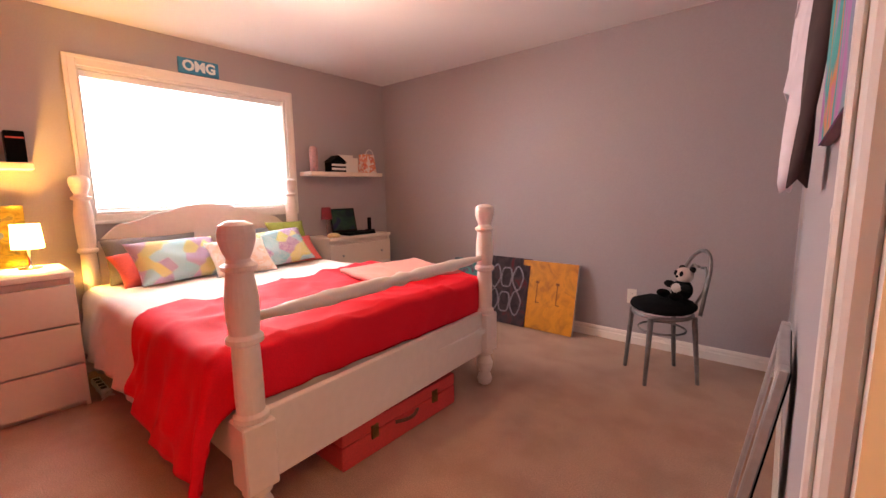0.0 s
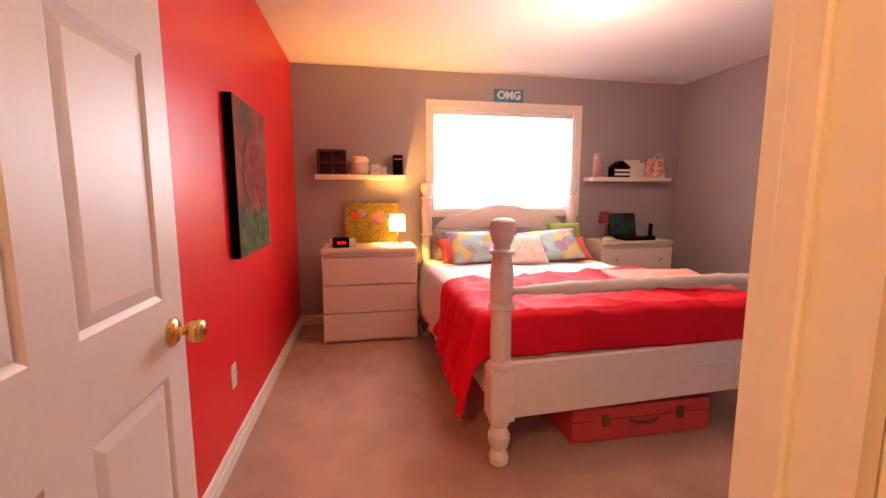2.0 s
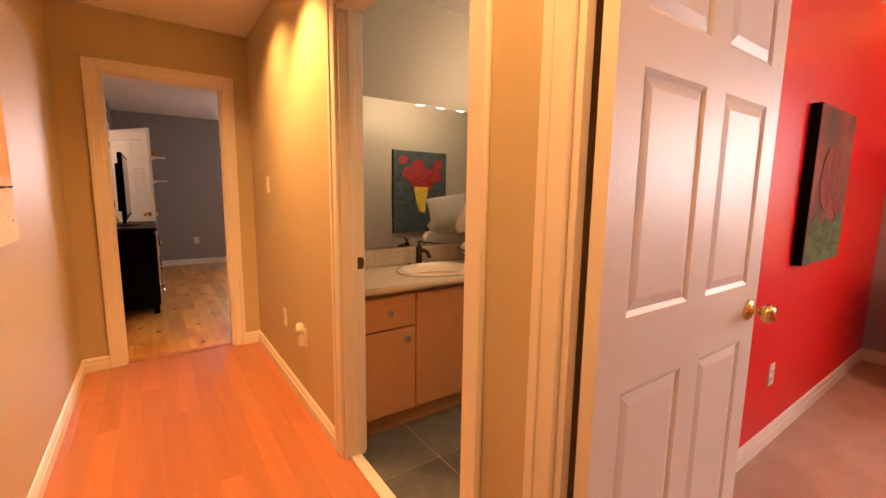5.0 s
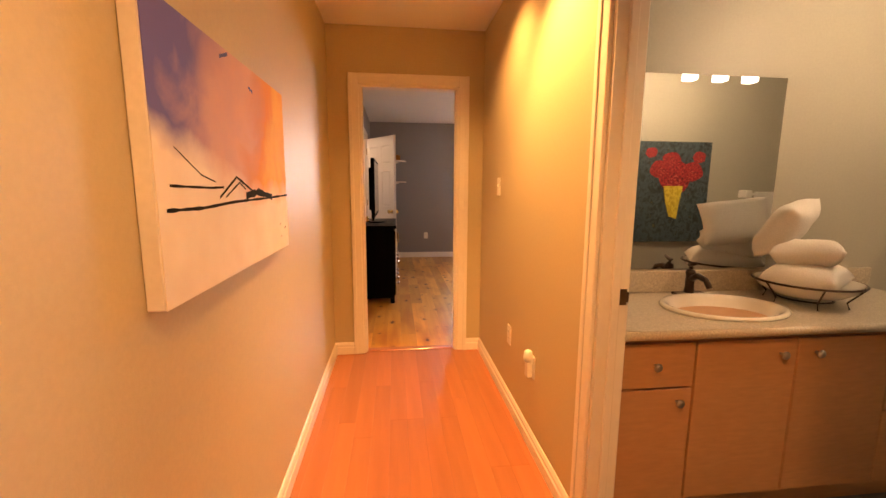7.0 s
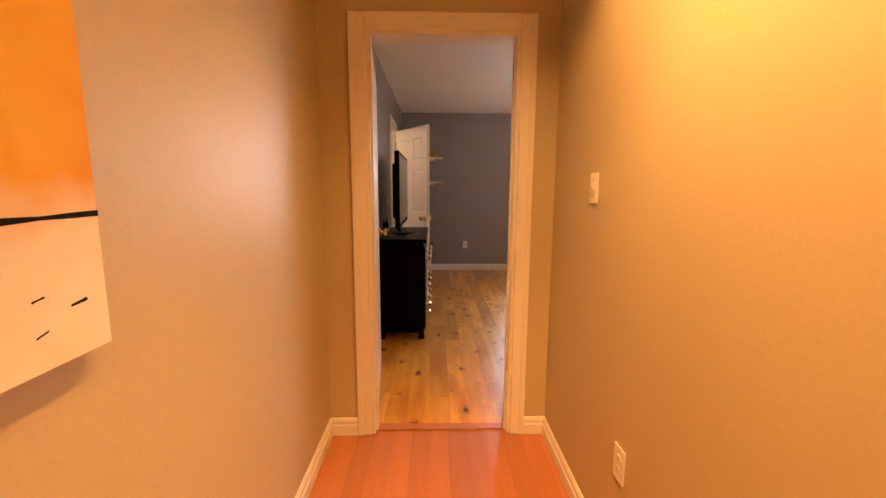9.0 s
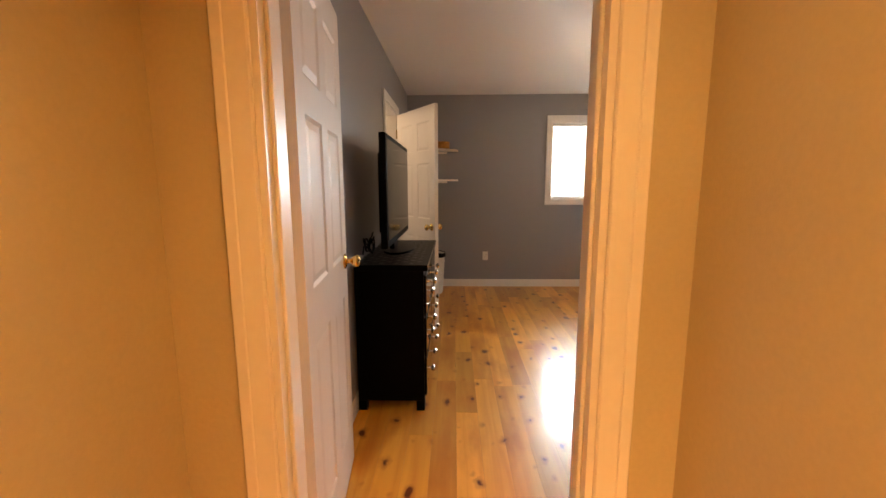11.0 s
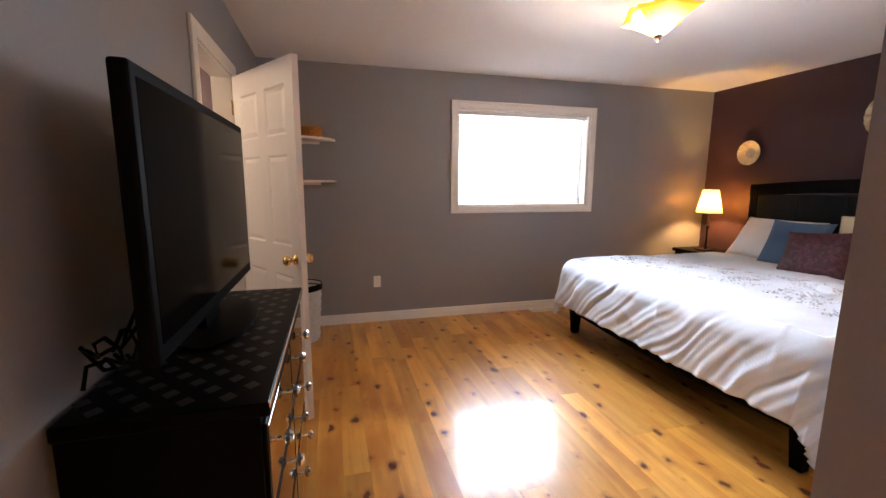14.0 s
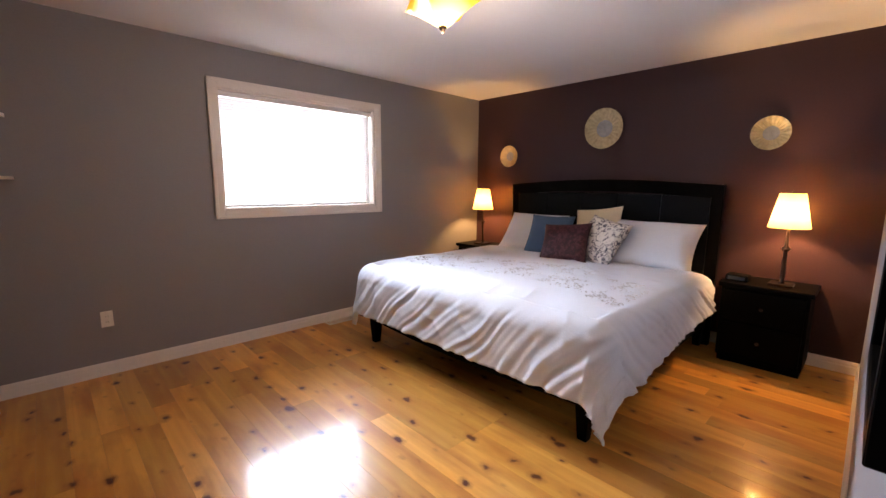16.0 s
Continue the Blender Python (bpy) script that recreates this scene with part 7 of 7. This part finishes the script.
def pine():
    """Varnished knotty pine: streaked grain along y, round dark knots, each board its own tone."""
    mat = bpy.data.materials.new("knotty_pine")
    mat.use_nodes = True
    n, l = mat.node_tree.nodes, mat.node_tree.links
    b = n["Principled BSDF"]
    b.inputs["Roughness"].default_value, b.inputs["Coat Weight"].default_value, b.inputs["Coat Roughness"].default_value = 0.32, 0.5, 0.1
    geo, info = n.new("ShaderNodeNewGeometry"), n.new("ShaderNodeObjectInfo")
    sh = n.new("ShaderNodeVectorMath")
    sh.operation = "ADD"
    cmb = n.new("ShaderNodeCombineXYZ")
    ml = n.new("ShaderNodeMath")
    ml.operation, ml.inputs[1].default_value = "MULTIPLY", 37.0
    l.new(info.outputs["Random"], ml.inputs[0])
    l.new(ml.outputs[0], cmb.inputs[2])
    l.new(geo.outputs["Position"], sh.inputs[0])
    l.new(cmb.outputs[0], sh.inputs[1])
    mp = n.new("ShaderNodeMapping")
    mp.inputs["Scale"].default_value = (11, 0.55, 1)
    l.new(sh.outputs[0], mp.inputs[0])
    gr = n.new("ShaderNodeTexNoise")
    gr.inputs["Scale"].default_value, gr.inputs["Detail"].default_value, gr.inputs["Distortion"].default_value = 1.6, 5, 0.5
    l.new(mp.outputs[0], gr.inputs["Vector"])
    rp = n.new("ShaderNodeValToRGB")
    for e, (p, c) in zip(rp.color_ramp.elements, ((0.25, (0.7, 0.29, 0.05)), (0.72, (0.9, 0.47, 0.1)))):
        e.position, e.color = p, (*c, 1)
    l.new(gr.outputs[0], rp.inputs[0])
    hsv = n.new("ShaderNodeHueSaturation")
    rg = n.new("ShaderNodeMapRange")
    rg.inputs["To Min"].default_value, rg.inputs["To Max"].default_value = 0.72, 1.2
    l.new(info.outputs["Random"], rg.inputs["Value"])
    l.new(rg.outputs[0], hsv.inputs["Value"])
    l.new(rp.outputs[0], hsv.inputs["Color"])
    mk = n.new("ShaderNodeMapping")
    mk.inputs["Scale"].default_value = (9.6, 6.2, 1)
    l.new(geo.outputs["Position"], mk.inputs[0])
    dn = n.new("ShaderNodeTexNoise")
    dn.inputs["Scale"].default_value, dn.inputs["Detail"].default_value = 13, 3
    l.new(geo.outputs["Position"], dn.inputs["Vector"])
    ad = n.new("ShaderNodeMix")
    ad.data_type, ad.inputs["Factor"].default_value = "RGBA", 0.3
    l.new(mk.outputs[0], ad.inputs["A"])
    l.new(dn.outputs["Color"], ad.inputs["B"])
    vo = n.new("ShaderNodeTexVoronoi")
    vo.voronoi_dimensions, vo.inputs["Scale"].default_value = "2D", 1.0
    l.new(ad.outputs["Result"], vo.inputs["Vector"])
    sep = n.new("ShaderNodeSeparateColor")
    l.new(vo.outputs["Color"], sep.inputs[0])
    sz = n.new("ShaderNodeMapRange")
    sz.inputs["From Min"].default_value, sz.inputs["From Max"].default_value = 0.3, 1.0
    sz.inputs["To Min"].default_value, sz.inputs["To Max"].default_value = -0.05, 0.14
    l.new(sep.outputs[0], sz.inputs["Value"])
    df = n.new("ShaderNodeMath")
    df.operation = "SUBTRACT"
    rag = n.new("ShaderNodeTexNoise")
    rag.inputs["Scale"].default_value, rag.inputs["Detail"].default_value = 1.0, 3
    mr = n.new("ShaderNodeMapping")
    mr.inputs["Scale"].default_value = (26, 11, 1)
    l.new(geo.outputs["Position"], mr.inputs[0])
    l.new(mr.outputs[0], rag.inputs["Vector"])
    rs = n.new("ShaderNodeMath")
    rs.operation, rs.inputs[1].default_value, rs.inputs[2].default_value = "MULTIPLY_ADD", 0.24, -0.12
    l.new(rag.outputs[0], rs.inputs[0])
    rd = n.new("ShaderNodeMath")
    rd.operation = "ADD"
    l.new(rs.outputs[0], rd.inputs[0])
    l.new(vo.outputs["Distance"], rd.inputs[1])
    l.new(sz.outputs[0], df.inputs[0])
    l.new(rd.outputs[0], df.inputs[1])
    kn = n.new("ShaderNodeMapRange")
    kn.inputs["From Min"].default_value, kn.inputs["From Max"].default_value = -0.02, 0.05
    l.new(df.outputs[0], kn.inputs["Value"])
    halo = n.new("ShaderNodeMapRange")
    halo.inputs["From Min"].default_value, halo.inputs["From Max"].default_value, halo.inputs["To Max"].default_value = -0.14, 0.02, 0.6
    l.new(df.outputs[0], halo.inputs["Value"])
    cl = n.new("ShaderNodeTexNoise")
    cl.inputs["Scale"].default_value, cl.inputs["Detail"].default_value = 1.0, 4
    mc = n.new("ShaderNodeMapping")
    mc.inputs["Scale"].default_value = (5, 1.6, 1)
    l.new(sh.outputs[0], mc.inputs[0])
    l.new(mc.outputs[0], cl.inputs["Vector"])
    cr = n.new("ShaderNodeMapRange")
    cr.inputs["From Min"].default_value, cr.inputs["From Max"].default_value, cr.inputs["To Max"].default_value = 0.47, 0.7, 0.75
    l.new(cl.outputs[0], cr.inputs["Value"])
    mcl = n.new("ShaderNodeMix")
    mcl.data_type = "RGBA"
    l.new(cr.outputs[0], mcl.inputs["Factor"])
    l.new(hsv.outputs[0], mcl.inputs["A"])
    mcl.inputs["B"].default_value = (0.5, 0.15, 0.022, 1)
    m0 = n.new("ShaderNodeMix")
    m0.data_type = "RGBA"
    l.new(halo.outputs[0], m0.inputs["Factor"])
    l.new(mcl.outputs["Result"], m0.inputs["A"])
    m0.inputs["B"].default_value = (0.36, 0.1, 0.018, 1)
    m1 = n.new("ShaderNodeMix")
    m1.data_type = "RGBA"
    l.new(kn.outputs[0], m1.inputs["Factor"])
    l.new(m0.outputs["Result"], m1.inputs["A"])
    m1.inputs["B"].default_value = (0.12, 0.02, 0.004, 1)
    l.new(m1.outputs["Result"], b.inputs["Base Color"])
    bp = n.new("ShaderNodeBump")
    bp.inputs["Strength"].default_value, bp.inputs["Distance"].default_value = 0.04, 0.001
    l.new(gr.outputs[0], bp.inputs["Height"])
    l.new(bp.outputs[0], b.inputs["Normal"])
    return mat


M_PINE = pine()


def plank_mesh(w, ln):
    bm = bmesh.new()
    c = 0.0005
    lo = [bm.verts.new(p) for p in ((0, 0, -0.012), (w, 0, -0.012), (w, ln, -0.012), (0, ln, -0.012))]
    mid = [bm.verts.new(p) for p in ((0, 0, -c), (w, 0, -c), (w, ln, -c), (0, ln, -c))]
    hi = [bm.verts.new(p) for p in ((c, c, 0), (w - c, c, 0), (w - c, ln - c, 0), (c, ln - c, 0))]
    bm.faces.new(hi)
    for a, b in ((lo, mid), (mid, hi)):
        for i in range(4):
            bm.faces.new((a[i], a[(i + 1) % 4], b[(i + 1) % 4], b[i]))
    return bm


def lay(parent, mat, x0, x1, ya, yb, width, lengths, seed):
    """Boards along y from y = ya(x) to yb(x); meshes are shared between boards of one size."""
    rnd = random.Random(seed)
    made = {}
    x = x0
    while x < x1 - 0.005:
        w = min(width, x1 - x)
        a, b = ya(x + w / 2), yb(x + w / 2)
        y = a
        first = True
        while y < b - 0.01:
            ln = rnd.choice(lengths) * (rnd.choice((0.4, 0.7, 1.0)) if first else 1)
            first = False
            if b - y - ln < 0.25:
                ln = b - y
            key = (round(w, 3), round(ln, 2))
            if key not in made:
                me = bpy.data.meshes.new("plank")
                bm = plank_mesh(w - 0.0003, ln - 0.0003)
                bm.to_mesh(me)
                bm.free()
                me.materials.append(mat)
                made[key] = me
            o = new("plank", made[key])
            o.parent = parent
            o.matrix_parent_inverse = parent.matrix_world.inverted()
            o.matrix_world = pose(x, y, 0)
            y += ln
        x += w


f2 = structure("floor_2", box(-0.05, HE + 0.1, -0.058, 6.3, -0.1, -0.01), M_DARKGAP, "orange wood laminate plank floor in the hallway", "floor")
lay(f2, M_HALLWOOD, -0.05, HE, lambda x: -0.058, lambda x: 6.2, 0.096, (0.9, 1.2, 1.5), 3)
f3 = structure("floor_3", boxes((XP - 0.1, XE + 0.1, YS - 0.1, YB + 0.05, -0.1, -0.01), (-0.12, XE + 0.1, YB + 0.05, -0.058, -0.1, -0.01)), M_DARKGAP, "varnished knotty pine plank floor in the bedroom", "floor")
lay(f3, M_PINE, XP, XE, lambda x: YS, lambda x: -0.058 if x > -0.06 else YB + 0.02, 0.128, (0.9, 1.4, 1.9), 5)


def tiles():
    f4 = structure("floor_4", box(BX, -0.05, BY0, BY1, -0.1, -0.004), M_GROUT, "grey slate-look tiled bathroom floor with pale grout", "floor")
    s, g = 0.31, 0.006
    proto = None
    for j in range(6):
        y = BY1 - 0.12 - s * j
        x = -0.075 - s
        for i in range(10):
            xa, xb, y0, y1 = max(x, BX), x + s, max(y, BY0), min(y + s, BY1)
            if xb - xa > 0.05 and y1 - y0 > 0.02:
                full = abs(xb - xa - s) < 1e-6 and abs(y1 - y0 - s) < 1e-6
                if full and proto:
                    o = new("tile", proto)
                else:
                    b = bmesh.new()
                    add_box(b, 0, xb - xa - g, 0, y1 - y0 - g, -0.006, 0.0, 0.0015)
                    me = bpy.data.meshes.new("tile")
                    b.to_mesh(me)
                    b.free()
                    me.materials.append(M_TILE)
                    if full:
                        proto = me
                    o = new("tile", me)
                o.parent = f4
                o.matrix_world = pose(xa, y0, 0)
            x -= s


tiles()
